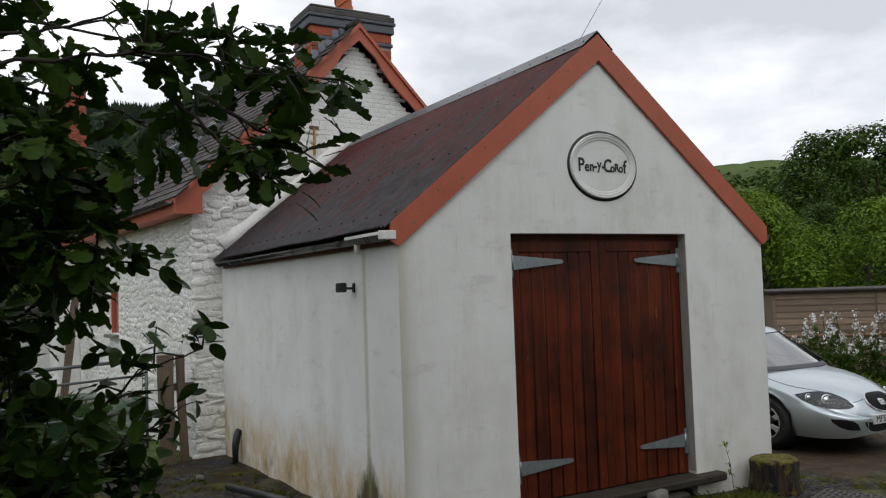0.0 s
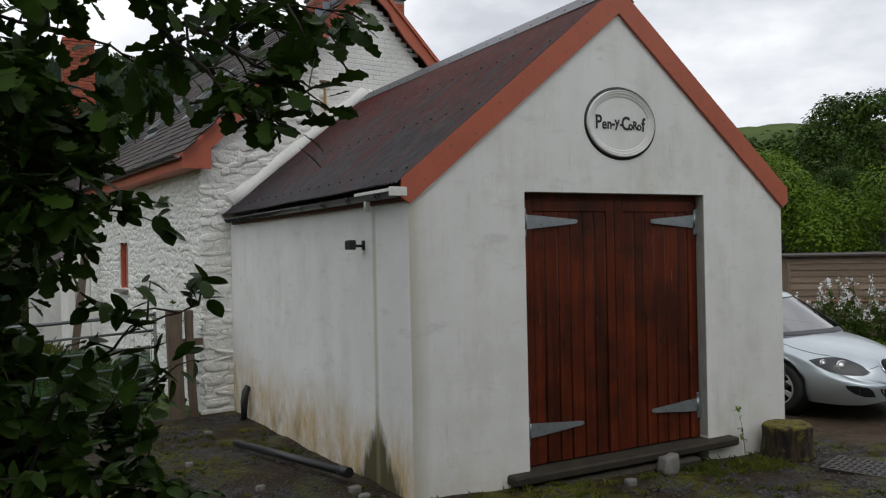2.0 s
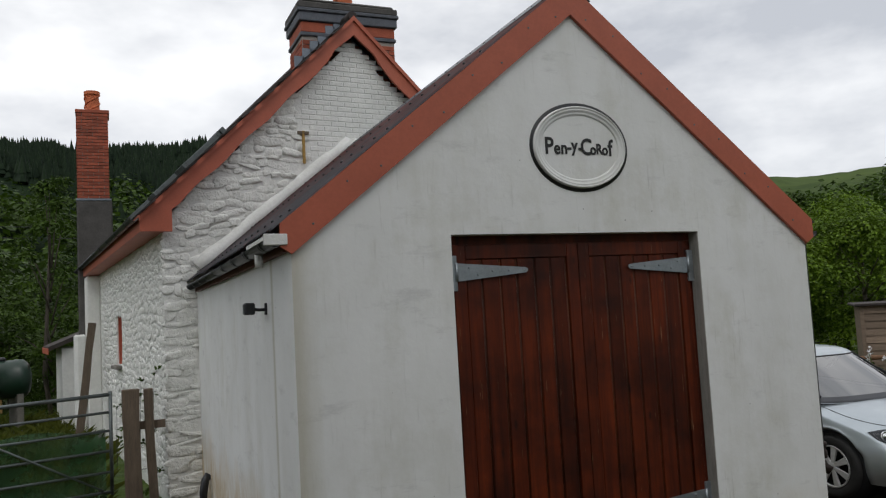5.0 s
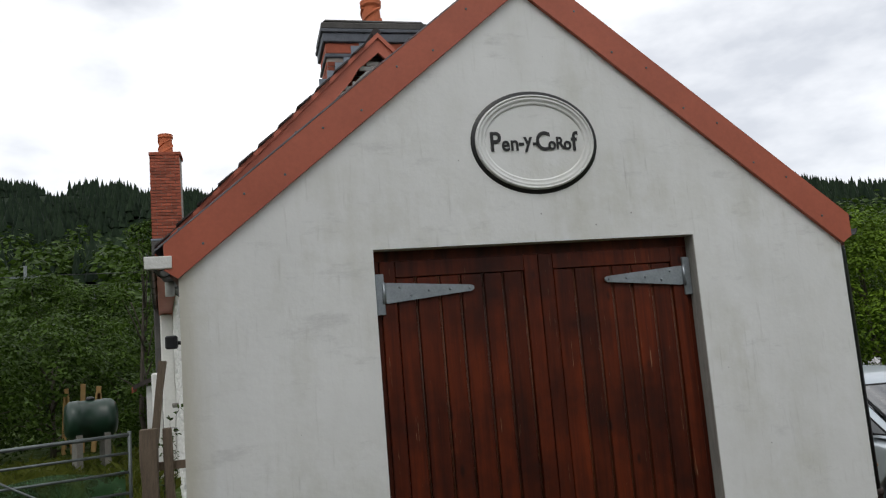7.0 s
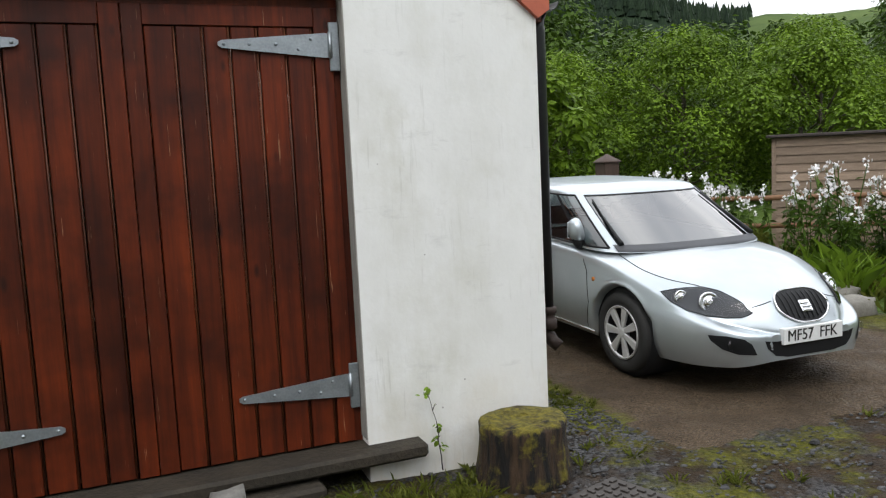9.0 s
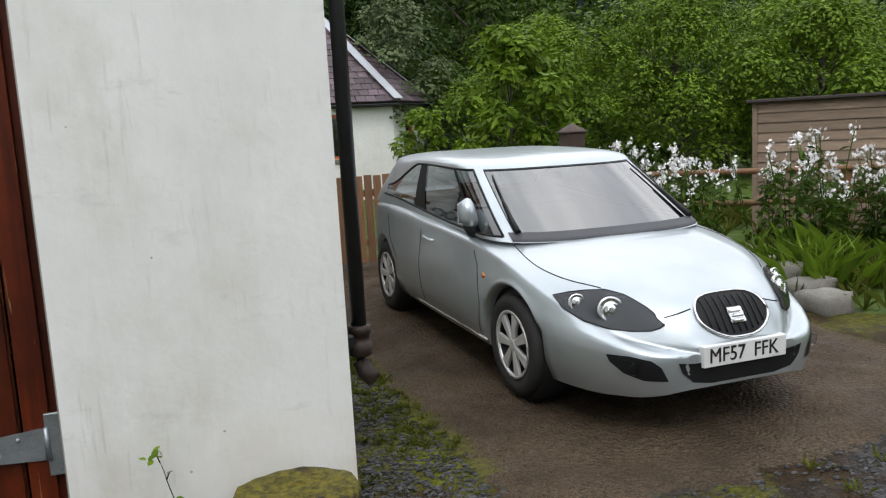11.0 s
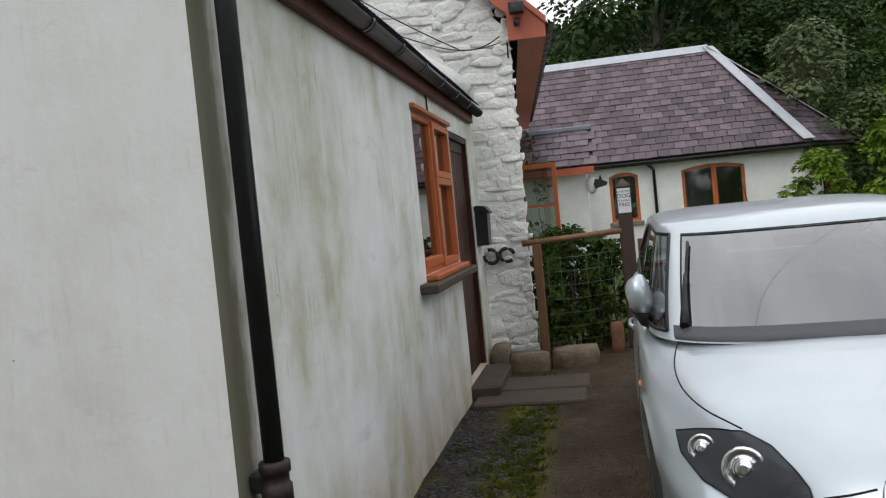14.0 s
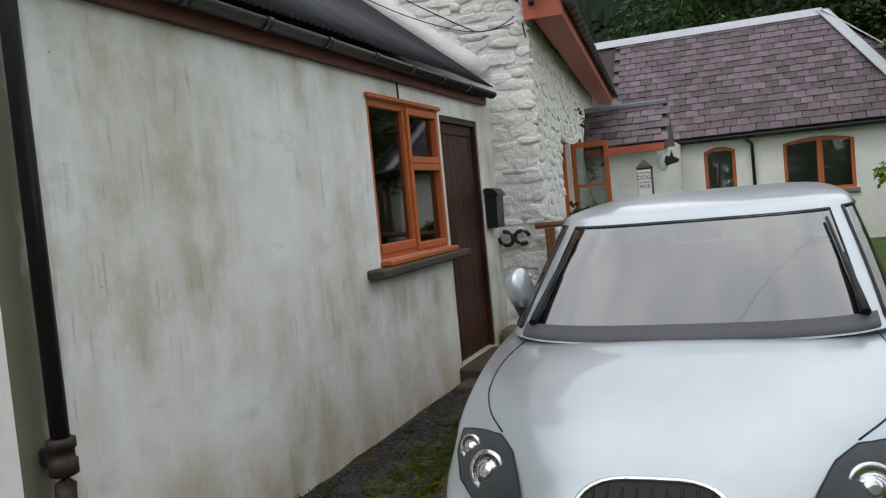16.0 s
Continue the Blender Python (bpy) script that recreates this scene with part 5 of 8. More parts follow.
# ---- garage doors ----
def stained_wood(name, light, dark, scratch):
    m, nt, bsdf = nodes_of(name)
    vec = coords(nt, (14, 14, 0.8))
    pos = coords(nt)
    c = ramp_of(nt, noise_of(nt, vec, 1.2, 6, 0.65), 0.3, 0.7, dark, light)
    c = mix_of(nt, ramp_of(nt, noise_of(nt, pos, 2.2, 4), 0.42, 0.75), c, tuple(x * 0.45 for x in dark))
    knots = nt.nodes.new("ShaderNodeTexVoronoi")
    knots.inputs["Scale"].default_value = 1.0
    nt.links.new(coords(nt, (7, 7, 2.6)), knots.inputs["Vector"])
    c = mix_of(nt, ramp_of(nt, knots.outputs["Distance"], 0.05, 0.13, (0.85,) * 3, (0,) * 3), c, tuple(x * 0.25 for x in dark))
    wear = ramp_of(nt, noise_of(nt, coords(nt, (60, 60, 2.2)), 1.0, 4, 0.7), 0.67, 0.71)
    c = mix_of(nt, math_of(nt, "MULTIPLY", wear, scratch), c, (0.42, 0.27, 0.15))
    rnd = nt.nodes.new("ShaderNodeObjectInfo").outputs["Random"]
    c = mix_of(nt, 1.0, c, ramp_of(nt, rnd, 0, 1, (0.72,) * 3, (1.2,) * 3), "MULTIPLY")
    set_color(nt, bsdf, c)
    bsdf.inputs["Roughness"].default_value = 0.5
    bsdf.inputs["Specular IOR Level"].default_value = 0.3
    bump_of(nt, bsdf, noise_of(nt, vec, 3.0, 4), 0.2, 0.004)
    return m


M_DOOR = stained_wood("mahogany_stained_boards", (0.150, 0.0225, 0.0033), (0.042, 0.0058, 0.0011), 0.6)
M_BEAD = stained_wood("worn_joint_bead", (0.165, 0.055, 0.022), (0.05, 0.014, 0.006), 0.9)
M_SDOOR = stained_wood("dark_brown_boards", (0.085, 0.030, 0.018), (0.045, 0.016, 0.010), 0.25)
M_SILL = plain("wet_mossy_sill", (0.032, 0.025, 0.016), 0.8, vary=0.6, scale=5, grain=40, bump=0.6, dist=0.012)
M_STONEGREY = plain("pale_grey_stone", (0.19, 0.185, 0.17), 0.85, vary=0.4, scale=7, grain=40, bump=0.5)
M_GREYTIMBER = plain("bleached_timber", (0.34, 0.33, 0.30), 0.85, vary=0.3, scale=4, grain=30, stretch=(8, 8, 1), bump=0.3)

frame_t = thing("door_frame", "dark stained timber frame of the garage doors", "door frame", kind="structure")
part("head", bm_box(DX0, DX1, 0.115, 0.235, DTOP - 0.065, DTOP), M_DOOR, frame_t)
part("jamb", bm_box(DX0, DX0 + 0.045, 0.115, 0.235, DBOT, DTOP - 0.067), M_DOOR, frame_t)
part("jamb", bm_box(DX1 - 0.045, DX1, 0.115, 0.235, DBOT, DTOP - 0.067), M_DOOR, frame_t)
solid("reveal_edge", bm_box(DX1 - 0.006, DX1 + 0.012, 0.004, 0.112, DBOT + 0.03, DTOP - 0.002), M_GREYTIMBER, "grey weathered timber lining of the door reveal", "trim", "structure")


def strap_hinge(parent, x, z, sg, length=0.59):
    h = part("hinge", bm_poly([(0, -0.066), (0.02, -0.07), (length - 0.02, -0.020), (length, -0.008), (length, 0.010), (length - 0.02, 0.020), (0.02, 0.062), (0, 0.058)] if sg > 0 else [(0, -0.066), (-0.02, -0.07), (-length + 0.02, -0.020), (-length, -0.008), (-length, 0.010), (-length + 0.02, 0.020), (-0.02, 0.062), (0, 0.058)], 0.008, pose(x, 0.078, z)), M_STEEL, parent, "galvanised tapering strap hinge")
    part("hinge_plate", bm_box(min(x, x - 0.055 * sg), max(x, x - 0.055 * sg), 0.074, 0.092, z - 0.14, z + 0.12, 0.003), M_STEEL, h)
    part("hinge_pin", bm_tube([(x - 0.004 * sg, 0.074, z - 0.07), (x - 0.004 * sg, 0.074, z + 0.065)], 0.012, 8), M_STEEL, h)
    for d, dz in ((0.10, 0.03), (0.17, -0.025), (0.29, 0.0), (0.43, 0.0), (length - 0.03, 0.0)):
        part("bolt", bm_lathe([(0.010, 0), (0.009, 0.004), (0.004, 0.008)], 8, m=pose(x + d * sg, 0.078, z + dz, 90)), M_STEEL, h)


def door_leaf(x0, x1, sg, label):
    d = thing("garage_door", label, "door")
    z0, z1 = DBOT + 0.012, DTOP - 0.068
    part("top_rail", bm_box(x0 + 0.10, x1 - 0.10, 0.090, 0.135, z1 - 0.105, z1, 0.003), M_DOOR, d)
    part("stile", bm_box(x0, x0 + 0.098, 0.090, 0.135, z0, z1, 0.003), M_DOOR, d)
    part("stile", bm_box(x1 - 0.098, x1, 0.090, 0.135, z0, z1, 0.003), M_DOOR, d)
    n, a, b = 6, x0 + 0.102, x1 - 0.102
    rng = random.Random(int(x0 * 100))
    cuts = [a] + [a + (b - a) * (k + rng.uniform(-0.08, 0.08)) / n for k in range(1, n)] + [b]
    for p, q in zip(cuts, cuts[1:]):
        y = 0.097 + rng.uniform(0, 0.003)
        part("board", bm_box(p + 0.0025, q - 0.0145, y, 0.13, z0, z1 - 0.107, 0.005), M_DOOR, d)
        # the worn bead beside each joint
        part("bead", bm_tube([(q - 0.0085, y + 0.006, z0), (q - 0.0085, y + 0.006, z1 - 0.107)], 0.0048, 6), M_BEAD, d)
    hx = x0 + 0.02 if sg > 0 else x1 - 0.02
    strap_hinge(d, hx, 2.49, sg)
    strap_hinge(d, hx, 0.58 if sg > 0 else 0.59, sg, 0.62)
    return d


door_leaf(DX0 + 0.047, 2.278, 1, "reddish brown boarded garage door, closed")
door_leaf(2.283, DX1 - 0.047, -1, "reddish brown boarded garage door, closed")
sill = thing("door_sill", "weathered concrete sill under the garage doors", "sill")
part("slab", bm_box(0.92, 3.72, -0.13, 0.24, DBOT - 0.085, DBOT + 0.0, 0.018), M_SILL, sill)
part("foot_slab", bm_box(1.15, 3.1, -0.20, 0.0, -0.05, DBOT - 0.11, 0.02), M_SILL, sill)

# ---- oval name sign ----
name_sign = thing("name_sign", "white oval plaster name sign with its edge shadow painted black", "sign", pose(2.307, 0, 3.43))


def oval_ring(profile, n=56):
    """A moulding swept round an ellipse: (grow, y) pairs added to the half axes."""
    bm = bmesh.new()
    rings = []
    for g, y in profile:
        rings.append([bm.verts.new(((0.415 + g) * math.cos(2 * math.pi * k / n), y, (0.322 + g) * math.sin(2 * math.pi * k / n))) for k in range(n)])
    for a, b in zip(rings, rings[1:]):
        for k in range(n):
            bm.faces.new((a[k], a[(k + 1) % n], b[(k + 1) % n], b[k])).smooth = True
    return bm


# Black ring: the raised rim's shadow and edge depth put into colour.
part("shadow_ring", oval_ring([(-0.02, -0.003), (0.029, -0.006), (0.032, 0.0)]), M_INK, name_sign, "black ring painted for the shadow and edge of the rim")
part("rim", oval_ring([(0.004, -0.003), (0.002, -0.022), (-0.004, -0.030), (-0.012, -0.028), (-0.012, -0.020), (-0.022, -0.026), (-0.034, -0.024), (-0.040, -0.014), (-0.052, -0.018), (-0.062, -0.014), (-0.068, -0.005)]), M_FRONT, name_sign)
face = bm_poly([(0.36 * math.cos(2 * math.pi * k / 48), 0.267 * math.sin(2 * math.pi * k / 48)) for k in range(48)], 0.012, pose(0, -0.0065, 0))
part("panel", face, M_FRONT, name_sign)
x = -0.318
for ch, size, drop, adv in (("P", 0.165, 0.0, 0.075), ("e", 0.125, -0.012, 0.064), ("n", 0.125, -0.010, 0.058), ("-", 0.13, 0.0, 0.035), ("y", 0.125, 0.012, 0.06), ("-", 0.13, 0.0, 0.042), ("C", 0.16, 0.0, 0.068), ("o", 0.105, -0.016, 0.052), ("R", 0.10, -0.012, 0.058), ("o", 0.105, -0.016, 0.048), ("f", 0.165, -0.004, 0.05)):
    cu = bpy.data.curves.new("letter", "FONT")
    cu.body, cu.size, cu.extrude, cu.offset, cu.align_x, cu.align_y = ch, size * 1.13, 0.0015, 0.0034, "CENTER", "CENTER"
    tob = new("tmp_text", cu)
    tme = bpy.data.meshes.new_from_object(tob)
    bpy.data.objects.remove(tob)
    bpy.data.curves.remove(cu)
    tme.materials.clear()
    tme.materials.append(M_INK)
    o = part("letter", tme, None, name_sign)
    o.matrix_basis = pose(x + adv / 2, -0.0105, drop - 0.002, 90) @ Matrix.Diagonal((0.86, 1, 1, 1))
    x += adv * 1.02

# ---- things on the garage's side walls ----
flood = thing("wall_floodlight", "small black floodlight on a bracket", "lamp", pose(-0.06, 0.95, 2.31))
part("housing", bm_box(-0.115, -0.035, -0.05, 0.05, -0.045, 0.045, 0.01), M_BLACK, flood)
part("arm", bm_tube([(-0.06, 0, 0), (0.0, 0.0, -0.01), (0.06, 0, -0.01)], 0.014, 6), M_BLACK, flood)
part("back_plate", bm_box(0.045, 0.06, -0.025, 0.025, -0.05, 0.04, 0.003), M_BLACK, flood)

M_RUST = plain("rusty_cast_iron", (0.035, 0.022, 0.018), 0.6, 0.3, vary=0.6, scale=14, grain=60, bump=0.4)
down = thing("downpipe", "black plastic downpipe with a cast shoe", "drainpipe")
PX, PY = GW + 0.085, 0.115
part("pipe", bm_tube([(PX + 0.02, PY, 2.70), (PX, PY, 2.60), (PX, PY, 0.82)], 0.036, 12), M_BLACK, down)
part("collar", bm_lathe([(0.044, 0.74), (0.054, 0.745), (0.054, 0.80), (0.046, 0.805), (0.046, 0.84), (0.054, 0.845), (0.054, 0.88), (0.044, 0.885)], 14, m=pose(PX, PY, 0)), M_RUST, down)
part("shoe", bm_tube([(PX, PY, 0.76), (PX, PY, 0.71), (PX + 0.012, PY - 0.018, 0.665), (PX + 0.045, PY - 0.05, 0.63)], 0.04, 12), M_RUST, down, "rusty cast shoe")
part("lug", bm_box(GW + 0.001, PX - 0.03, PY - 0.04, PY + 0.04, 0.78, 0.85, 0.01), M_BLACK, down)


def framed(parent, y0, y1, z0, z1, w, x0, x1, material, name="bar"):
    """Four bars of a frame that lies in the side wall."""
    part(name, bm_box(x0, x1, y0, y0 + w, z0, z1, 0.004), material, parent)
    part(name, bm_box(x0, x1, y1 - w, y1, z0, z1, 0.004), material, parent)
    part(name, bm_box(x0, x1, y0 + w + 0.001, y1 - w - 0.001, z0, z0 + w, 0.004), material, parent)
    part(name, bm_box(x0, x1, y0 + w + 0.001, y1 - w - 0.001, z1 - w, z1, 0.004), material, parent)


def glass_box(x0, x1, y0, y1, z0, z1, m=None, name="pane", parent=None, mat=None):
    o = part(name, bm_box(x0, x1, y0, y1, z0, z1, m=m), mat or M_GLASS, parent)
    o.visible_shadow = False
    return o


win = thing("window_1", "orange stained wooden casement window beside the door", "window", kind="structure")
framed(win, WY0, WY1, WZ0, WZ1, 0.055, GW - 0.10, GW - 0.008, M_ORANGE, "window_frame")
part("mullion", bm_box(GW - 0.10, GW - 0.010, 3.93, 3.985, WZ0 + 0.057, WZ1 - 0.057, 0.004), M_ORANGE, win)
left_sash = part("sash", bm_box(GW - 0.05, GW + 0.005, WY0 + 0.03, 3.95, WZ0 + 0.045, WZ0 + 0.115, 0.005), M_ORANGE, win)
framed(win, 3.97, WY1 - 0.02, 1.99, WZ1 - 0.02, 0.055, GW - 0.045, GW + 0.012, M_ORANGE, "sash")
framed(win, 3.97, WY1 - 0.02, WZ0 + 0.02, 1.985, 0.055, GW - 0.045, GW + 0.012, M_ORANGE, "sash")
for y0, y1, z0, z1 in ((WY0 + 0.05, 3.935, WZ0 + 0.10, WZ1 - 0.05), (4.02, WY1 - 0.07, 2.04, WZ1 - 0.07), (4.02, WY1 - 0.07, WZ0 + 0.07, 1.935)):
    glass_box(GW - 0.045, GW - 0.040, y0, y1, z0, z1, parent=win)
part("drip_board", bm_box(GW - 0.02, GW + 0.035, WY0 - 0.02, WY1 + 0.03, WZ1 + 0.002, WZ1 + 0.035, 0.005), M_ORANGE, win)
part("window_sill", bm_box(GW - 0.05, GW + 0.09, WY0 - 0.01, WY1 + 0.03, WZ0 - 0.045, WZ0 - 0.002, 0.008), M_ORANGE, win)
solid("stone_sill", bm_box(GW - 0.03, GW + 0.13, 3.0, 4.93, WZ0 - 0.115, WZ0 - 0.048, 0.012), M_SLAB, "dark weathered stone window sill", "sill", "structure")
card = thing("window_card", "small white notice card behind the glass", "notice", pose(GW - 0.062, 3.37, 1.60))
part("paper", bm_box(-0.002, 0.002, 0.0, 0.15, 0.0, 0.21), M_PLATE, card)
for k, (z0, z1, y0, y1) in enumerate(((0.125, 0.165, 0.02, 0.13), (0.10, 0.11, 0.025, 0.125), (0.08, 0.088, 0.025, 0.125), (0.03, 0.065, 0.02, 0.13))):
    part("print", bm_box(0.0025, 0.0035, y0, y1, z0, z1), M_INK, card)

sdoor = thing("door_1", "dark brown boarded side door, closed", "door", kind="structure")
part("door_frame", bm_box(GW - 0.13, GW - 0.012, SY0 + 0.001, SY0 + 0.05, SZ0, SZ1), M_SDOOR, sdoor)
part("door_frame", bm_box(GW - 0.13, GW - 0.012, SY1 - 0.05, SY1 - 0.001, SZ0, SZ1), M_SDOOR, sdoor)
part("door_frame", bm_box(GW - 0.13, GW - 0.012, SY0 + 0.052, SY1 - 0.052, SZ1 - 0.055, SZ1 - 0.001), M_SDOOR, sdoor)
nb = 7
for k in range(nb):
    y0 = SY0 + 0.055 + (SY1 - SY0 - 0.11) * k / nb
    part("board", bm_box(GW - 0.095, GW - 0.055, y0 + 0.002, y0 + (SY1 - SY0 - 0.11) / nb - 0.002, SZ0 + 0.01, SZ1 - 0.16, 0.006), M_SDOOR, sdoor)
part("top_rail", bm_box(GW - 0.095, GW - 0.048, SY0 + 0.055, SY1 - 0.055, SZ1 - 0.158, SZ1 - 0.058, 0.004), M_SDOOR, sdoor)
part("knob", bm_lathe([(0.014, 0), (0.012, 0.03), (0.028, 0.04), (0.03, 0.06), (0.015, 0.07)], 12, m=pose(GW - 0.052, SY0 + 0.14, 1.18, 0, 90)), M_BLACK, sdoor)
solid("door_step", bm_box(GW - 0.02, GW + 0.26, SY0 - 0.08, SY1 - 0.1, -0.1, 0.115, 0.02), M_SLAB, "worn stone door step", "step", "structure")

box = thing("letter_box", "black metal letter box on the wall", "letter box", pose(GW + 0.005, 6.0, 1.33))
part("body", bm_poly([(0, 0), (0.12, 0), (0.13, 0.34), (0, 0.36)], 0.24, pose(0, -0.12, 0)), M_BLACK, box)
part("lid", bm_poly([(-0.004, 0.365), (0.15, 0.33), (0.155, 0.345), (0.11, 0.405), (0.03, 0.42), (-0.004, 0.41)], 0.27, pose(0, -0.135, 0)), M_BLACK, box, "curved black lid")
part("lock", bm_lathe([(0.012, 0), (0.01, 0.006)], 10, m=pose(0.125, 0.0, 0.24, 0, 90)), M_CHROME, box)


def horseshoe(m):
    pts = [(0.07 * math.sin(a), 0, 0.08 * math.cos(a)) for a in [math.radians(-150 + 300 * k / 16) for k in range(17)]]
    bm = bm_tube(pts, 0.021, 8)
    return tagged(new("horseshoe", mesh_of("horseshoe", bmesh_at(bm, m), M_RUST)), "rusty iron horseshoe hung on the stone wall", "horseshoe", "horseshoes by the door")


horseshoe(pose(4.66, 6.27, 1.19, 0, 0, 12) @ pose(0, 0, 0, 0, 130))
horseshoe(pose(4.83, 6.31, 1.19, 0, 0, 12) @ pose(0, 0, 0, 0, -70))

# ---- white rendered fillet where the tin roof meets the stone gable ----
gy = lambda x: 5.86 + 0.0998 * (x + 0.42)
fil = thing("roof_fillet", "thick white rendered fillet over the roof joint", "trim", kind="structure")
for sg in (-1, 1):
    pts, tp = [], []
    for k in range(12):
        x = 0.02 + (GW / 2 - 0.02) * k / 11
        xx = x if sg < 0 else GW - x
        pts.append((xx, gy(xx) + 0.02, ROOF0 + SLOPE * x + 0.055 + 0.01 * math.sin(k * 2.3)))
        tp.append(0.12 + 0.012 * math.sin(k * 1.7))
    part("render_fillet", bm_tube(pts, 0.13, 10, taper=tp), M_WHITE, fil)


# ---- chimneys ----
def brick_wall_faces(parent, x0, x1, y0, y1, z0, z1, rng, material, bw=0.225, bh=0.075, sides=("front", "left")):
    """Single bricks, each proud of the mortar core by some millimetres."""
    mesh = {}
    for key, wdt in (("full", bw - 0.011), ("half", bw / 2 - 0.011)):
        mesh[key] = mesh_of("brick", bm_box(-wdt / 2, wdt / 2, -0.012, 0.02, -(bh - 0.011) / 2, (bh - 0.011) / 2, 0.003), material)
    for r in range(int((z1 - z0) / bh + 0.01)):
        z = z0 + (r + 0.5) * bh
        for sd in sides:
            span = (x1 - x0) if sd == "front" else (y1 - y0)
            n = max(1, round(span / bw))
            w = span / n
            row = [("half", 0.25)] + [("full", k + 1.0) for k in range(n - 1)] + [("half", n - 0.25)] if r % 2 else [("full", k + 0.5) for k in range(n)]
            for key, c in row:
                o = part("brick", mesh[key], None, parent)
                j = rng.uniform(-0.003, 0.003)
                o.matrix_basis = (pose(x0 + c * w, y0 + j, z) if sd == "front" else pose(x0 + j, y0 + c * w, z, 0, 0, -90)) @ Matrix.Diagonal((w / bw, 1, 1, 1))


def spiral_pot(parent, x, y, z, h, r):
    pot = part("chimney_pot", bm_lathe([(r * 1.02, 0), (r, h * 0.1), (r * 0.88, h * 0.75), (r * 0.9, h * 0.8), (r * 1.05, h * 0.82), (r * 1.05, h * 0.9), (r * 0.98, h * 0.92), (r * 1.08, h * 0.97), (r, h), (r * 0.8, h), (r * 0.75, h * 0.5)], 24, m=pose(x, y, z)), M_TERRACOTTA, parent, "terracotta pot with spiral ribs")
    for k in range(3):
        pts = [(x + r * 0.95 * math.cos(a + k * 2.1), y + r * 0.95 * math.sin(a + k * 2.1), z + h * 0.06 + h * 0.7 * a / 3.6) for a in [3.6 * i / 14 for i in range(15)]]
        part("rib", bm_tube(pts, 0.02, 6), M_TERRACOTTA, pot)


rng_b = random.Random(11)
ch = thing("chimney", "red brick chimney stack with blue brick cap and clay pot", "chimney", pose(0, 0, 0))
CX0, CX1, CY0, CY1 = 1.69, 3.16, 6.38, 7.2
part("core", bm_box(CX0, CX1, CY0, CY1, 4.6, 6.74), M_MORTAR, ch)
brick_wall_faces(ch, CX0, CX1, CY0, CY1, 5.62, 6.50, rng_b, M_BRICK)
for z0, z1, g, mt in ((6.50, 6.565, 0.03, M_BLUEBRICK), (6.565, 6.73, 0.012, M_BRICK), (6.73, 6.87, 0.05, M_BLUEBRICK), (6.87, 6.93, 0.075, M_BLUEBRICK), (6.93, 7.03, 0.06, M_GREYRENDER)):
    part("course", bm_box(CX0 - g, CX1 + g, CY0 - g, CY1 + g, z0 + 0.002, z1, 0.012), mt, ch)
cap_top = bm_box(CX0 - 0.02, CX1 + 0.02, CY0 - 0.02, CY1 + 0.02, 7.031, 7.09, 0.03)
for v in cap_top.verts:
    v.co += Vector((0, 0, noise.noise(v.co * 7) * 0.03))
part("flaunching", cap_top, M_GREYRENDER, ch)
spiral_pot(ch, 2.46, 6.78, 7.05, 0.52, 0.155)
# stepped lead flashing up both sides of the roof
for sg in (-1, 1):
    for k in range(6):
        u = CMID + sg * (0.08 + 0.125 * k)
        p = COT @ Vector((u, 0.40, 0))
        part("lead_step", bm_box(p.x - 0.075, p.x + 0.075, CY0 - 0.024, CY0 - 0.013, CR0 + CS * (CMID - abs(u - CMID)) - 0.12, CR0 + CS * (CMID - abs(u - CMID)) + 0.17 - 0.005 * k, 0.003), M_LEAD, ch)
part("lead_apron", bm_box(CX0 - 0.016, CX0 - 0.006, CY0 - 0.02, CY1, 5.75, 6.02), M_LEAD, ch)

fch = thing("chimney_tall", "tall slim red brick chimney on a sooty base", "chimney")
FX0, FX1, FY0, FY1 = -1.63, -0.97, 14.2, 14.85
part("base", bm_box(FX0 - 0.03, FX1 + 0.05, FY0 - 0.04, FY1 + 0.04, 0, 5.18, 0.03), M_GREYRENDER, fch, "soot-dark rendered base")
part("core", bm_box(FX0 + 0.01, FX1 - 0.01, FY0 + 0.01, FY1 - 0.01, 5.18, 7.24), M_MORTAR, fch)
part("lead_band", bm_box(FX0 - 0.035, FX1 + 0.035, FY0 - 0.045, FY1 + 0.03, 5.17, 5.215, 0.005), M_LEAD, fch)
brick_wall_faces(fch, FX0, FX1, FY0, FY1, 5.22, 7.17, rng_b, M_BRICK)
part("course", bm_box(FX0 - 0.025, FX1 + 0.025, FY0 - 0.025, FY1 + 0.025, 7.172, 7.25, 0.008), M_BRICK, fch)
spiral_pot(fch, -1.3, 14.5, 7.24, 0.50, 0.165)

# ---- cottage openings and fittings ----
cw = thing("window_2", "narrow cottage window boarded in faded red", "window", COT, kind="structure")
part("board", bm_box(0.10, 0.13, WV0, WV1, 1.62, 2.50), plain("faded_red_board", (0.42, 0.17, 0.13), 0.8, vary=0.2, stretch=(6, 6, 1)), cw)
part("window_frame", bm_box(0.02, 0.09, WV1 - 0.05, WV1, 1.62, 2.50), M_TERRA, cw)
part("window_frame", bm_box(0.02, 0.09, WV0, WV0 + 0.04, 1.62, 2.50), M_TERRA, cw)
part("window_sill", bm_box(-0.12, 0.1, WV0 - 0.06, WV1 + 0.06, 1.54, 1.60, 0.01), M_CONCRETE, cw)

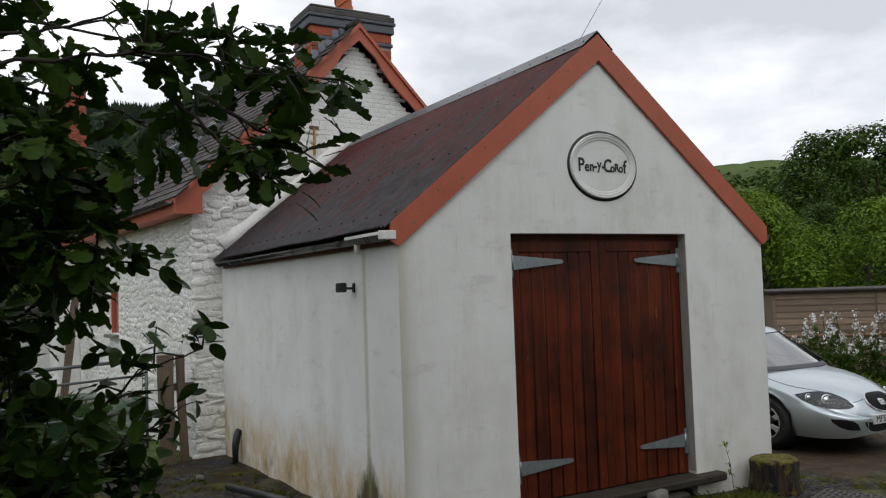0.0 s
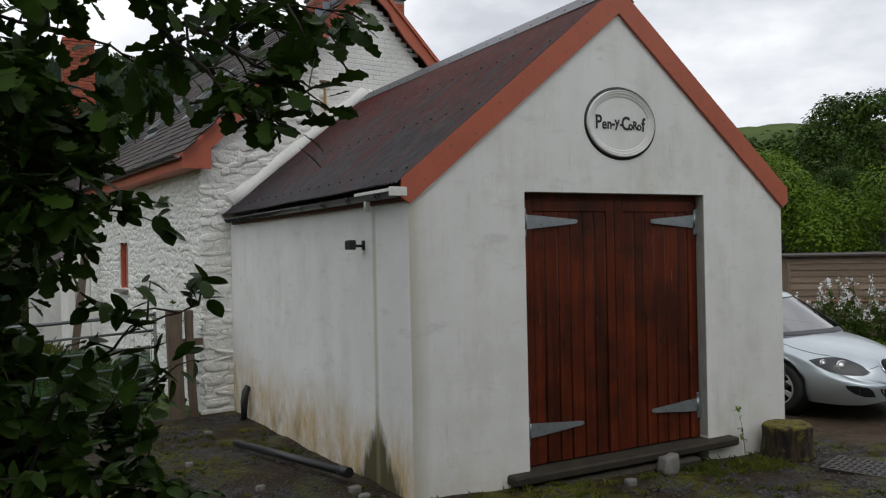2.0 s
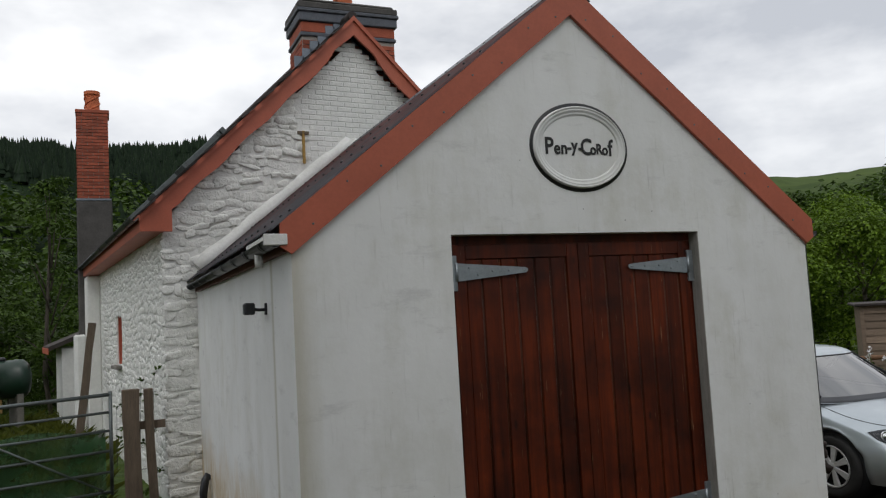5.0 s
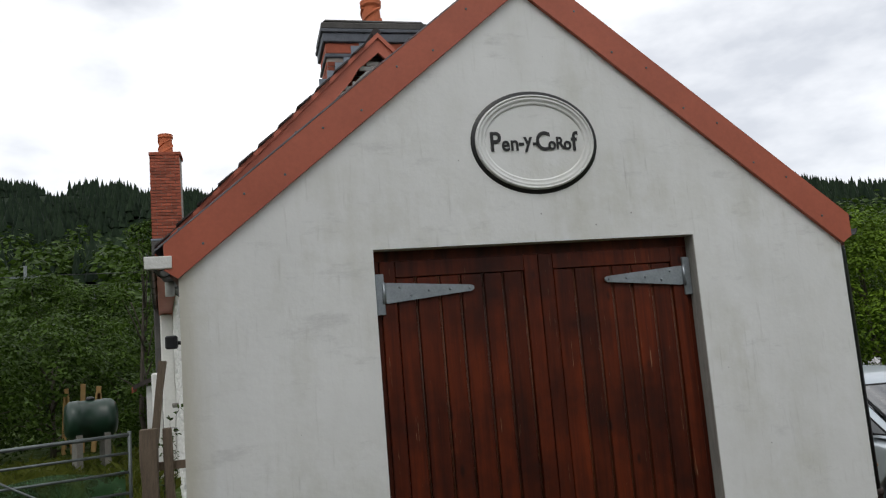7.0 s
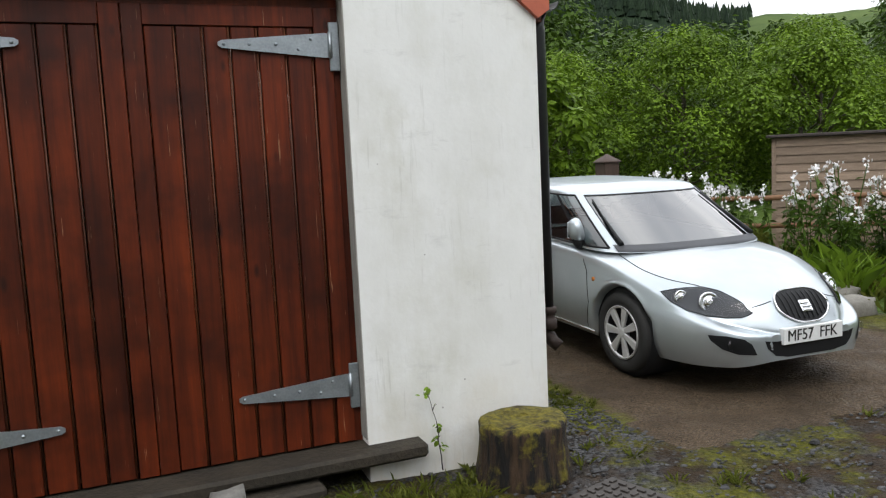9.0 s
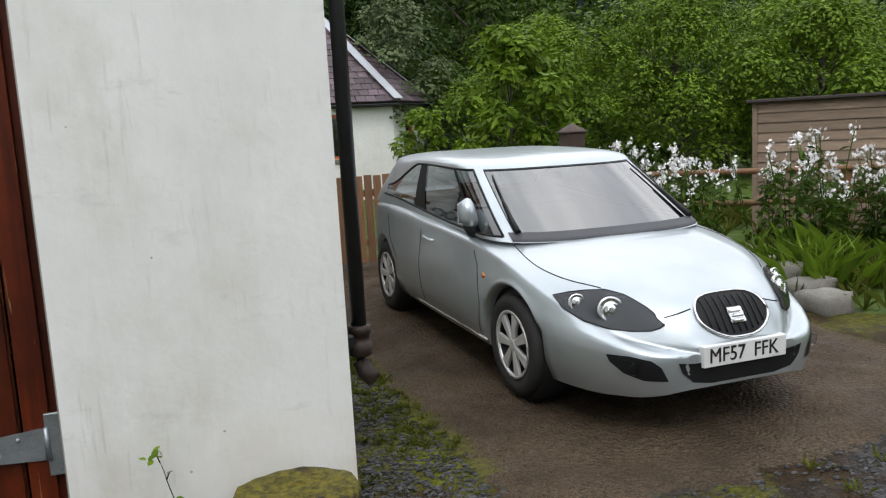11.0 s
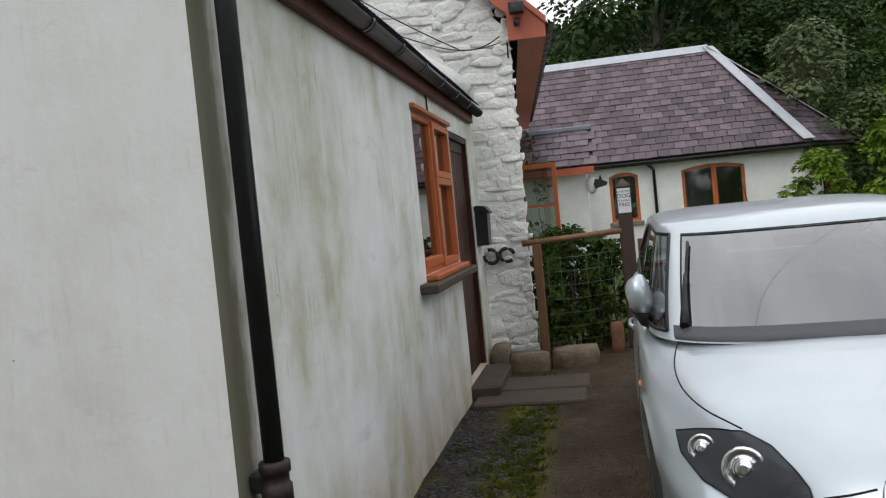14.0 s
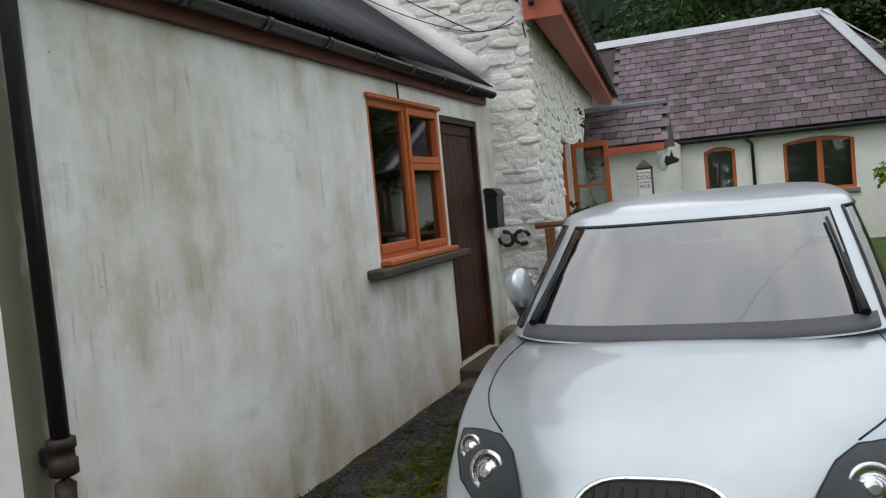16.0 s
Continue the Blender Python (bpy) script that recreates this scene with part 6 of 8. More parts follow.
rw = thing("window_3", "orange casement window standing open", "window", COT, kind="structure")
framed(rw, 2.3, 3.4, 1.05, 2.35, 0.06, CW - 0.16, CW - 0.06, M_ORANGE, "window_frame")
sash = bmesh.new()
for y0, y1, z0, z1 in ((-0.56, -0.50, 1.08, 2.33), (-0.06, 0.0, 1.08, 2.33), (-0.50, -0.06, 1.08, 1.15), (-0.50, -0.06, 2.26, 2.33), (-0.50, -0.06, 1.68, 1.72)):
    bm_box(0, 0.045, y0, y1, z0, z1, bm=sash)
part("open_sash", bmesh_at(sash, pose(CW + 0.02, 3.38, 0, 0, 0, 75)), M_ORANGE, rw)
glass_box(0.018, 0.024, -0.50, -0.06, 1.15, 2.26, pose(CW + 0.02, 3.38, 0, 0, 0, 75), parent=rw)
solid("cottage_room_back", bm_box(4.3, 4.34, 8.0, 11.0, 0.3, 3.0), M_WHITE, "plain inside wall of the cottage", "wall", "structure")

roof_light(0.80, 1.42, 2.45, 3.15)
roof_light(0.70, 1.28, 4.75, 5.45)
roof_light(0.62, 1.18, 7.7, 8.4)
br = thing("tie_bracket", "rusty yellow iron tie bracket on the gable", "bracket", COT)
part("plate", bm_box(1.965, 2.005, -0.045, -0.02, 4.47, 4.95, 0.004), plain("rust_yellow_iron", (0.42, 0.26, 0.07), 0.8, vary=0.4, scale=14), br)
part("arm", bm_box(1.90, 2.07, -0.045, -0.02, 4.90, 4.945, 0.004), M_OLDWOOD, br)
lamp_b = thing("security_lamp", "black security lamp on the terracotta box end", "lamp", COT)
part("head", bm_box(2 * CMID - 0.07, 2 * CMID + 0.09, -0.30, -0.20, 3.72, 3.84, 0.012), M_BLACK, lamp_b)
part("lens", bm_box(2 * CMID - 0.055, 2 * CMID + 0.075, -0.305, -0.301, 3.735, 3.825), M_LENS, lamp_b)
part("sensor", bm_lathe([(0.03, 0), (0.034, 0.05), (0.02, 0.08)], 10, m=pose(2 * CMID + 0.0, -0.21, 3.60)), M_BLACK, lamp_b)


def cable(name, label, points, r=0.006, sag=0.0, mat=None):
    pts = []
    for a, b in zip(points, points[1:]):
        a, b = Vector(a), Vector(b)
        for k in range(8):
            f = k / 8
            pts.append(a.lerp(b, f) + Vector((0, 0, -sag * 4 * f * (1 - f))))
    pts.append(Vector(points[-1]))
    return solid(name, bm_tube(pts, r, 5), mat or M_BLACK, label, "cable")


cable("wall_cable", "black cable sagging across the stone gable", [(2.9, 5.9, 4.55), (4.55, 6.16, 3.42), (4.98, 6.22, 3.52)], 0.007, 0.05)
cable("wall_cable", "black cable sagging across the stone gable", [(3.1, 5.9, 4.15), (4.3, 6.1, 3.48), (4.98, 6.2, 3.45)], 0.006, 0.06)
cable("wall_cable", "black cable running down the cottage wall", [(5.05, 6.25, 3.45), (4.99, 6.9, 3.05), (4.93, 7.5, 3.15), (4.89, 7.75, 2.9), (4.86, 8.0, 2.35)], 0.008, 0.06)
cable("overhead_wire", "thin overhead wire from the garage ridge", [(GW / 2, 0.25, 4.77), (18.8, 14.4, 17.1)], 0.0035, 0.0)
cable("window_cable", "short black cable above the window", [(GW + 0.008, 3.85, 2.50), (GW + 0.008, 3.84, 2.68)], 0.008)


# ---- annex windows ----
def arched_window(name, x0, x1, z0, z1, m, label, mullion):
    w = thing(name, label, "window", m, kind="structure")
    rise, n = 0.10, 8
    top = lambda x: z1 - rise + rise * (1 - ((x - (x0 + x1) / 2) / ((x1 - x0) / 2)) ** 2)
    t = 0.075
    part("jamb", bm_box(x0, x0 + t, 0.06, 0.14, z0, z1 - rise), M_ORANGE, w)
    part("jamb", bm_box(x1 - t, x1, 0.06, 0.14, z0, z1 - rise), M_ORANGE, w)
    part("bottom_rail", bm_box(x0 + t, x1 - t, 0.06, 0.14, z0, z0 + t), M_ORANGE, w)
    arc = [(x0 + (x1 - x0) * k / n, top(x0 + (x1 - x0) * k / n)) for k in range(n + 1)]
    part("arched_head", bm_poly(arc + [(x1, z1 - rise - 0.02), (x1 - t, z1 - rise - 0.02)] + [(x, z - 0.08) for x, z in arc[-2:0:-1]] + [(x0 + t, z1 - rise - 0.02), (x0, z1 - rise - 0.02)], 0.08, pose(0, 0.06, 0)), M_ORANGE, w)
    part("arch_wall", bm_poly([(x0, z1 + 0.001)] + [(x, z + 0.001) for x, z in arc] + [(x1, z1 + 0.001)], 0.295, pose(0, 0.002, 0)), M_WHITE, w)
    if mullion:
        xm = x0 + (x1 - x0) * mullion
        part("mullion", bm_box(xm - 0.06, xm + 0.06, 0.055, 0.14, z0 + t, z1 - 0.08), M_ORANGE, w)
    glass_box(x0 + 0.03, x1 - 0.03, 0.10, 0.105, z0 + 0.03, z1 - rise, parent=w)
    part("window_sill", bm_box(x0 - 0.06, x1 + 0.06, -0.07, 0.06, z0 - 0.10, z0 - 0.002, 0.01), M_CONCRETE, w)
    return w


arched_window("window_4", AW1[0], AW1[1], AW1[2], AW1[3], pose(0, AY, 0), "small arched annex window in orange wood", 0)
arched_window("window_5", AW2[0], AW2[1], AW2[2], AW2[3], pose(0, AY, 0), "wide arched annex window in orange wood", 0.52)
arched_window("window_6", 0.75, 1.3, 1.05, 2.42, CANT, "slim arched annex window in orange wood", 0)
adp = thing("downpipe_annex", "black downpipe on the white annex wall", "drainpipe")
part("pipe", bm_tube([(7.15, AY - 0.30, 2.50), (7.22, AY - 0.22, 2.42), (7.30, AY - 0.07, 2.34), (7.30, AY - 0.06, 0.0)], 0.04, 8), M_BLACK, adp)
wl_ = thing("porch_lamp", "white round lamp on the porch corner", "lamp")
part("globe", bm_lathe([(0.03, 0), (0.09, 0.05), (0.10, 0.2), (0.06, 0.28)], 12, m=pose(5.80, 12.40, 1.85)), M_PLATE, wl_)
part("bracket", bm_box(5.70, 5.80, 12.38, 12.42, 1.98, 2.02), M_STEEL, wl_)
hook = thing("dog_head_hook", "black cast dog head bracket on the porch", "ornament", pose(5.86, 12.30, 1.92))
part("head", bm_poly([(0, 0), (0.06, 0.02), (0.20, 0.05), (0.22, 0.10), (0.13, 0.15), (0.10, 0.26), (0.06, 0.16), (0.0, 0.18), (-0.03, 0.08)], 0.08), M_BLACK, hook)

# ---- yard side by the cottage corner: steps, fence, sign post, gate ----
step_rng = random.Random(4)


M_OLDBRICK = plain("faded_brick", (0.22, 0.095, 0.06), 0.9, vary=0.4, scale=9, grain=50, bump=0.5)
M_BROWNSTONE = plain("brown_rough_stone", (0.20, 0.155, 0.105), 0.85, vary=0.5, scale=7, grain=35, bump=0.6, dist=0.015)


def rough_stone(name, x0, x1, y0, y1, z0, z1, label, category, group, mat=None, amt=0.02, seg=2):
    bm = bm_box(x0, x1, y0, y1, z0, z1)
    bmesh.ops.subdivide_edges(bm, edges=bm.edges[:], cuts=seg, use_grid_fill=True)
    c = Vector(((x0 + x1) / 2, (y0 + y1) / 2, (z0 + z1) / 2))
    sx, sy, sz = (x1 - x0) / 2, (y1 - y0) / 2, (z1 - z0) / 2
    for v in bm.verts:
        d = v.co - c
        k = abs(d.x / sx) ** 4 + abs(d.y / sy) ** 4 + abs(d.z / sz) ** 4
        v.co = c + d * (1 / max(1.0, k) ** 0.10) + Vector((noise.noise(v.co * 5), noise.noise(v.co * 5 + Vector((9, 0, 0))), noise.noise(v.co * 5 + Vector((0, 9, 0))))) * amt
    for f in bm.faces:
        f.smooth = True
    return solid(name, bm, mat or M_BROWNSTONE, label, category, group=group)


solid("slab_path", bm_box(4.60, 5.62, 4.86, 5.40, -0.08, 0.035, 0.015), M_SLAB, "brown concrete path slab", "pavement", "structure")
solid("slab_path_2", bm_box(4.62, 5.60, 4.36, 4.84, -0.08, 0.025, 0.015), M_SLAB, "brown concrete path slab", "pavement", "structure")
rough_stone("step_stone", 4.80, 5.22, 5.85, 6.12, -0.08, 0.17, "rough grey stone block by the fence", "stone", "step stones")
rough_stone("step_stone", 5.24, 5.72, 5.9, 6.2, -0.08, 0.19, "long rough stone block by the fence", "stone", "step stones")
rough_stone("step_stone", 4.61, 4.80, 5.92, 6.2, -0.08, 0.26, "rough grey stone block by the wall", "stone", "step stones")
rough_stone("step_stone", 4.62, 4.82, 5.55, 5.80, -0.08, 0.10, "low rough stone by the door", "stone", "step stones")

fence = thing("wire_fence", "timber framed wire fence panel", "fence")
part("post", bm_box(5.12, 5.21, 6.16, 6.25, 0.0, 1.28, 0.008), M_FENCE, fence)
part("rail", bm_tube([(5.02, 6.17, 1.30), (6.06, 6.62, 1.33)], 0.035, 6), M_FENCE, fence)
for k in range(7):
    z = 0.22 + 0.15 * k
    part("wire", bm_tube([(5.17, 6.20, z), (5.6, 6.40, z - 0.015), (6.08, 6.64, z)], 0.0024, 4), M_DARKSTEEL, fence)
for k in range(6):
    f = 0.1 + 0.15 * k
    part("wire", bm_tube([(5.17 + 0.9 * f, 6.20 + 0.44 * f, 0.2), (5.17 + 0.9 * f, 6.20 + 0.44 * f, 1.14)], 0.0018, 4), M_DARKSTEEL, fence)

sp = thing("sign_post", "dark timber gate post carrying a dog notice", "post", pose(6.13, 6.70, 0))
part("post", bm_box(-0.075, 0.075, -0.075, 0.075, 0.0, 1.80, 0.008), M_POST, sp)
part("pyramid_cap", bm_lathe([(0.115, 1.80), (0.115, 1.815), (0.005, 1.90)], 4, m=pose(0, 0, 0, 0, 0, 45)), M_POST, sp)
notice = part("notice", bm_box(-0.07, 0.07, -0.082, -0.0765, 1.52, 1.79, 0.001), M_PLATE, sp, "white dog warning notice")
for txt, sz, z in (("CAUTION", 0.030, 1.755), ("DOG", 0.062, 1.705), ("RUNNING", 0.027, 1.655), ("FREE", 0.056, 1.610)):
    lettering("notice_text", txt, sz, pose(0, -0.0835, z, 90), M_INK, notice, 0.0006)

gate = thing("picket_gate", "brown picket gate beside the sign post", "gate", pose(6.24, 6.76, 0))
for k in range(11):
    part("picket", bm_box(0.0 + 0.125 * k, 0.10 + 0.125 * k, -0.012, 0.012, 0.08, 1.22 + 0.01 * (k % 2), 0.004), M_FENCE, gate)
for z in (0.3, 0.95):
    part("rail", bm_box(0.0, 1.36, 0.0125, 0.05, z, z + 0.09), M_FENCE, gate)
part("end_post", bm_box(1.38, 1.50, -0.05, 0.07, 0, 1.35, 0.006), M_POST, gate)
brick_m = rough_stone("loose_brick", 5.86, 6.0, 6.42, 6.52, -0.02, 0.36, "faded red brick standing by the post", "brick", "", M_OLDBRICK, 0.006)

# ---- garden side: fence, post, shed ----
gf = thing("garden_fence", "brown post and rail garden fence", "fence")
for x, y in ((9.0, 7.4), (11.0, 5.8), (12.58, 4.6), (14.2, 3.4), (15.8, 2.2)):
    part("post", bm_box(x - 0.06, x + 0.06, y - 0.05, y + 0.05, -0.05, 1.02, 0.008), M_FENCE, gf)
for z in (0.98, 0.55):
    part("rail", bm_tube([(9.0, 7.4, z), (12.58, 4.55, z), (15.8, 2.15, z)], 0.045, 6), M_FENCE, gf)
gp = thing("garden_post", "stout dark gate post with a pointed cap", "post", pose(10.70, 8.40, 0))
part("post", bm_box(-0.16, 0.16, -0.16, 0.16, -0.05, 1.60, 0.012), M_POST, gp)
part("pyramid_cap", bm_lathe([(0.27, 1.60), (0.25, 1.63), (0.005, 1.76)], 4, m=pose(0, 0, 0, 0, 0, 45)), M_POST, gp)
shed = thing("shed", "weathered grey-brown boarded garden shed", "shed", pose(12.35, 6.0, 0, 0, 0, -47))
for k in range(13):
    z = 0.05 + 0.142 * k
    for x0, x1 in ((0.0, 2.05), (2.055, 4.6)):
        part("board", bm_poly([(-0.018, z), (0.0, z + 0.139), (0.02, z + 0.139), (0.02, z)], x1 - x0, Matrix(((0, 1, 0, x0), (1, 0, 0, 0), (0, 0, 1, 0), (0, 0, 0, 1)))), M_SHED, shed)
part("end_wall", bm_box(0.0, 0.03, 0.022, 2.8, 0.0, 1.88), M_SHED, shed)
part("back_wall", bm_box(0.0, 4.6, 2.8, 2.83, 0.0, 1.88), M_SHED, shed)
part("corner_post", bm_box(-0.04, 0.03, -0.03, 0.05, -0.03, 1.89, 0.005), M_SHED, shed)
part("roof", bm_box(-0.12, 4.75, -0.12, 2.95, 1.90, 1.95, 0.01), M_OLDSLATE, shed, "dark felt shed roof")
part("nail_strip", bm_box(2.03, 2.075, -0.026, -0.019, 0.1, 1.85), M_OLDWOOD, shed)

# ---- left yard: field gate, posts, loose pipe, tank ----
fg = thing("field_gate", "galvanised field gate with green mesh behind", "gate")
GA, GB = Vector((-1.10, 5.83, 0)), Vector((-4.35, 5.60, 0))
for z in (1.42, 1.20, 0.97, 0.72, 0.46, 0.22):
    part("bar", bm_tube([GA + Vector((0, 0, z)), GB + Vector((0, 0, z - 0.11))], 0.024 if z > 1.4 else 0.017, 8), M_DARKSTEEL, fg)
for p, dz in ((GA, 0), (GB, -0.11), (GA.lerp(GB, 0.5), -0.055)):
    part("upright", bm_tube([p + Vector((0, 0, 0.18 + dz)), p + Vector((0, 0, 1.46 + dz))], 0.022, 8), M_DARKSTEEL, fg)
part("brace", bm_tube([GA + Vector((-0.1, -0.02, 0.24)), GA.lerp(GB, 0.5) + Vector((0, -0.02, 1.12))], 0.014, 6), M_DARKSTEEL, fg)
part("brace", bm_tube([GB + Vector((0.1, -0.02, 0.14)), GA.lerp(GB, 0.5) + Vector((0, -0.02, 1.12))], 0.014, 6), M_DARKSTEEL, fg)
M_NET = plain("green_netting", (0.03, 0.12, 0.04), 0.6, vary=0.6, scale=3, grain=90, bump=0.3)
net_nt = M_NET.node_tree
net_mix, net_hole = net_nt.nodes.new("ShaderNodeMixShader"), net_nt.nodes.new("ShaderNodeBsdfTransparent")
net_nt.links.new(ramp_of(net_nt, noise_of(net_nt, coords(net_nt), 2.2, 4), 0.35, 0.65, (0.10,) * 3, (0.50,) * 3), net_mix.inputs[0])
net_nt.links.new(net_nt.nodes["Principled BSDF"].outputs[0], net_mix.inputs[1])
net_nt.links.new(net_hole.outputs[0], net_mix.inputs[2])
net_nt.links.new(net_mix.outputs[0], net_nt.nodes["Material Output"].inputs["Surface"])
net = bmesh.new()
nv = [[net.verts.new(GA.lerp(GB, 0.02 + 0.96 * i / 20) + Vector((0, 0.04 + 0.02 * math.sin(i * 1.3 + j), 0.12 + (1.0 - 0.12 - 0.03 * math.sin(i * 0.9)) * j / 4))) for i in range(21)] for j in range(5)]
for j in range(4):
    for i in range(20):
        net.faces.new((nv[j][i], nv[j][i + 1], nv[j + 1][i + 1], nv[j + 1][i])).smooth = True
bmesh.ops.solidify(net, geom=net.faces[:], thickness=0.004)
part("mesh_sheet", net, M_NET, fg, "green mesh sheet")


def timber(name, x, y, z0, z1, w, lean, label, group, d=None):
    bm = bm_box(-w / 2, w / 2, -(d or w) / 2, (d or w) / 2, 0, z1 - z0, 0.008)
    bmesh.ops.subdivide_edges(bm, edges=[e for e in bm.edges if abs(e.verts[0].co.z - e.verts[1].co.z) > 0.3], cuts=4)
    for v in bm.verts:
        v.co += Vector((noise.noise(v.co * 3 + Vector((x, y, 0))), noise.noise(v.co * 3 + Vector((y, x, 5))), 0)) * 0.018
    bmesh.ops.transform(bm, matrix=pose(x, y, z0, *lean), verts=bm.verts)
    return solid(name, bm, M_OLDWOOD, label, "post", group=group)


timber("gate_post", -0.84, 5.72, -0.2, 1.47, 0.20, (0, -1.0, 0), "thick weathered timber gate post", "gate posts", 0.16)
timber("gate_post", -0.60, 5.78, -0.2, 1.46, 0.11, (0, -2.0, 0), "thin weathered timber gate post", "gate posts", 0.09)
part("cross_piece", bm_box(-0.78, -0.45, 5.80, 5.84, 0.95, 1.05), M_OLDWOOD, fg)
timber("leaning_post", -1.72, 12.6, -0.4, 2.45, 0.15, (-4, 7, 0), "old timber prop leaning on the white wall", "")
pier = bm_box(-0.28, 0.0, 7.9, 8.75, -0.5, 3.45, 0.03, m=COT)
solid("wall_pier", pier, M_WHITE, "smooth white rendered pier", "wall", "structure")
solid("wall_pier_low", bm_box(-0.5, -0.29, 8.0, 8.7, -0.5, 2.2, 0.04, m=COT), M_WHITE, "low white rendered buttress", "wall", "structure")
lt = thing("lean_to", "low white lean-to with a slate roof", "outbuilding", COT @ pose(-0.65, 10.2, 0))
part("wall", bm_box(0, 2.5, 0, 2.5, -0.6, 1.9), M_WHITE, lt)
part("roof", bm_poly([(-0.3, 1.85), (2.6, 3.0), (2.6, 3.1), (-0.3, 1.95)], 2.8, pose(0, -0.15, 0)), M_OLDSLATE, lt)
part("fascia", bm_box(-0.32, -0.29, -0.16, 2.7, 1.78, 1.92), M_TERRA, lt)

stub = thing("pipe_stub", "short black pipe standing bent by the wall", "pipe")
part("pipe", bm_tube([(-0.10, 5.0, -0.08), (-0.09, 5.0, 0.22), (-0.06, 5.02, 0.36), (-0.02, 5.04, 0.41)], 0.05, 10), M_BLACK, stub)
lp = thing("loose_pipe", "black plastic drainpipe lying on the ground", "pipe")
part("pipe", bm_tube([(-0.70, 3.05, 0.13), (-0.22, 0.92, 0.225)], 0.040, 12), M_BLACK, lp)
part("socket", bm_tube([(-0.25, 1.05, 0.222), (-0.215, 0.90, 0.228)], 0.049, 12), M_BLACK, lp)

tank = thing("oil_tank", "dark green ribbed plastic oil tank", "tank", pose(-3.35, 16.0, 0.92, 0, 0, 20) @ Matrix.Diagonal((0.68, 0.74, 0.74, 1)))
part("shell", bm_lathe([(0.2, -0.85), (0.5, -0.80), (0.60, -0.68), (0.62, -0.4), (0.60, -0.38), (0.60, 0.38), (0.62, 0.4), (0.60, 0.68), (0.5, 0.80), (0.2, 0.85)], 24, m=pose(0, 0, 0.45, 0, 90)), plain("green_plastic", (0.012, 0.035, 0.022), 0.35, vary=0.3, scale=4), tank)
part("filler_cap", bm_lathe([(0.14, 0), (0.14, 0.08), (0.08, 0.12)], 12, m=pose(0, 0, 1.04)), M_BLACK, tank)
for x in (-0.45, 0.45):
    part("foot", bm_box(x - 0.1, x + 0.1, -0.45, 0.45, -1.4, 0.0), M_CONCRETE, tank)
M_PALE = plain("new_fence_wood", (0.36, 0.22, 0.08), 0.8, vary=0.25, stretch=(6, 6, 1), island=0.2)
for k, (x, y, h, w, ln) in enumerate(((-5.0, 21, 1.7, 0.12, 3), (-4.75, 21, 1.9, 0.1, -4), (-4.5, 21, 2.0, 0.13, 2), (-4.2, 21, 1.9, 0.14, 6), (-3.9, 21, 1.7, 0.12, -3), (-1.75, 19, 1.9, 0.11, 0), (-1.55, 19, 1.9, 0.11, 2), (-1.0, 17, 1.5, 0.1, 12), (-0.85, 17, 1.4, 0.1, 18))):
    solid("stake", bm_box(x - w / 2, x + w / 2, y - 0.05, y + 0.05, 0.1, 0.1 + h, 0.008, m=Matrix.Translation((x, y, 0)) @ pose(0, 0, 0, 0, ln) @ Matrix.Translation((-x, -y, 0))), M_PALE if k < 7 else M_OLDWOOD, "rough split timber stake stuck in the grass", "stake", group="garden stakes")
pole = thing("utility_pole", "grey wooden utility pole", "pole", pose(-6.25, 19.0, 0))
part("mast", bm_tube([(0, 0, -1), (0.0, 0, 4), (-0.03, 0, 7.6)], 0.1, 10, taper=[0.11, 0.10, 0.085]), M_GREYTIMBER, pole)
tp_ = thing("transformer_pole", "distant pole with transformer and wires", "pole", pose(-24, 95, 0))
part("mast", bm_tube([(0, 0, 0), (0, 0, 16)], 0.18, 8), M_DARKSTEEL, tp_)
part("transformer", bm_lathe([(0.45, 10.6), (0.5, 10.8), (0.5, 12.0), (0.4, 12.1)], 12, m=pose(-0.8, 0, 0)), M_STEEL, tp_)
part("cross_arm", bm_box(-1.6, 1.6, -0.08, 0.08, 14.6, 14.8), M_DARKSTEEL, tp_)
for z in (13.6, 14.85):
    part("wire", bm_tube([(-60, 20, z + 1), (0, 0, z), (50, 0, z - 1)], 0.03, 4), M_BLACK, tp_)

# ---- by the garage corner: stump, stone, cover ----
stump = thing("tree_stump", "mossy cut tree stump by the wall", "stump", pose(4.235, -0.30, 0.02))


def stump_mesh():
    bm = bmesh.new()
    n, rings = 30, []
    for z, r in ((-0.08, 0.30), (0.02, 0.285), (0.12, 0.268), (0.22, 0.258), (0.30, 0.265), (0.325, 0.25), (0.33, 0.17), (0.318, 0.08)):
        row = []
        for k in range(n):
            a = 2 * math.pi * k / n
            rr = r * (1 + 0.07 * noise.noise((math.cos(a) * 2.2, math.sin(a) * 2.2, z * 0.8)) + 0.055 * noise.noise((math.cos(a) * 9, math.sin(a) * 9, z)))
            row.append(bm.verts.new((rr * math.cos(a), rr * math.sin(a) * 0.9, z + 0.025 * noise.noise((math.cos(a) * r * 12, math.sin(a) * r * 12, 4)) * (z > 0.2))))
        rings.append(row)
    for a, b in zip(rings, rings[1:]):
        for k in range(n):
            bm.faces.new((a[k], a[(k + 1) % n], b[(k + 1) % n], b[k])).smooth = True
    bm.faces.new(rings[-1])
    bm.faces.new(rings[0][::-1])
    return bm


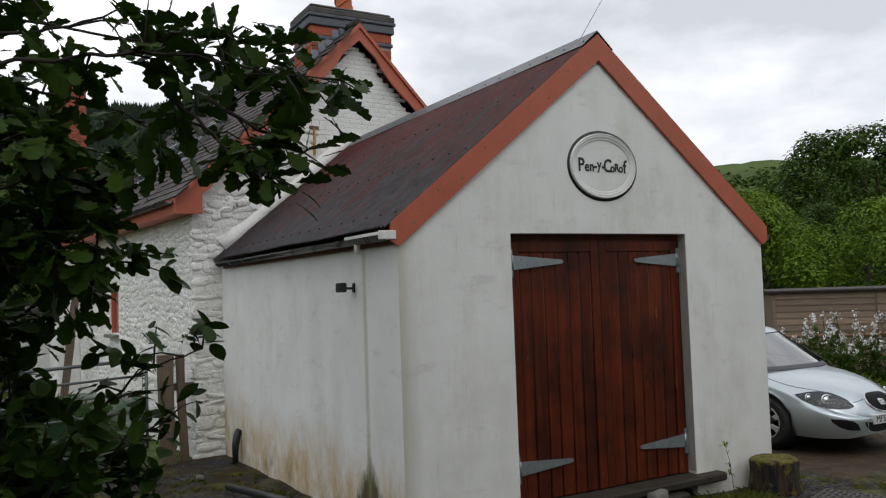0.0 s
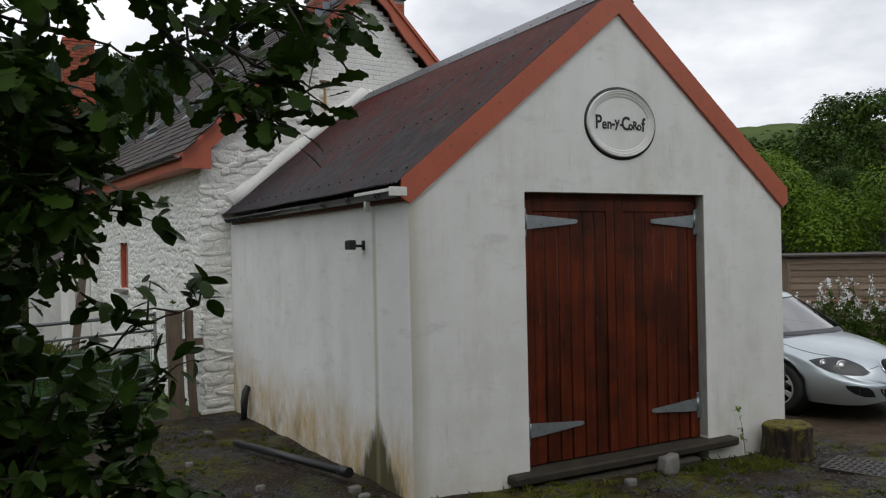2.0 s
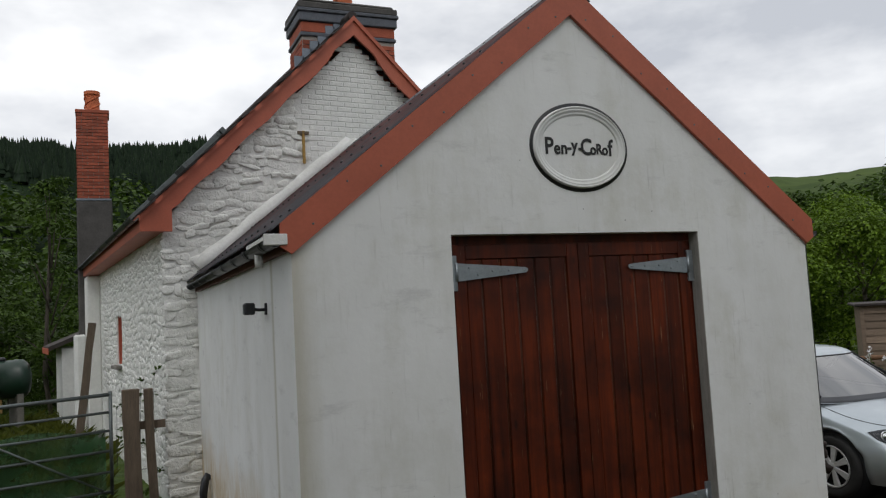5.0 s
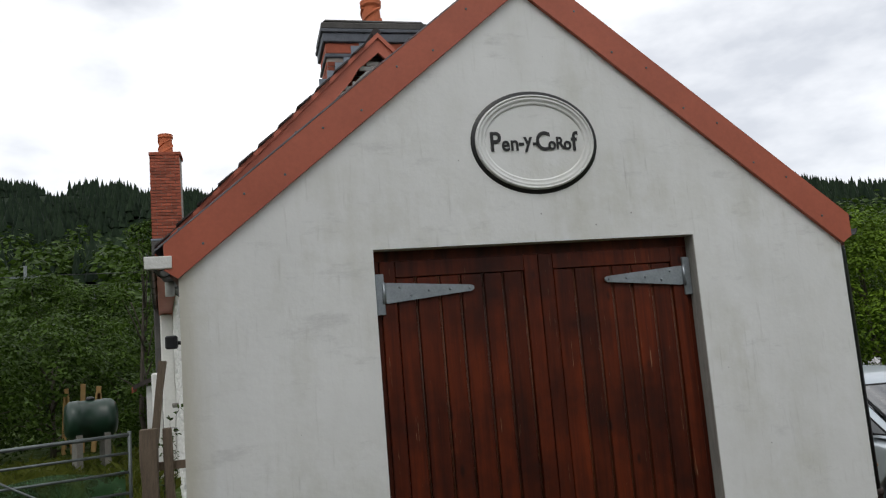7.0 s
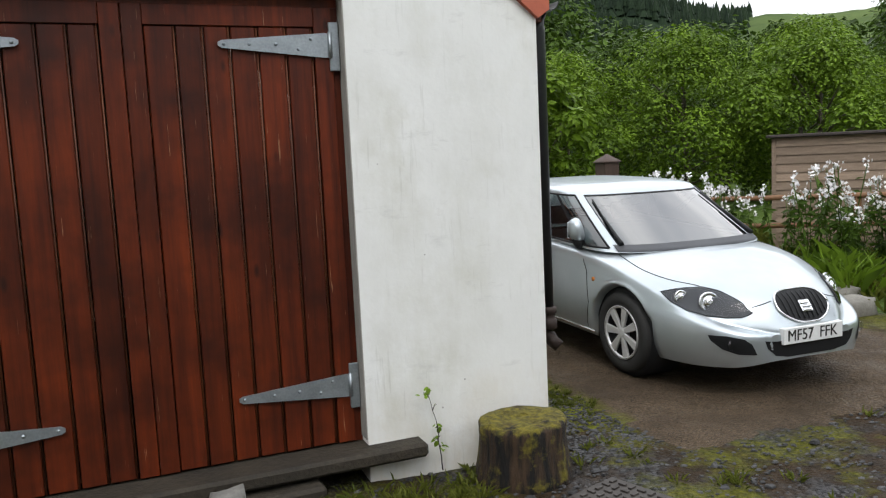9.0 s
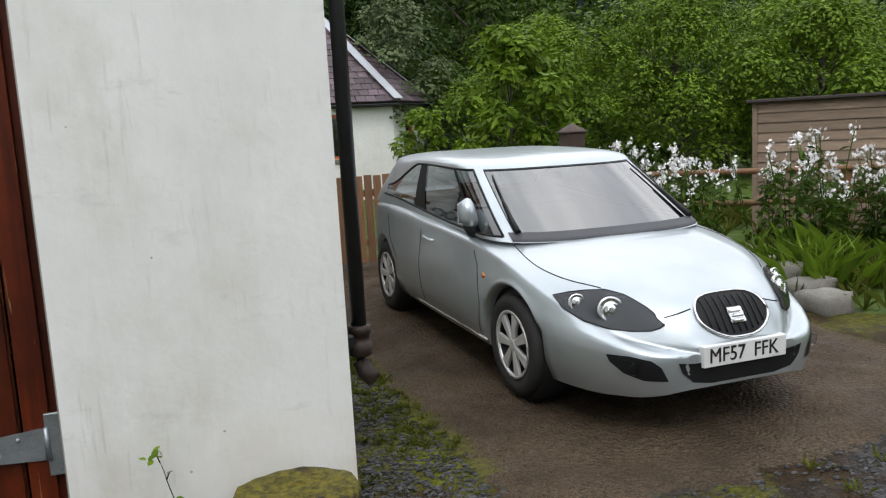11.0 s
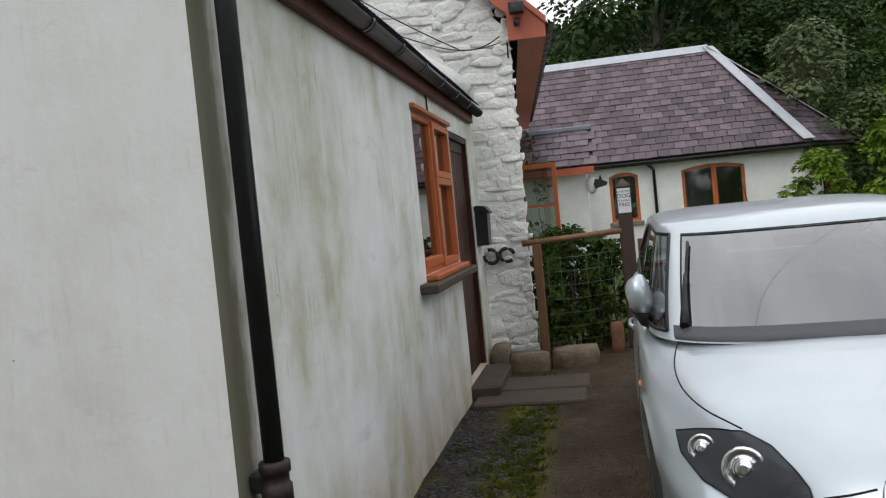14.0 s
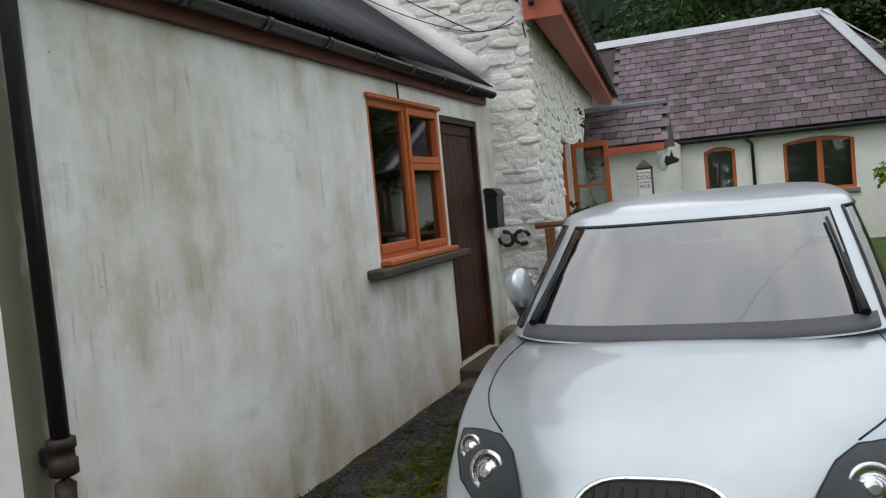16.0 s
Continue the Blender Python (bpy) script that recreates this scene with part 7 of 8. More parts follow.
def mossy_wood():
    m, nt, bsdf = nodes_of("mossy_bark")
    pos = coords(nt)
    c = ramp_of(nt, noise_of(nt, coords(nt, (16, 16, 1.5)), 1.3, 5), 0.42, 0.62, (0.002, 0.0014, 0.001), (0.050, 0.028, 0.013))
    up = nt.nodes.new("ShaderNodeSeparateXYZ")
    nt.links.new(nt.nodes.new("ShaderNodeNewGeometry").outputs["Normal"], up.inputs[0])
    mask = ramp_of(nt, math_of(nt, "ADD", noise_of(nt, pos, 7, 6, 0.7), math_of(nt, "MULTIPLY", up.outputs[2], 0.20)), 0.54, 0.66)
    c = mix_of(nt, mask, c, ramp_of(nt, noise_of(nt, pos, 30, 3), 0.3, 0.7, (0.04, 0.038, 0.004), (0.20, 0.165, 0.015)))
    set_color(nt, bsdf, c)
    bsdf.inputs["Roughness"].default_value = 0.9
    bump_of(nt, bsdf, noise_of(nt, coords(nt, (30, 30, 5)), 1.5, 5), 0.8, 0.03)
    return m


part("wood", stump_mesh(), mossy_wood(), stump)
rough_stone("loose_stone", 2.47, 2.66, -0.33, -0.20, 0.07, 0.23, "pale angular stone below the sill", "stone", "", M_STONEGREY, 0.05, 3)
M_IRON = plain("cast_iron_cover", (0.05, 0.042, 0.036), 0.45, 0.5, vary=0.4, scale=10, grain=60)
cover = thing("manhole_cover", "rusty cast iron cover with raised studs", "manhole cover", pose(4.42, -1.0, ground_z(4.42, -1.0) + 0.002, 0, 0, 18))
part("plate", bm_box(-0.30, 0.30, -0.30, 0.30, -0.03, 0.012, 0.004), M_IRON, cover)
stud = mesh_of("stud", bm_box(-0.024, 0.024, -0.012, 0.012, 0, 0.008, 0.003), M_IRON)
for i in range(9):
    for j in range(9):
        o = part("stud", stud, None, cover)
        o.matrix_basis = pose(-0.25 + 0.0625 * i, -0.25 + 0.0625 * j, 0.012, 0, 0, 90 * ((i + j) % 2))
kerb_rng = random.Random(8)
for k in range(6):
    x, y = 9.2 + 0.25 * k, 2.3 + 0.5 * k - 0.6
    rough_stone("edging_stone", x, x + kerb_rng.uniform(0.3, 0.5), y, y + kerb_rng.uniform(0.25, 0.4), -0.05, kerb_rng.uniform(0.14, 0.3), "rough stone edging the flower bed", "stone", "bed edging stones", M_CONCRETE, 0.05)


# ---- foliage ----
def leaf_material(name, dark, light, trans=0.27, rough=0.5):
    m = bpy.data.materials.new(name)
    m.use_nodes = True
    nt = m.node_tree
    bsdf = nt.nodes["Principled BSDF"]
    rnd = nt.nodes.new("ShaderNodeNewGeometry").outputs["Random Per Island"]
    c = ramp_of(nt, rnd, 0.0, 1.0, dark, light)
    c = mix_of(nt, 0.55, c, ramp_of(nt, noise_of(nt, coords(nt), 0.8, 3), 0.3, 0.7, dark, light))
    set_color(nt, bsdf, c)
    bsdf.inputs["Roughness"].default_value = rough
    bsdf.inputs["Specular IOR Level"].default_value = 0.14
    tl, mx = nt.nodes.new("ShaderNodeBsdfTranslucent"), nt.nodes.new("ShaderNodeMixShader")
    nt.links.new(c, tl.inputs["Color"])
    mx.inputs[0].default_value = trans
    nt.links.new(bsdf.outputs[0], mx.inputs[1])
    nt.links.new(tl.outputs[0], mx.inputs[2])
    nt.links.new(mx.outputs[0], nt.nodes["Material Output"].inputs["Surface"])
    return m


M_LEAF_BRIGHT = leaf_material("hazel_leaves", (0.014, 0.036, 0.003), (0.20, 0.32, 0.024))
M_LEAF_MID = leaf_material("oak_wood_leaves", (0.004, 0.013, 0.002), (0.085, 0.15, 0.018))
M_LEAF_DARK = leaf_material("dark_leaves", (0.004, 0.012, 0.003), (0.046, 0.09, 0.018))
M_LEAF_PALE = leaf_material("willow_leaves", (0.06, 0.09, 0.04), (0.16, 0.20, 0.09))
M_LEAF_OAK = leaf_material("near_oak_leaves", (0.005, 0.015, 0.0025), (0.045, 0.09, 0.010), 0.22, 0.55)
M_CONIFER = leaf_material("conifer_needles", (0.004, 0.011, 0.006), (0.02, 0.036, 0.016), 0.05, 0.8)
M_GRASS = leaf_material("grass_blades", (0.05, 0.075, 0.010), (0.16, 0.17, 0.03), 0.3)
M_BARK = plain("grey_bark", (0.085, 0.07, 0.055), 0.9, vary=0.4, scale=5, grain=25, stretch=(6, 6, 1), bump=0.6, dist=0.02)
M_TWIG = plain("dark_twig_bark", (0.035, 0.028, 0.022), 0.9, vary=0.4, scale=9, grain=40, bump=0.3)
M_PETAL = plain("white_petals", (0.78, 0.77, 0.78), 0.6, vary=0.1, bump=0)


def quads_mesh(name, quads, material):
    """Many loose leaves in one mesh; each is a folded quad."""
    verts, faces = [], []
    for q in quads:
        k = len(verts)
        verts += q
        faces.append(tuple(range(k, k + len(q))))
    me = bpy.data.meshes.new(name)
    me.from_pydata(verts, [], faces)
    me.materials.append(material)
    return me


def leaf_quad(p, out, size, rng, wide=0.55):
    """One pointed leaf at p that grows along a droopy random way near `out`."""
    nrm = Vector((out.x * 0.75 + rng.gauss(0, 0.32), out.y * 0.75 + rng.gauss(0, 0.32), out.z * 0.6 + 0.55 + rng.gauss(0, 0.3))).normalized()
    d = Vector((out.x + rng.gauss(0, 0.7), out.y + rng.gauss(0, 0.7), rng.gauss(-0.25, 0.4)))
    d = (d - nrm * d.dot(nrm)).normalized()
    side = d.cross(nrm).normalized() * size * wide * 0.5
    up = side.cross(d).normalized() * size * 0.06
    return [tuple(p), tuple(p + d * size * 0.45 + side + up), tuple(p + d * size), tuple(p + d * size * 0.45 - side + up)]


def crown_quads(rng, h, r, base, n, size, lumps, droop=1.0):
    """Leaves on the outer part of many lumps that fill an uneven crown, with gaps between."""
    blobs = []
    for k in range(lumps):
        f = (k + 0.5) / lumps
        z = base + (h - base) * f ** 0.85
        wide = r * math.sin(math.pi * min(0.97, 0.16 + 0.80 * f)) ** 0.7
        a = k * 2.4 + rng.uniform(-0.5, 0.5)
        d = wide * rng.uniform(0.35, 0.85)
        blobs.append((Vector((d * math.cos(a), d * math.sin(a), z)), r * rng.uniform(0.17, 0.31)))
    blobs.append((Vector((0, 0, h - r * 0.25)), r * 0.3))
    out = []
    for k in range(n):
        c, br = blobs[rng.randrange(len(blobs))]
        d = Vector((rng.gauss(0, 1), rng.gauss(0, 1), rng.gauss(0.75, 0.75))).normalized()
        p = c + Vector((d.x * br, d.y * br, d.z * br * 0.8)) * rng.uniform(0.72, 1.10) * (1 + 0.25 * noise.noise((c + d * 2) * 1.7))
        if p.z > 0.05:
            out.append(leaf_quad(p, d, size * rng.uniform(0.7, 1.3), rng))
    return out, blobs


def tree(name, label, h, r, base, n, size, material, seed, lumps=22, trunk=0.16, group="", at=None):
    rng = random.Random(seed)
    t = thing(name, label, "tree" if h > 4.5 else "bush", at, group)
    quads, blobs = crown_quads(rng, h, r, base, n, size, lumps)
    part("crown", quads_mesh("crown", quads, material), None, t)
    top = base + (h - base) * 0.75
    wood = bm_tube([(0, 0, -0.3), (0.03 * h * rng.uniform(-1, 1), 0, base + 0.3), (0, 0.03 * h * rng.uniform(-1, 1), top)], trunk, 7, taper=[trunk * 1.3, trunk, trunk * 0.35])
    for c, br in blobs[:: max(1, len(blobs) // 9)]:
        s = Vector((0, 0, min(c.z * 0.65, top)))
        bm_tube([s, s.lerp(c, 0.5) + Vector((0, 0, 0.1)), c], trunk, 5, bm=wood, taper=[trunk * 0.45, trunk * 0.28, trunk * 0.1])
    part("trunk", wood, M_BARK, t)
    return t


def grove(proto, places, rng):
    for x, y, s in places:
        copy_thing(proto, pose(x, y, -0.05, 0, 0, rng.uniform(0, 360)) @ Matrix.Diagonal((s * rng.uniform(0.9, 1.1), s * rng.uniform(0.9, 1.1), s, 1)))


rng_t = random.Random(21)
hazel = tree("hazel_bush", "bright green leafy hazel thicket", 4.3, 2.9, 0.3, 17000, 0.125, M_LEAF_BRIGHT, 1, 46, 0.10, "hazel bushes", pose(14.6, 16.6, 0))
hazel2 = tree("hazel_bush", "bright green leafy hazel thicket", 4.8, 3.1, 0.3, 18000, 0.125, M_LEAF_BRIGHT, 2, 50, 0.10, "hazel bushes", pose(18.2, 15.4, 0))
grove(hazel, [(21.6, 13.6, 1.05), (25.0, 10.5, 1.1), (27.5, 6.0, 1.1)], rng_t)
grove(hazel2, [(23.5, 16.0, 1.1)], rng_t)
hedge = tree("thorn_bush", "dark green dense bush", 3.6, 2.6, 0.1, 6000, 0.15, M_LEAF_MID, 3, 30, 0.08, "dark bushes", pose(12.8, 20.5, 0))
grove(hedge, [(-6.0, 27.0, 1.2), (-9.5, 25.0, 1.3), (-3.2, 30.0, 1.2), (16.4, 19.5, 1.0), (20.0, 18.2, 1.0), (23.5, 19.5, 1.1), (-5.6, 22.5, 1.0), (-8.0, 20.0, 1.1), (-4.0, 24.5, 0.8), (-11.5, 22.0, 1.3), (-1.6, 25.0, 0.9), (-2.4, 21.0, 0.6)], rng_t)
big = tree("oak_tree", "tall dark green broadleaf tree", 11.3, 5.6, 1.2, 15000, 0.30, M_LEAF_DARK, 4, 52, 0.30, "tall dark trees", pose(8.6, 29.0, 0))
big2 = tree("oak_tree", "tall green broadleaf tree", 11.5, 4.8, 1.0, 12000, 0.30, M_LEAF_MID, 5, 44, 0.26, "woodland trees", pose(20.0, 31.0, 0))
grove(big, [(12.6, 26.4, 0.66), (4.5, 33.0, 0.45), (-1.0, 36.0, 0.55)], rng_t)
pl2 = [(15.5, 33.5, 0.95), (25, 29, 0.95), (30, 25, 1.0), (34, 20, 0.95), (37, 14, 0.95), (28.5, 33, 1.2), (35, 28, 1.25), (41, 22, 1.2), (45, 14, 1.15), (-14, 34, 0.95), (-18, 30, 0.85), (-7, 40, 0.8), (-11, 45, 0.95), (3, 44, 1.0), (9, 47, 1.1), (17, 46, 1.2), (24, 44, 1.25), (38, 36, 1.3), (46, 28, 1.3)]
grove(big2, [(x, y, s * (0.52 if 24 < x < 40 else 0.74)) for x, y, s in pl2], rng_t)
# the wood that stands behind the walker
grove(big2, [(-14, -17, 0.8), (-8.5, -19, 0.85), (-3, -18, 0.8), (3, -20, 0.85), (8.5, -18, 0.8), (14, -17, 0.8), (20, -14, 0.8), (25, -8, 0.7), (-16, -10, 0.8), (-17, -3, 0.75)], rng_t)
grove(hedge, [(-9, -13.5, 1.0), (-4.5, -14.5, 1.0), (0.5, -15, 1.0), (5.5, -15, 1.0), (10.5, -14, 1.0), (15.5, -12.5, 1.0)], rng_t)
willow = tree("willow_bush", "grey-green feathery willow bush", 5.4, 2.0, 0.4, 5000, 0.16, M_LEAF_PALE, 6, 24, 0.09, "", pose(11.4, 19.8, 0))
birch = tree("young_birch", "slender light green young tree", 6.6, 1.35, 0.8, 3600, 0.13, M_LEAF_MID, 7, 22, 0.07, "", pose(-2.5, 19.8, 0))
ash = tree("ash_sapling", "fresh green ash sapling", 3.7, 1.4, 0.3, 2600, 0.20, M_LEAF_BRIGHT, 8, 18, 0.04, "saplings", pose(11.7, 12.6, 0))
grove(ash, [(10.0, 13.6, 0.6), (12.9, 13.4, 0.9)], rng_t)
tree("yard_bush", "dense dark bush at the yard edge", 2.5, 0.62, 0.1, 4200, 0.085, M_LEAF_OAK, 12, 30, 0.03, "", pose(-3.42, -2.6, 0.3))
tall_side = tree("alder_tree", "slim dark tree with airy hanging twigs", 10.5, 2.6, 2.0, 5200, 0.17, M_LEAF_DARK, 9, 70, 0.16, "", pose(15.6, -1.6, 0))
# Out of view: the near branches' tree, its crown placed to shade the shrubs.
tree("oak_tree", "unseen spreading oak added to shade the yard edge", 9.0, 3.6, 3.6, 12000, 0.16, M_LEAF_DARK, 10, 70, 0.22, "", pose(-5.6, -3.6, 0.5))

# ---- hills ----
def hill_mask_material():
    m, nt, bsdf = nodes_of("hillside")
    pos = coords(nt)
    sep = nt.nodes.new("ShaderNodeSeparateXYZ")
    nt.links.new(pos, sep.inputs[0])
    wood = ramp_of(nt, noise_of(nt, pos, 0.12, 8, 0.75), 0.35, 0.7, (0.005, 0.012, 0.006), (0.018, 0.034, 0.012))
    grass = ramp_of(nt, noise_of(nt, pos, 0.03, 8, 0.7), 0.35, 0.65, (0.035, 0.06, 0.016), (0.08, 0.115, 0.03))
    side = math_of(nt, "SUBTRACT", sep.outputs[0], math_of(nt, "MULTIPLY", sep.outputs[1], 0.86))
    set_color(nt, bsdf, mix_of(nt, ramp_of(nt, math_of(nt, "ADD", math_of(nt, "MULTIPLY", side, 0.01), noise_of(nt, pos, 0.01, 3)), 0.5, 0.62), wood, grass))
    bsdf.inputs["Specular IOR Level"].default_value = 0.05
    bsdf.inputs["Roughness"].default_value = 0.9
    return m


def hill_z(az, r):
    el = float(np.interp(az, [-90, -40, -15, 0, 15, 30, 40, 46, 56, 70, 100, 140], [6, 9.6, 11.8, 11.0, 12.2, 11.0, 8.3, 7.4, 7.0, 7.6, 5, 3]))
    top = 460 * math.tan(math.radians(el))
    return top * smoothstep(55, 480, r) ** 0.8 * (1 + 0.07 * noise.noise((az * 0.09, r * 0.006, 0))) + 5 * noise.noise((az * 0.25, r * 0.02, 7)) * smoothstep(60, 200, r) - 0.5


def polar(az, r):
    a = math.radians(az)
    return (r * math.sin(a), r * math.cos(a), hill_z(az, r))


azs, rs = [-90 + 1.25 * k for k in range(185)], [52, 60, 70, 82, 96, 112, 130, 150, 175, 200, 230, 260, 295, 330, 370, 410, 450, 480, 520, 600, 800]
hv = [polar(a, r) for r in rs for a in azs]
hf = [(j * len(azs) + i, j * len(azs) + i + 1, (j + 1) * len(azs) + i + 1, (j + 1) * len(azs) + i) for j in range(len(rs) - 1) for i in range(len(azs) - 1)]
hm = bpy.data.meshes.new("hills")
hm.from_pydata(hv, [], hf)
hm.polygons.foreach_set("use_smooth", [True] * len(hf))
hm.materials.append(hill_mask_material())
tagged(new("backdrop_hills", hm), "wooded hillsides with a grassy hill", "hill", kind="structure")


def far_wood():
    """Conifers packed on the upper slopes: stacked jagged cones."""
    rng = random.Random(31)
    verts, faces = [], []
    for k in range(15000):
        az = rng.uniform(-45, 44)
        r = 150 + 340 * rng.random() ** 0.7
        if noise.noise((az * 0.12, r * 0.012, 2)) < -0.25 or (az > 38 and rng.random() < 0.6):
            continue
        x, y, z = polar(az, r)
        h, w = rng.uniform(4, 8), rng.uniform(1.3, 2.1)
        for lo, hi, f in ((0.0, 0.62, 1.0), (0.38, 1.0, 0.62)):
            b = len(verts)
            a0 = rng.uniform(0, 6.28)
            verts += [(x + w * f * rng.uniform(0.7, 1.2) * math.cos(a0 + q * 1.0472), y + w * f * rng.uniform(0.7, 1.2) * math.sin(a0 + q * 1.0472), z + h * lo + rng.uniform(-0.4, 0.4)) for q in range(6)]
            verts.append((x, y, z + h * hi))
            faces += [(b + q, b + (q + 1) % 6, b + 6) for q in range(6)]
    me = bpy.data.meshes.new("far_conifers")
    me.from_pydata(verts, [], faces)
    me.materials.append(M_CONIFER)
    return me


tagged(new("far_conifers", far_wood()), "dark conifer forest on the far slopes", "forest", kind="stuff")


def far_broadleaf():
    """Rounded canopies on the lower slopes, each a clump of big leaf sprays."""
    rng = random.Random(33)
    quads = []
    for k in range(900):
        az = rng.uniform(-50, 80)
        r = rng.uniform(56, 190)
        x, y, z = polar(az, r)
        s = rng.uniform(2.6, 4.6)
        for q in range(95):
            d = Vector((rng.gauss(0, 1), rng.gauss(0, 1), abs(rng.gauss(0.3, 0.9)))).normalized()
            p = Vector((x, y, z + s * 0.9)) + Vector((d.x, d.y, d.z * 1.15)) * s * rng.uniform(0.75, 1.05) * (1 + 0.3 * noise.noise(d * 2.5 + Vector((k, 0, 0))))
            quads.append(leaf_quad(p, d, rng.uniform(0.9, 1.6), rng, 0.8))
    return quads_mesh("far_broadleaf", quads, M_LEAF_MID)


tagged(new("far_broadleaf_wood", far_broadleaf()), "green broadleaf woodland on the lower slopes", "forest", kind="stuff")


# ---- near oak: lobed leaves on thin twigs ----
def oak_leaf_outline():
    right = [(0.0, 0.0), (0.03, 0.10), (0.13, 0.20), (0.10, 0.27), (0.12, 0.33), (0.24, 0.43), (0.19, 0.51), (0.18, 0.55), (0.29, 0.68), (0.22, 0.76), (0.18, 0.79), (0.20, 0.90), (0.10, 0.95), (0.0, 1.0)]
    return right + [(-x * 0.93, y + 0.015) for x, y in right[-2:0:-1]]


OAK = oak_leaf_outline()


def broad_leaf_outline():
    return [(0.0, 0.0), (0.16, 0.08), (0.30, 0.28), (0.33, 0.5), (0.25, 0.75), (0.10, 0.92), (0.0, 1.0), (-0.10, 0.92), (-0.25, 0.75), (-0.33, 0.5), (-0.30, 0.28), (-0.16, 0.08)]


def shaped_leaf(p, d, nrm, size, outline, rng):
    d = d.normalized()
    side = d.cross(nrm).normalized()
    nn = side.cross(d)
    curl, fold = rng.uniform(-0.22, 0.1), rng.uniform(0.05, 0.35)
    return [tuple(p + size * (side * x + d * y + nn * (abs(x) * fold + curl * y * y))) for x, y in outline]


def leafy_branch(name, label, paths, leaf, size, outline, material, seed, side_len=0.25, r0=0.012, per=5, spread=1.0, category="branch"):
    """Paths of main twigs; side twigs with bunches of leaves grow off them."""
    rng = random.Random(seed)
    t = thing(name, label, category)
    wood, leaves = bmesh.new(), []
    for path in paths:
        pts = [Vector(p) for p in path]
        dense = []
        for a, b in zip(pts, pts[1:]):
            dense += [a.lerp(b, k / 6) + Vector((noise.noise(a * 9 + Vector((k, 0, 0))), noise.noise(a * 9 + Vector((0, k, 0))), noise.noise(a * 9 + Vector((0, 0, k))))) * 0.012 for k in range(6)]
        dense.append(pts[-1])
        n = len(dense)
        bm_tube(dense, r0, 6, bm=wood, taper=[r0 * (1 - 0.75 * k / n) for k in range(n)])
        ends = []
        for k in range(1, n):
            if rng.random() < 0.8 * spread:
                d = (dense[k] - dense[k - 1]).normalized()
                off = Vector((rng.gauss(0, 1), rng.gauss(0, 1), rng.gauss(-0.1, 0.7))).normalized()
                e = dense[k] + (d * 0.5 + off * 0.8).normalized() * side_len * rng.uniform(0.35, 1.0)
                m_ = dense[k].lerp(e, 0.5) + Vector((0, 0, 0.012))
                bm_tube([dense[k], m_, e], 0.002, 4, bm=wood, taper=[0.0035, 0.0025, 0.0015])
                ends += [(e, (e - m_).normalized()), (m_, (e - m_).normalized())]
        ends.append((dense[-1], (dense[-1] - dense[-2]).normalized()))
        for e, d in ends:
            for q in range(rng.randint(per - 2, per + 1)):
                w = (d * 0.6 + Vector((rng.gauss(0, 0.7), rng.gauss(0, 0.7), rng.gauss(-0.15, 0.5)))).normalized()
                nrm = Vector((rng.gauss(0, 0.45), rng.gauss(0, 0.45), 1)).normalized()
                p = e + Vector((rng.gauss(0, 0.012), rng.gauss(0, 0.012), rng.gauss(0, 0.012)))
                leaves.append(shaped_leaf(p, w, nrm, size * rng.uniform(0.65, 1.2), outline, rng))
    tagged(part("wood", wood, M_TWIG, t), kind="stuff")
    tagged(part(leaf, quads_mesh(leaf, leaves, material), None, t), kind="stuff")
    return t


leafy_branch("oak_branch", "leafy oak branches hanging into view", [
    [(-3.9, -4.5, 2.62), (-3.25, -4.35, 2.70), (-2.86, -4.30, 2.80), (-2.66, -4.29, 2.83), (-2.46, -4.28, 2.81), (-2.29, -4.29, 2.80)],
    [(-2.80, -4.30, 2.81), (-2.66, -4.22, 2.88), (-2.52, -4.22, 2.92)],
    [(-3.7, -4.2, 2.78), (-3.09, -4.03, 2.80), (-2.77, -4.03, 2.75), (-2.62, -4.05, 2.68)],
    [(-3.3, -4.2, 2.82), (-2.95, -4.16, 2.88), (-2.75, -4.20, 2.95)],
    [(-3.2, -4.2, 2.90), (-2.98, -4.18, 2.96), (-2.84, -4.16, 3.0)],
    [(-2.70, -4.24, 2.76), (-2.58, -4.24, 2.66), (-2.50, -4.26, 2.55)],
    [(-2.60, -4.26, 2.74), (-2.46, -4.27, 2.66), (-2.40, -4.27, 2.60)],
], "oak_leaves", 0.085, OAK, M_LEAF_OAK, 41, 0.15, 0.006, 3)
leafy_branch("oak_branch", "far oak twig reaching over the yard", [
    [(-3.6, -3.2, 3.25), (-2.7, -3.05, 3.24), (-2.2, -3.0, 3.22), (-1.95, -3.0, 3.18), (-1.74, -3.0, 3.14)],
    [(-2.3, -3.0, 3.22), (-2.1, -3.02, 3.14), (-1.98, -3.02, 3.08)],
], "oak_leaves", 0.11, OAK, M_LEAF_OAK, 45, 0.12, 0.006, 3)
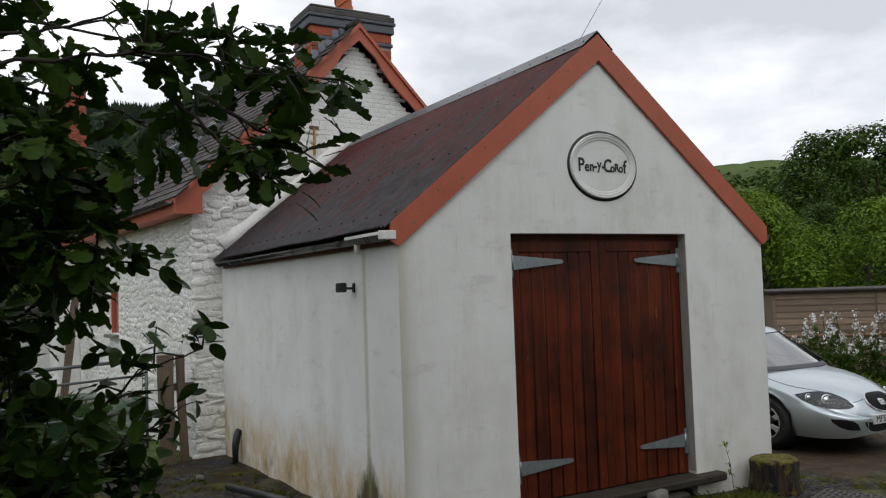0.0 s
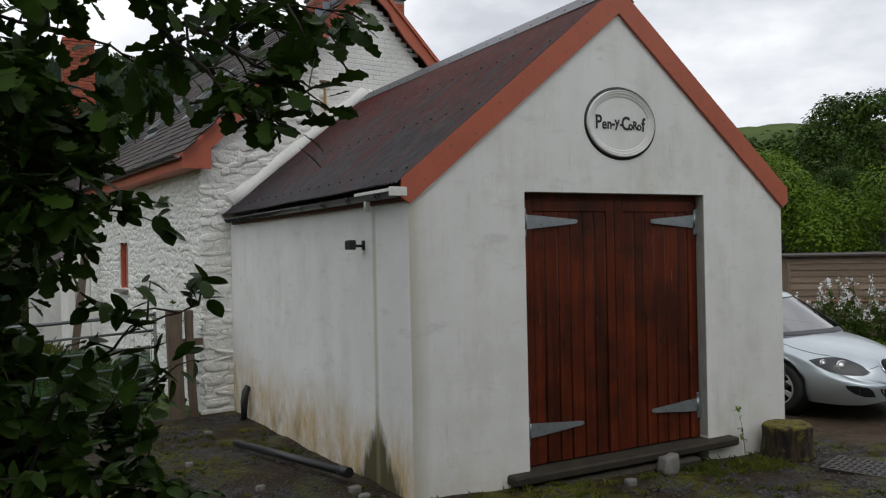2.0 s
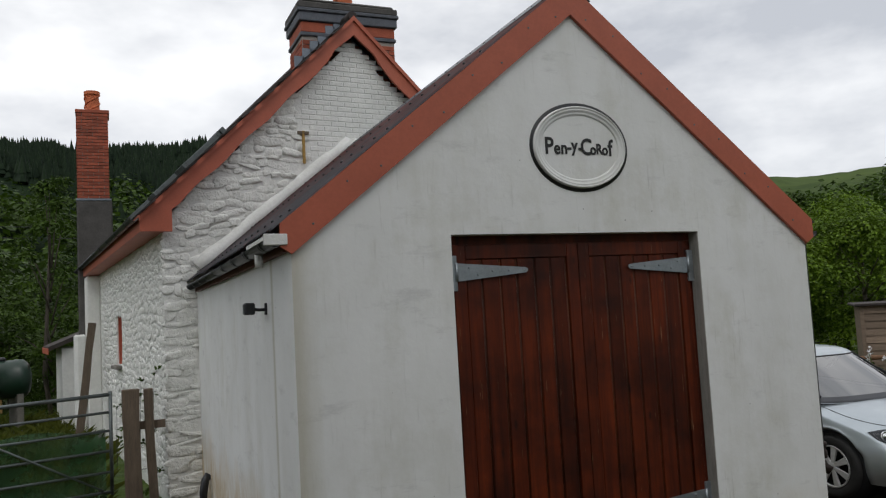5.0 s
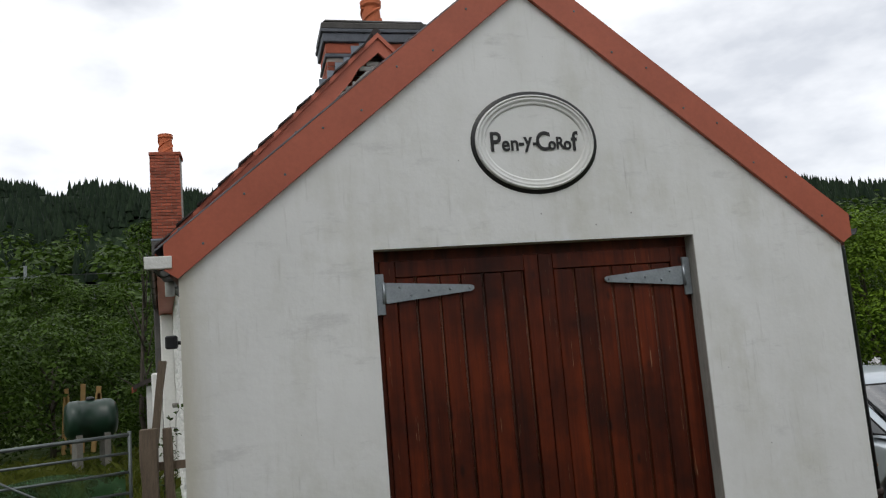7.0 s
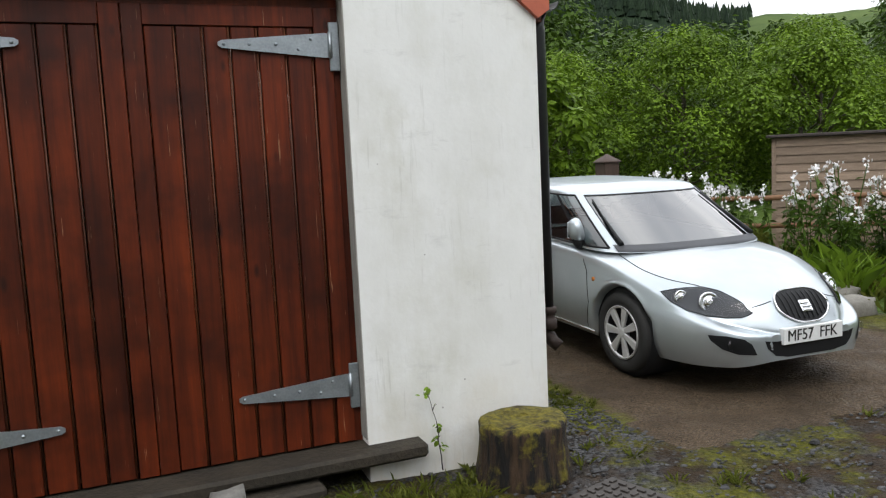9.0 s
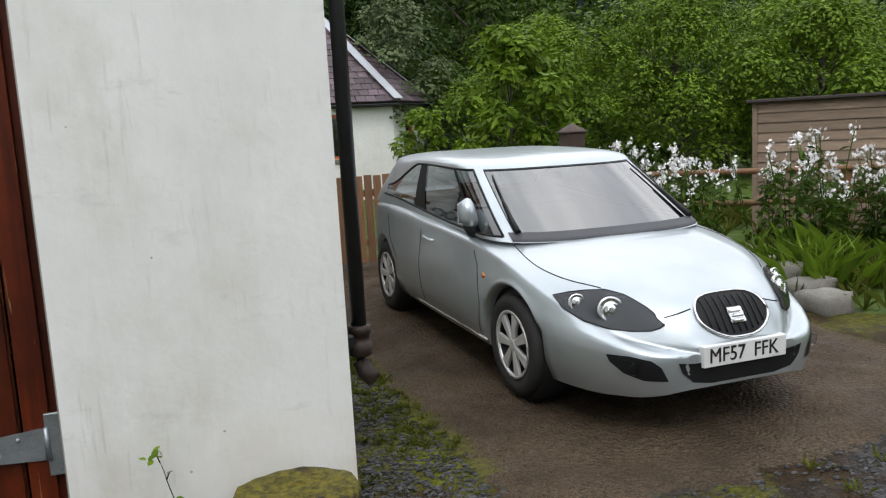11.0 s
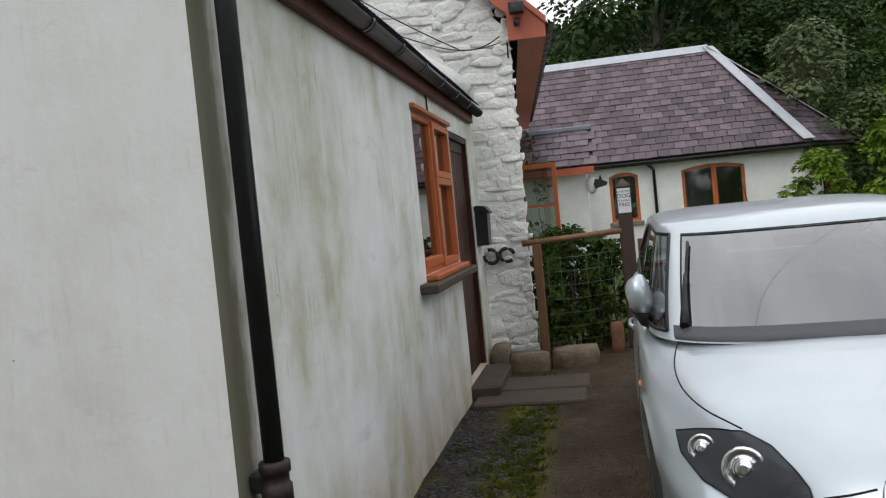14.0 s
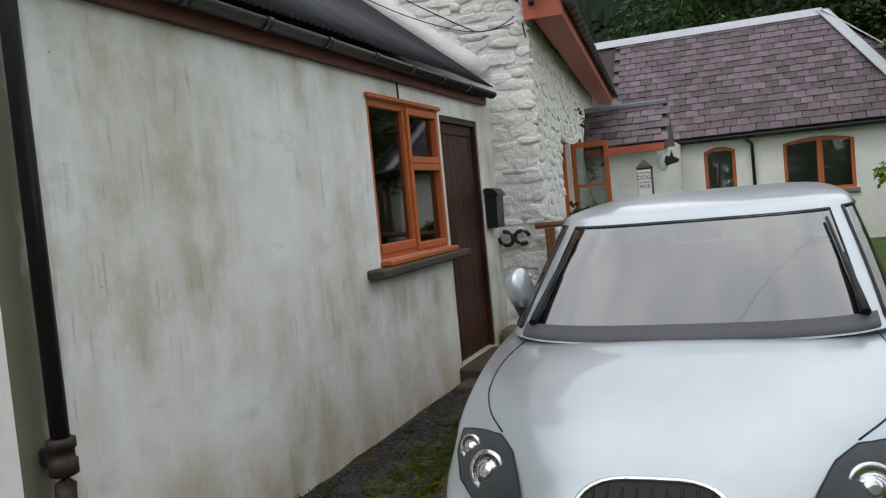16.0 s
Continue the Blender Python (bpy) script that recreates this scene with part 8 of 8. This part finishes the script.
leafy_branch("oak_branch", "dense dark oak twigs beside the path", [
    [(-3.7, -4.2, 2.40), (-3.09, -4.08, 2.52), (-2.92, -4.09, 2.57), (-2.80, -4.11, 2.54)],
    [(-3.6, -4.0, 2.60), (-3.1, -3.95, 2.66), (-2.90, -3.98, 2.66), (-2.80, -4.0, 2.60)],
    [(-3.6, -4.1, 2.30), (-3.1, -4.05, 2.42), (-2.92, -4.08, 2.44), (-2.82, -4.12, 2.44)],
    [(-3.5, -4.2, 2.55), (-3.1, -4.2, 2.60), (-2.92, -4.2, 2.62)],
    [(-3.5, -4.15, 2.42), (-3.15, -4.12, 2.40), (-2.96, -4.12, 2.34)],
    [(-3.5, -4.15, 2.68), (-3.15, -4.1, 2.74), (-2.95, -4.1, 2.72)],
    [(-3.5, -3.9, 2.25), (-3.15, -3.9, 2.35), (-2.95, -3.92, 2.38)],
    [(-3.5, -3.8, 2.50), (-3.15, -3.85, 2.55), (-2.93, -3.88, 2.52)],
    [(-3.5, -3.9, 2.10), (-3.15, -3.9, 2.20), (-2.98, -3.95, 2.22)],
], "oak_leaves", 0.078, OAK, M_LEAF_OAK, 42, 0.17, 0.006, 7)
leafy_branch("hazel_shrub", "dark hazel shrub at the yard edge", [
    [(-3.3, -3.6, 0.55), (-3.15, -3.68, 1.6), (-3.02, -3.76, 2.2), (-2.86, -3.77, 2.33), (-2.72, -3.79, 2.40)],
    [(-3.2, -3.5, 0.55), (-3.0, -3.6, 1.5), (-2.85, -3.68, 1.9), (-2.66, -3.71, 2.07), (-2.50, -3.73, 2.12)],
    [(-3.1, -3.5, 0.5), (-2.95, -3.6, 1.3), (-2.86, -3.64, 1.62), (-2.74, -3.68, 1.84), (-2.6, -3.70, 1.92)],
    [(-3.2, -3.6, 0.5), (-3.1, -3.75, 1.3), (-3.05, -3.8, 1.8), (-2.98, -3.8, 2.1)],
    [(-3.3, -3.6, 0.5), (-3.2, -3.85, 1.5), (-3.12, -3.9, 2.0), (-3.06, -3.9, 2.3)],
    [(-3.0, -3.5, 0.5), (-2.9, -3.55, 1.1), (-2.82, -3.6, 1.45), (-2.72, -3.62, 1.62)],
    [(-3.3, -3.5, 0.5), (-3.2, -3.6, 1.2), (-3.12, -3.7, 1.65), (-2.98, -3.75, 1.85)],
    [(-3.4, -3.5, 0.5), (-3.22, -3.7, 1.3), (-3.1, -3.78, 1.55), (-2.95, -3.8, 1.72)],
], "hazel_leaves", 0.068, broad_leaf_outline(), M_LEAF_OAK, 43, 0.17, 0.008, 4, category="bush")
leafy_branch("hazel_shrub", "dark leafy shrub at the yard edge", [
    [(-3.8, -3.3, 0.5), (-3.5, -3.5, 1.6), (-3.3, -3.6, 2.3), (-3.2, -3.7, 2.7)],
    [(-3.7, -3.2, 0.5), (-3.4, -3.3, 1.5), (-3.15, -3.4, 2.1), (-3.02, -3.5, 2.45)],
    [(-3.6, -3.1, 0.5), (-3.3, -3.2, 1.2), (-3.1, -3.3, 1.7), (-2.95, -3.4, 2.0)],
    [(-3.9, -3.4, 0.5), (-3.6, -3.7, 1.5), (-3.4, -3.8, 2.0), (-3.25, -3.9, 2.5)],
    [(-3.6, -3.1, 0.5), (-3.25, -3.1, 1.0), (-3.0, -3.2, 1.4), (-2.85, -3.3, 1.7)],
], "hazel_leaves", 0.082, broad_leaf_outline(), M_LEAF_OAK, 44, 0.30, 0.012, 9, category="bush")


leafy_branch("hazel_shrub", "dense dark hazel shrub beside the path", [
    [(-3.2, -3.4, 0.5), (-3.05, -3.5, 1.2), (-2.98, -3.55, 1.6), (-2.90, -3.6, 1.95)],
    [(-3.1, -3.4, 0.5), (-3.0, -3.5, 1.1), (-2.98, -3.52, 1.4), (-2.95, -3.55, 1.7)],
    [(-3.0, -3.4, 0.5), (-2.9, -3.48, 1.1), (-2.85, -3.5, 1.45), (-2.80, -3.55, 1.78)],
    [(-3.3, -3.4, 0.5), (-3.15, -3.5, 1.3), (-3.08, -3.55, 1.75), (-3.00, -3.6, 2.10)],
    [(-2.9, -3.3, 0.5), (-2.82, -3.4, 0.9), (-2.78, -3.45, 1.25), (-2.72, -3.5, 1.58)],
    [(-3.3, -3.5, 0.5), (-3.2, -3.55, 1.1), (-3.1, -3.6, 1.5), (-3.05, -3.6, 1.82)],
    [(-3.4, -3.5, 0.5), (-3.3, -3.6, 1.3), (-3.2, -3.65, 1.8), (-3.12, -3.68, 2.15)],
    [(-2.9, -3.3, 0.5), (-2.75, -3.4, 1.0), (-2.66, -3.48, 1.45), (-2.60, -3.52, 1.72)],
], "hazel_leaves", 0.072, broad_leaf_outline(), M_LEAF_OAK, 46, 0.20, 0.009, 8, category="bush")


# ---- garden flowers and small plants ----
def rocket(seed):
    """White dame's rocket: leafy stems that end in loose flower heads."""
    rng = random.Random(seed)
    t = thing("white_rocket", "white flowering garden plant with leafy stems", "flower", group="white flowers in the bed")
    stems, leaves, petals = bmesh.new(), [], []
    for k in range(5):
        a, h = rng.uniform(0, 6.28), rng.uniform(0.75, 1.25)
        top = Vector((0.22 * math.cos(a), 0.22 * math.sin(a), h))
        bm_tube([(0, 0, -0.03), top * 0.5 + Vector((0, 0, 0.05)), top], 0.006, 4, bm=stems)
        for q in range(22):
            f = rng.uniform(0.1, 0.9)
            leaves.append(leaf_quad(top * f, Vector((rng.gauss(0, 1), rng.gauss(0, 1), 0.3)).normalized(), rng.uniform(0.09, 0.17), rng, 0.35))
        for q in range(13):
            c = top + Vector((rng.gauss(0, 0.026), rng.gauss(0, 0.026), rng.gauss(0.0, 0.035)))
            n = Vector((rng.gauss(0, 1), rng.gauss(0, 1), rng.gauss(0.4, 0.6))).normalized()
            u = n.cross(Vector((0.3, 0.2, 1))).normalized()
            v = n.cross(u)
            s = rng.uniform(0.018, 0.028)
            petals.append([tuple(c + (u * math.cos(j * 0.785) + v * math.sin(j * 0.785)) * s * (1.0 if j % 2 == 0 else 0.55)) for j in range(8)])
    tagged(part("stems", stems, M_LEAF_MID, t), kind="stuff")
    tagged(part("leaves", quads_mesh("leaves", leaves, M_LEAF_MID), None, t), kind="stuff")
    tagged(part("flowers", quads_mesh("flowers", petals, M_PETAL), None, t), kind="stuff")
    return t


rng_f = random.Random(51)
protos = [rocket(s) for s in (1, 2, 3)]
bed = []
for k in range(36):
    f = rng_f.random()
    x, y = 9.35 + 2.6 * f + rng_f.uniform(-0.5, 0.5), 6.2 - 3.2 * f + rng_f.uniform(-0.8, 0.8) + 0.3
    bed.append((x, y, rng_f.uniform(0.8, 1.25)))
for k, (x, y, s) in enumerate(bed):
    m = pose(x, y, -0.02, 0, 0, rng_f.uniform(0, 360))
    if k < 3:
        protos[k].matrix_basis = m
    else:
        copy_thing(protos[k % 3], m @ Matrix.Diagonal((s, s, s, 1)))


def tufts(name, label, places, h, n, material, seed, w=0.006):
    rng = random.Random(seed)
    quads = []
    for x, y, s in places:
        z = ground_z(x, y) - 0.015
        for k in range(n):
            a, r = rng.uniform(0, 6.28), abs(rng.gauss(0, 0.05)) * s
            p = Vector((x + r * math.cos(a), y + r * math.sin(a), z))
            ln = h * s * rng.uniform(0.5, 1.2)
            d = Vector((math.cos(a) * rng.uniform(0.1, 0.9), math.sin(a) * rng.uniform(0.1, 0.9), 1)).normalized() * ln
            sd = Vector((-math.sin(a), math.cos(a), 0)) * w
            quads.append([tuple(p - sd), tuple(p + sd), tuple(p + d * 0.6 + sd * 0.7), tuple(p + d + Vector((d.x, d.y, -0.25 * ln)) * 0.5), tuple(p + d * 0.6 - sd * 0.7)])
    tagged(new(name, quads_mesh(name, quads, material)), label, "grass", kind="stuff")


rg = random.Random(61)
front_edge = [(rg.uniform(0.0, 4.7), rg.uniform(-0.45, -0.05), rg.uniform(0.6, 1.2)) for k in range(60)] + [(rg.uniform(2.9, 3.95), rg.uniform(-0.65, -0.2), rg.uniform(0.9, 1.5)) for k in range(45)]
tufts("grass_by_wall", "short grass tufts along the wall foot", front_edge, 0.065, 14, M_GRASS, 62)
yard = []
while len(yard) < 520:
    x, y = rg.uniform(-4, 8.5), rg.uniform(-3.5, 5.6)
    if (x > -0.05 and x < 4.62 and y > -0.02) or (5.2 < x < 8.9 and y > -0.5):
        continue
    if noise.noise((x * 0.9, y * 0.9, 4)) > 0.0:
        yard.append((x, y, rg.uniform(0.35, 0.8)))
tufts("yard_grass", "sparse low grass and moss in the gravel", yard, 0.09, 16, M_GRASS, 63)
strip_g = [(rg.uniform(4.95, 5.34), rg.uniform(0.6, 4.3), rg.uniform(0.3, 0.6)) for k in range(260)]
tufts("drive_edge_grass", "mossy grass strip beside the drive", strip_g, 0.08, 18, M_GRASS, 64)
meadow = [(rg.uniform(-6.5, -1.2), rg.uniform(6.1, 19), rg.uniform(0.8, 1.7)) for k in range(900)] + [(rg.uniform(9.4, 14), rg.uniform(1.0, 8.5), rg.uniform(0.7, 1.3)) for k in range(260)]
tufts("long_grass", "long rough grass beyond the gate", meadow, 0.30, 14, M_GRASS, 65, 0.009)
iris = [(rg.uniform(9.8, 11.2), rg.uniform(2.2, 3.4), rg.uniform(1.2, 1.8)) for k in range(26)]
tufts("iris_leaves", "tall sword-shaped leaves in the flower bed", iris, 0.42, 12, M_LEAF_BRIGHT, 66, 0.014)

shrub = tree("fence_shrub", "dense green shrub behind the wire fence", 1.35, 0.55, 0.05, 1900, 0.075, M_LEAF_MID, 71, 16, 0.015, "fence shrubs", pose(5.55, 7.05, 0))
copy_thing(shrub, pose(5.48, 6.78, 0, 0, 0, 20) @ Matrix.Diagonal((0.7, 0.6, 0.88, 1)))
copy_thing(shrub, pose(5.85, 7.05, 0, 0, 0, 310) @ Matrix.Diagonal((0.8, 0.7, 0.92, 1)))
copy_thing(shrub, pose(5.22, 7.25, 0, 0, 0, 110) @ Matrix.Diagonal((0.7, 0.7, 1.0, 1)))
copy_thing(shrub, pose(5.95, 7.5, 0, 0, 0, 80) @ Matrix.Diagonal((0.9, 0.9, 0.85, 1)))
copy_thing(shrub, pose(5.35, 7.6, 0, 0, 0, 140) @ Matrix.Diagonal((1, 1, 0.95, 1)))
copy_thing(shrub, pose(5.75, 6.75, 0, 0, 0, 260) @ Matrix.Diagonal((0.6, 0.5, 0.7, 1)))
copy_thing(shrub, pose(5.25, 6.75, 0, 0, 0, 200) @ Matrix.Diagonal((0.5, 0.5, 0.75, 1)))
leafy_branch("wall_climber", "climbing plant by the open window", [[(5.0, 9.6, 0.2), (5.02, 9.75, 1.2), (4.95, 9.8, 2.0), (4.9, 9.9, 2.75)], [(5.05, 6.75, 0.2), (5.0, 6.6, 0.8), (4.98, 6.5, 1.2)], [(5.1, 8.6, 0.2), (5.1, 8.5, 1.0), (5.05, 8.4, 1.45)]], "leaves", 0.07, broad_leaf_outline(), M_LEAF_MID, 72, 0.22, 0.008, 5, category="plant")
leafy_branch("wall_weeds", "tall weeds against the stone wall", [[(-0.62, 6.0, 0.0), (-0.6, 6.02, 0.8), (-0.56, 6.05, 1.6)], [(-0.75, 6.6, 0.0), (-0.72, 6.7, 0.9), (-0.7, 6.7, 1.5)], [(-0.9, 7.6, 0.0), (-0.88, 7.6, 0.8), (-0.85, 7.7, 1.2)], [(-1.0, 8.6, 0.0), (-1.0, 8.7, 1.0)]], "leaves", 0.06, broad_leaf_outline(), M_LEAF_MID, 73, 0.16, 0.006, 4, category="plant")
leafy_branch("wall_weed", "thin flowering weed against the wall foot", [[(3.80, -0.12, 0.06), (3.79, -0.10, 0.3), (3.74, -0.09, 0.52)]], "leaves", 0.035, broad_leaf_outline(), M_LEAF_BRIGHT, 74, 0.05, 0.004, 2, 0.6, category="plant")


# ---- loose gravel ----
def gravel(name, label, places, seed):
    rng = random.Random(seed)
    verts, faces = [], []
    for x, y, s in places:
        z = ground_z(x, y) - 0.010
        b, a0 = len(verts), rng.uniform(0, 6.28)
        sx, sy, sz = s * rng.uniform(0.7, 1.4), s * rng.uniform(0.6, 1.0), s * rng.uniform(0.25, 0.6)
        for k in range(5):
            a = a0 + k * 1.2566 + rng.uniform(-0.25, 0.25)
            verts.append((x + sx * math.cos(a), y + sy * math.sin(a), z))
        for k in range(5):
            a = a0 + k * 1.2566 + rng.uniform(-0.25, 0.25)
            verts.append((x + 0.68 * sx * math.cos(a), y + 0.68 * sy * math.sin(a), z + sz * rng.uniform(0.7, 1.2)))
        for k in range(5):
            j = (k + 1) % 5
            faces.append((b + k, b + j, b + 5 + j, b + 5 + k))
        faces.append(tuple(b + 5 + k for k in range(5)))
    me = bpy.data.meshes.new(name)
    me.from_pydata(verts, [], faces)
    me.materials.append(M_GRAVEL)
    tagged(new(name, me), label, "gravel", kind="stuff")


M_GRAVEL = plain("slate_chippings", (0.046, 0.046, 0.048), 0.6, vary=0.5, scale=14, grain=80, bump=0.3, island=0.75)
gp_ = []
while len(gp_) < 16000:
    x, y = rg.uniform(-3.6, 8.5), rg.uniform(-3.2, 5.6)
    if (x > -0.03 and x < 4.6 and y > -0.02) or (5.3 < x < 8.9 and y > -0.45):
        continue
    if noise.noise((x * 0.8, y * 0.8, 9)) > -0.35:
        gp_.append((x, y, rg.uniform(0.006, 0.019) * (1.8 if rg.random() < 0.08 else 1)))
strip_s = [(rg.uniform(4.60, 5.25), rg.uniform(-0.3, 4.3), rg.uniform(0.007, 0.020)) for k in range(3600)]
gravel("gravel", "dark slate chippings scattered over the yard", gp_ + strip_s, 81)
for x, y, s in ((-0.45, 2.2, 0.045), (-0.3, 0.35, 0.045), (-0.75, 4.2, 0.05), (-0.2, 1.6, 0.05), (-0.95, 1.2, 0.04), (-0.28, 0.62, 0.05), (1.9, -0.5, 0.05), (-1.3, 2.6, 0.04)):
    rough_stone("yard_stone", x - s, x + s, y - s * 0.8, y + s * 0.8, ground_z(x, y) - 0.03, ground_z(x, y) + s * 0.9, "pale loose stone in the gravel", "stone", "loose yard stones", M_STONEGREY, s * 0.3)


# ---- whitewashed stones of the cottage walls ----
def stone_mesh(rng):
    """A rounded face stone about 1 wide and 1 high, proud of its bed along -y."""
    bm = bmesh.new()
    rings = []
    n = 10
    lean = (rng.uniform(-0.35, 0.35), rng.uniform(-0.35, 0.35))
    edge = [1 + 0.22 * rng.uniform(-1, 1) for k in range(n)]
    for f, y in ((1.02, 0.3), (0.98, -0.4), (0.84, -0.85), (0.45, -1.0)):
        row = []
        for k in range(n):
            a = 2 * math.pi * k / n + 0.2
            c, s = math.cos(a), math.sin(a)
            q = edge[k] / max(abs(c), abs(s)) ** 0.8
            x, z = 0.5 * f * c * q * (1 + 0.05 * rng.uniform(-1, 1)), 0.5 * f * s * q * (1 + 0.05 * rng.uniform(-1, 1))
            row.append(bm.verts.new((x, y * (1 + 0.2 * rng.uniform(-1, 1)) + (lean[0] * x + lean[1] * z if y < 0 else 0), z)))
        rings.append(row)
    for a, b in zip(rings, rings[1:]):
        for k in range(n):
            bm.faces.new((a[k], a[(k + 1) % n], b[(k + 1) % n], b[k])).smooth = True
    bm.faces.new(rings[-1]).smooth = True
    bmesh.ops.recalc_face_normals(bm, faces=bm.faces)
    return mesh_of("stone", bm, M_STONE)


rng_s = random.Random(91)
STONES = [stone_mesh(rng_s) for k in range(24)]


def rubble(parent, m, u0, u1, z0, z1, inside, wmin, wmax, hmin, hmax, proud, real, seed):
    """Rough courses of stones on a wall: m carries (along, 0, up) onto the wall's face."""
    rng, n, rest = random.Random(seed), 0, bmesh.new()
    z = z0
    while z < z1:
        h = rng.uniform(hmin, hmax)
        u = u0
        while u < u1:
            w = min(rng.uniform(wmin, wmax), max(0.05, u1 - u))
            zz = z + rng.uniform(-0.55, 0.55) * hmin + 0.03 * math.sin(u * 2.1)
            if inside(u + w / 2, zz + h / 2):
                t = m @ pose(u + w / 2, 0.004, zz + h / 2, 0, rng.uniform(-13, 13), 0) @ Matrix.Diagonal((w * rng.uniform(0.9, 1.12), proud * rng.uniform(0.3, 1.5), h * rng.uniform(0.75, 1.2), 1))
                if n < real:
                    part("stone", STONES[rng.randrange(24)], None, parent).matrix_basis = t
                else:
                    b = len(rest.verts)
                    rest.from_mesh(STONES[rng.randrange(24)])
                    rest.verts.ensure_lookup_table()
                    for v in rest.verts[b:]:
                        v.co = t @ v.co
                n += 1
            u += w
        z += h * 0.97
    if len(rest.verts):
        for f in rest.faces:
            f.smooth = True
        tagged(part("stones", rest, M_STONE, parent), kind="stuff")


gable_st = tagged(bpy.data.objects["wall_gable"], kind="structure")
roof_at = lambda u: CR0 + CS * (u if u < CMID else 2 * CMID - u) - 0.25
brick_left = lambda z: 1.98 + 0.10 * math.sin(z * 7)


def garage_cover(u, z):
    x = -0.42 + u
    return 0.12 < x < GW - 0.05 and z < ROOF0 + SLOPE * (x if x < GW / 2 else GW - x) + 0.05


rubble(gable_st, COT, -0.02, CW + 0.02, -0.1, 6.0, lambda u, z: z < roof_at(u) and not garage_cover(u, z) and (u < brick_left(z) or u > 3.9), 0.10, 0.40, 0.055, 0.15, 0.026, 300, 92)
# painted brickwork in the upper gable
pb = mesh_of("painted_brick", bm_box(-0.108, 0.108, -0.008, 0.02, -0.033, 0.033, 0.006), M_WHITE)
for r in range(24):
    z = 4.55 + 0.077 * r
    u = 1.98 + (0.112 if r % 2 else 0)
    while u < 3.9:
        if z < roof_at(u) - 0.05 and not garage_cover(u, z - 0.1) and u > brick_left(z) + 0.06:
            part("painted_brick", pb, None, gable_st).matrix_basis = COT @ pose(u, 0, z)
        u += 0.224
left_st = bpy.data.objects["wall_cottage_left"]
LEFT_M = COT @ Matrix(((0, 1, 0, 0), (-1, 0, 0, 8.7), (0, 0, 1, 0), (0, 0, 0, 1)))
rubble(left_st, LEFT_M, 0.85, 8.7, -0.3, 3.5, lambda u, z: not (8.7 - WV1 - 0.03 < u < 8.7 - WV0 + 0.03 and 1.55 < z < 2.53), 0.07, 0.24, 0.05, 0.14, 0.016, 300, 93)
right_st = bpy.data.objects["wall_cottage_right"]
RIGHT_M = COT @ Matrix(((0, -1, 0, CW), (1, 0, 0, 0), (0, 0, 1, 0), (0, 0, 0, 1)))
rubble(right_st, RIGHT_M, 0.0, 5.6, -0.1, 3.5, lambda u, z: not (2.25 < u < 3.45 and 1.0 < z < 2.4), 0.12, 0.34, 0.07, 0.17, 0.019, 300, 94)
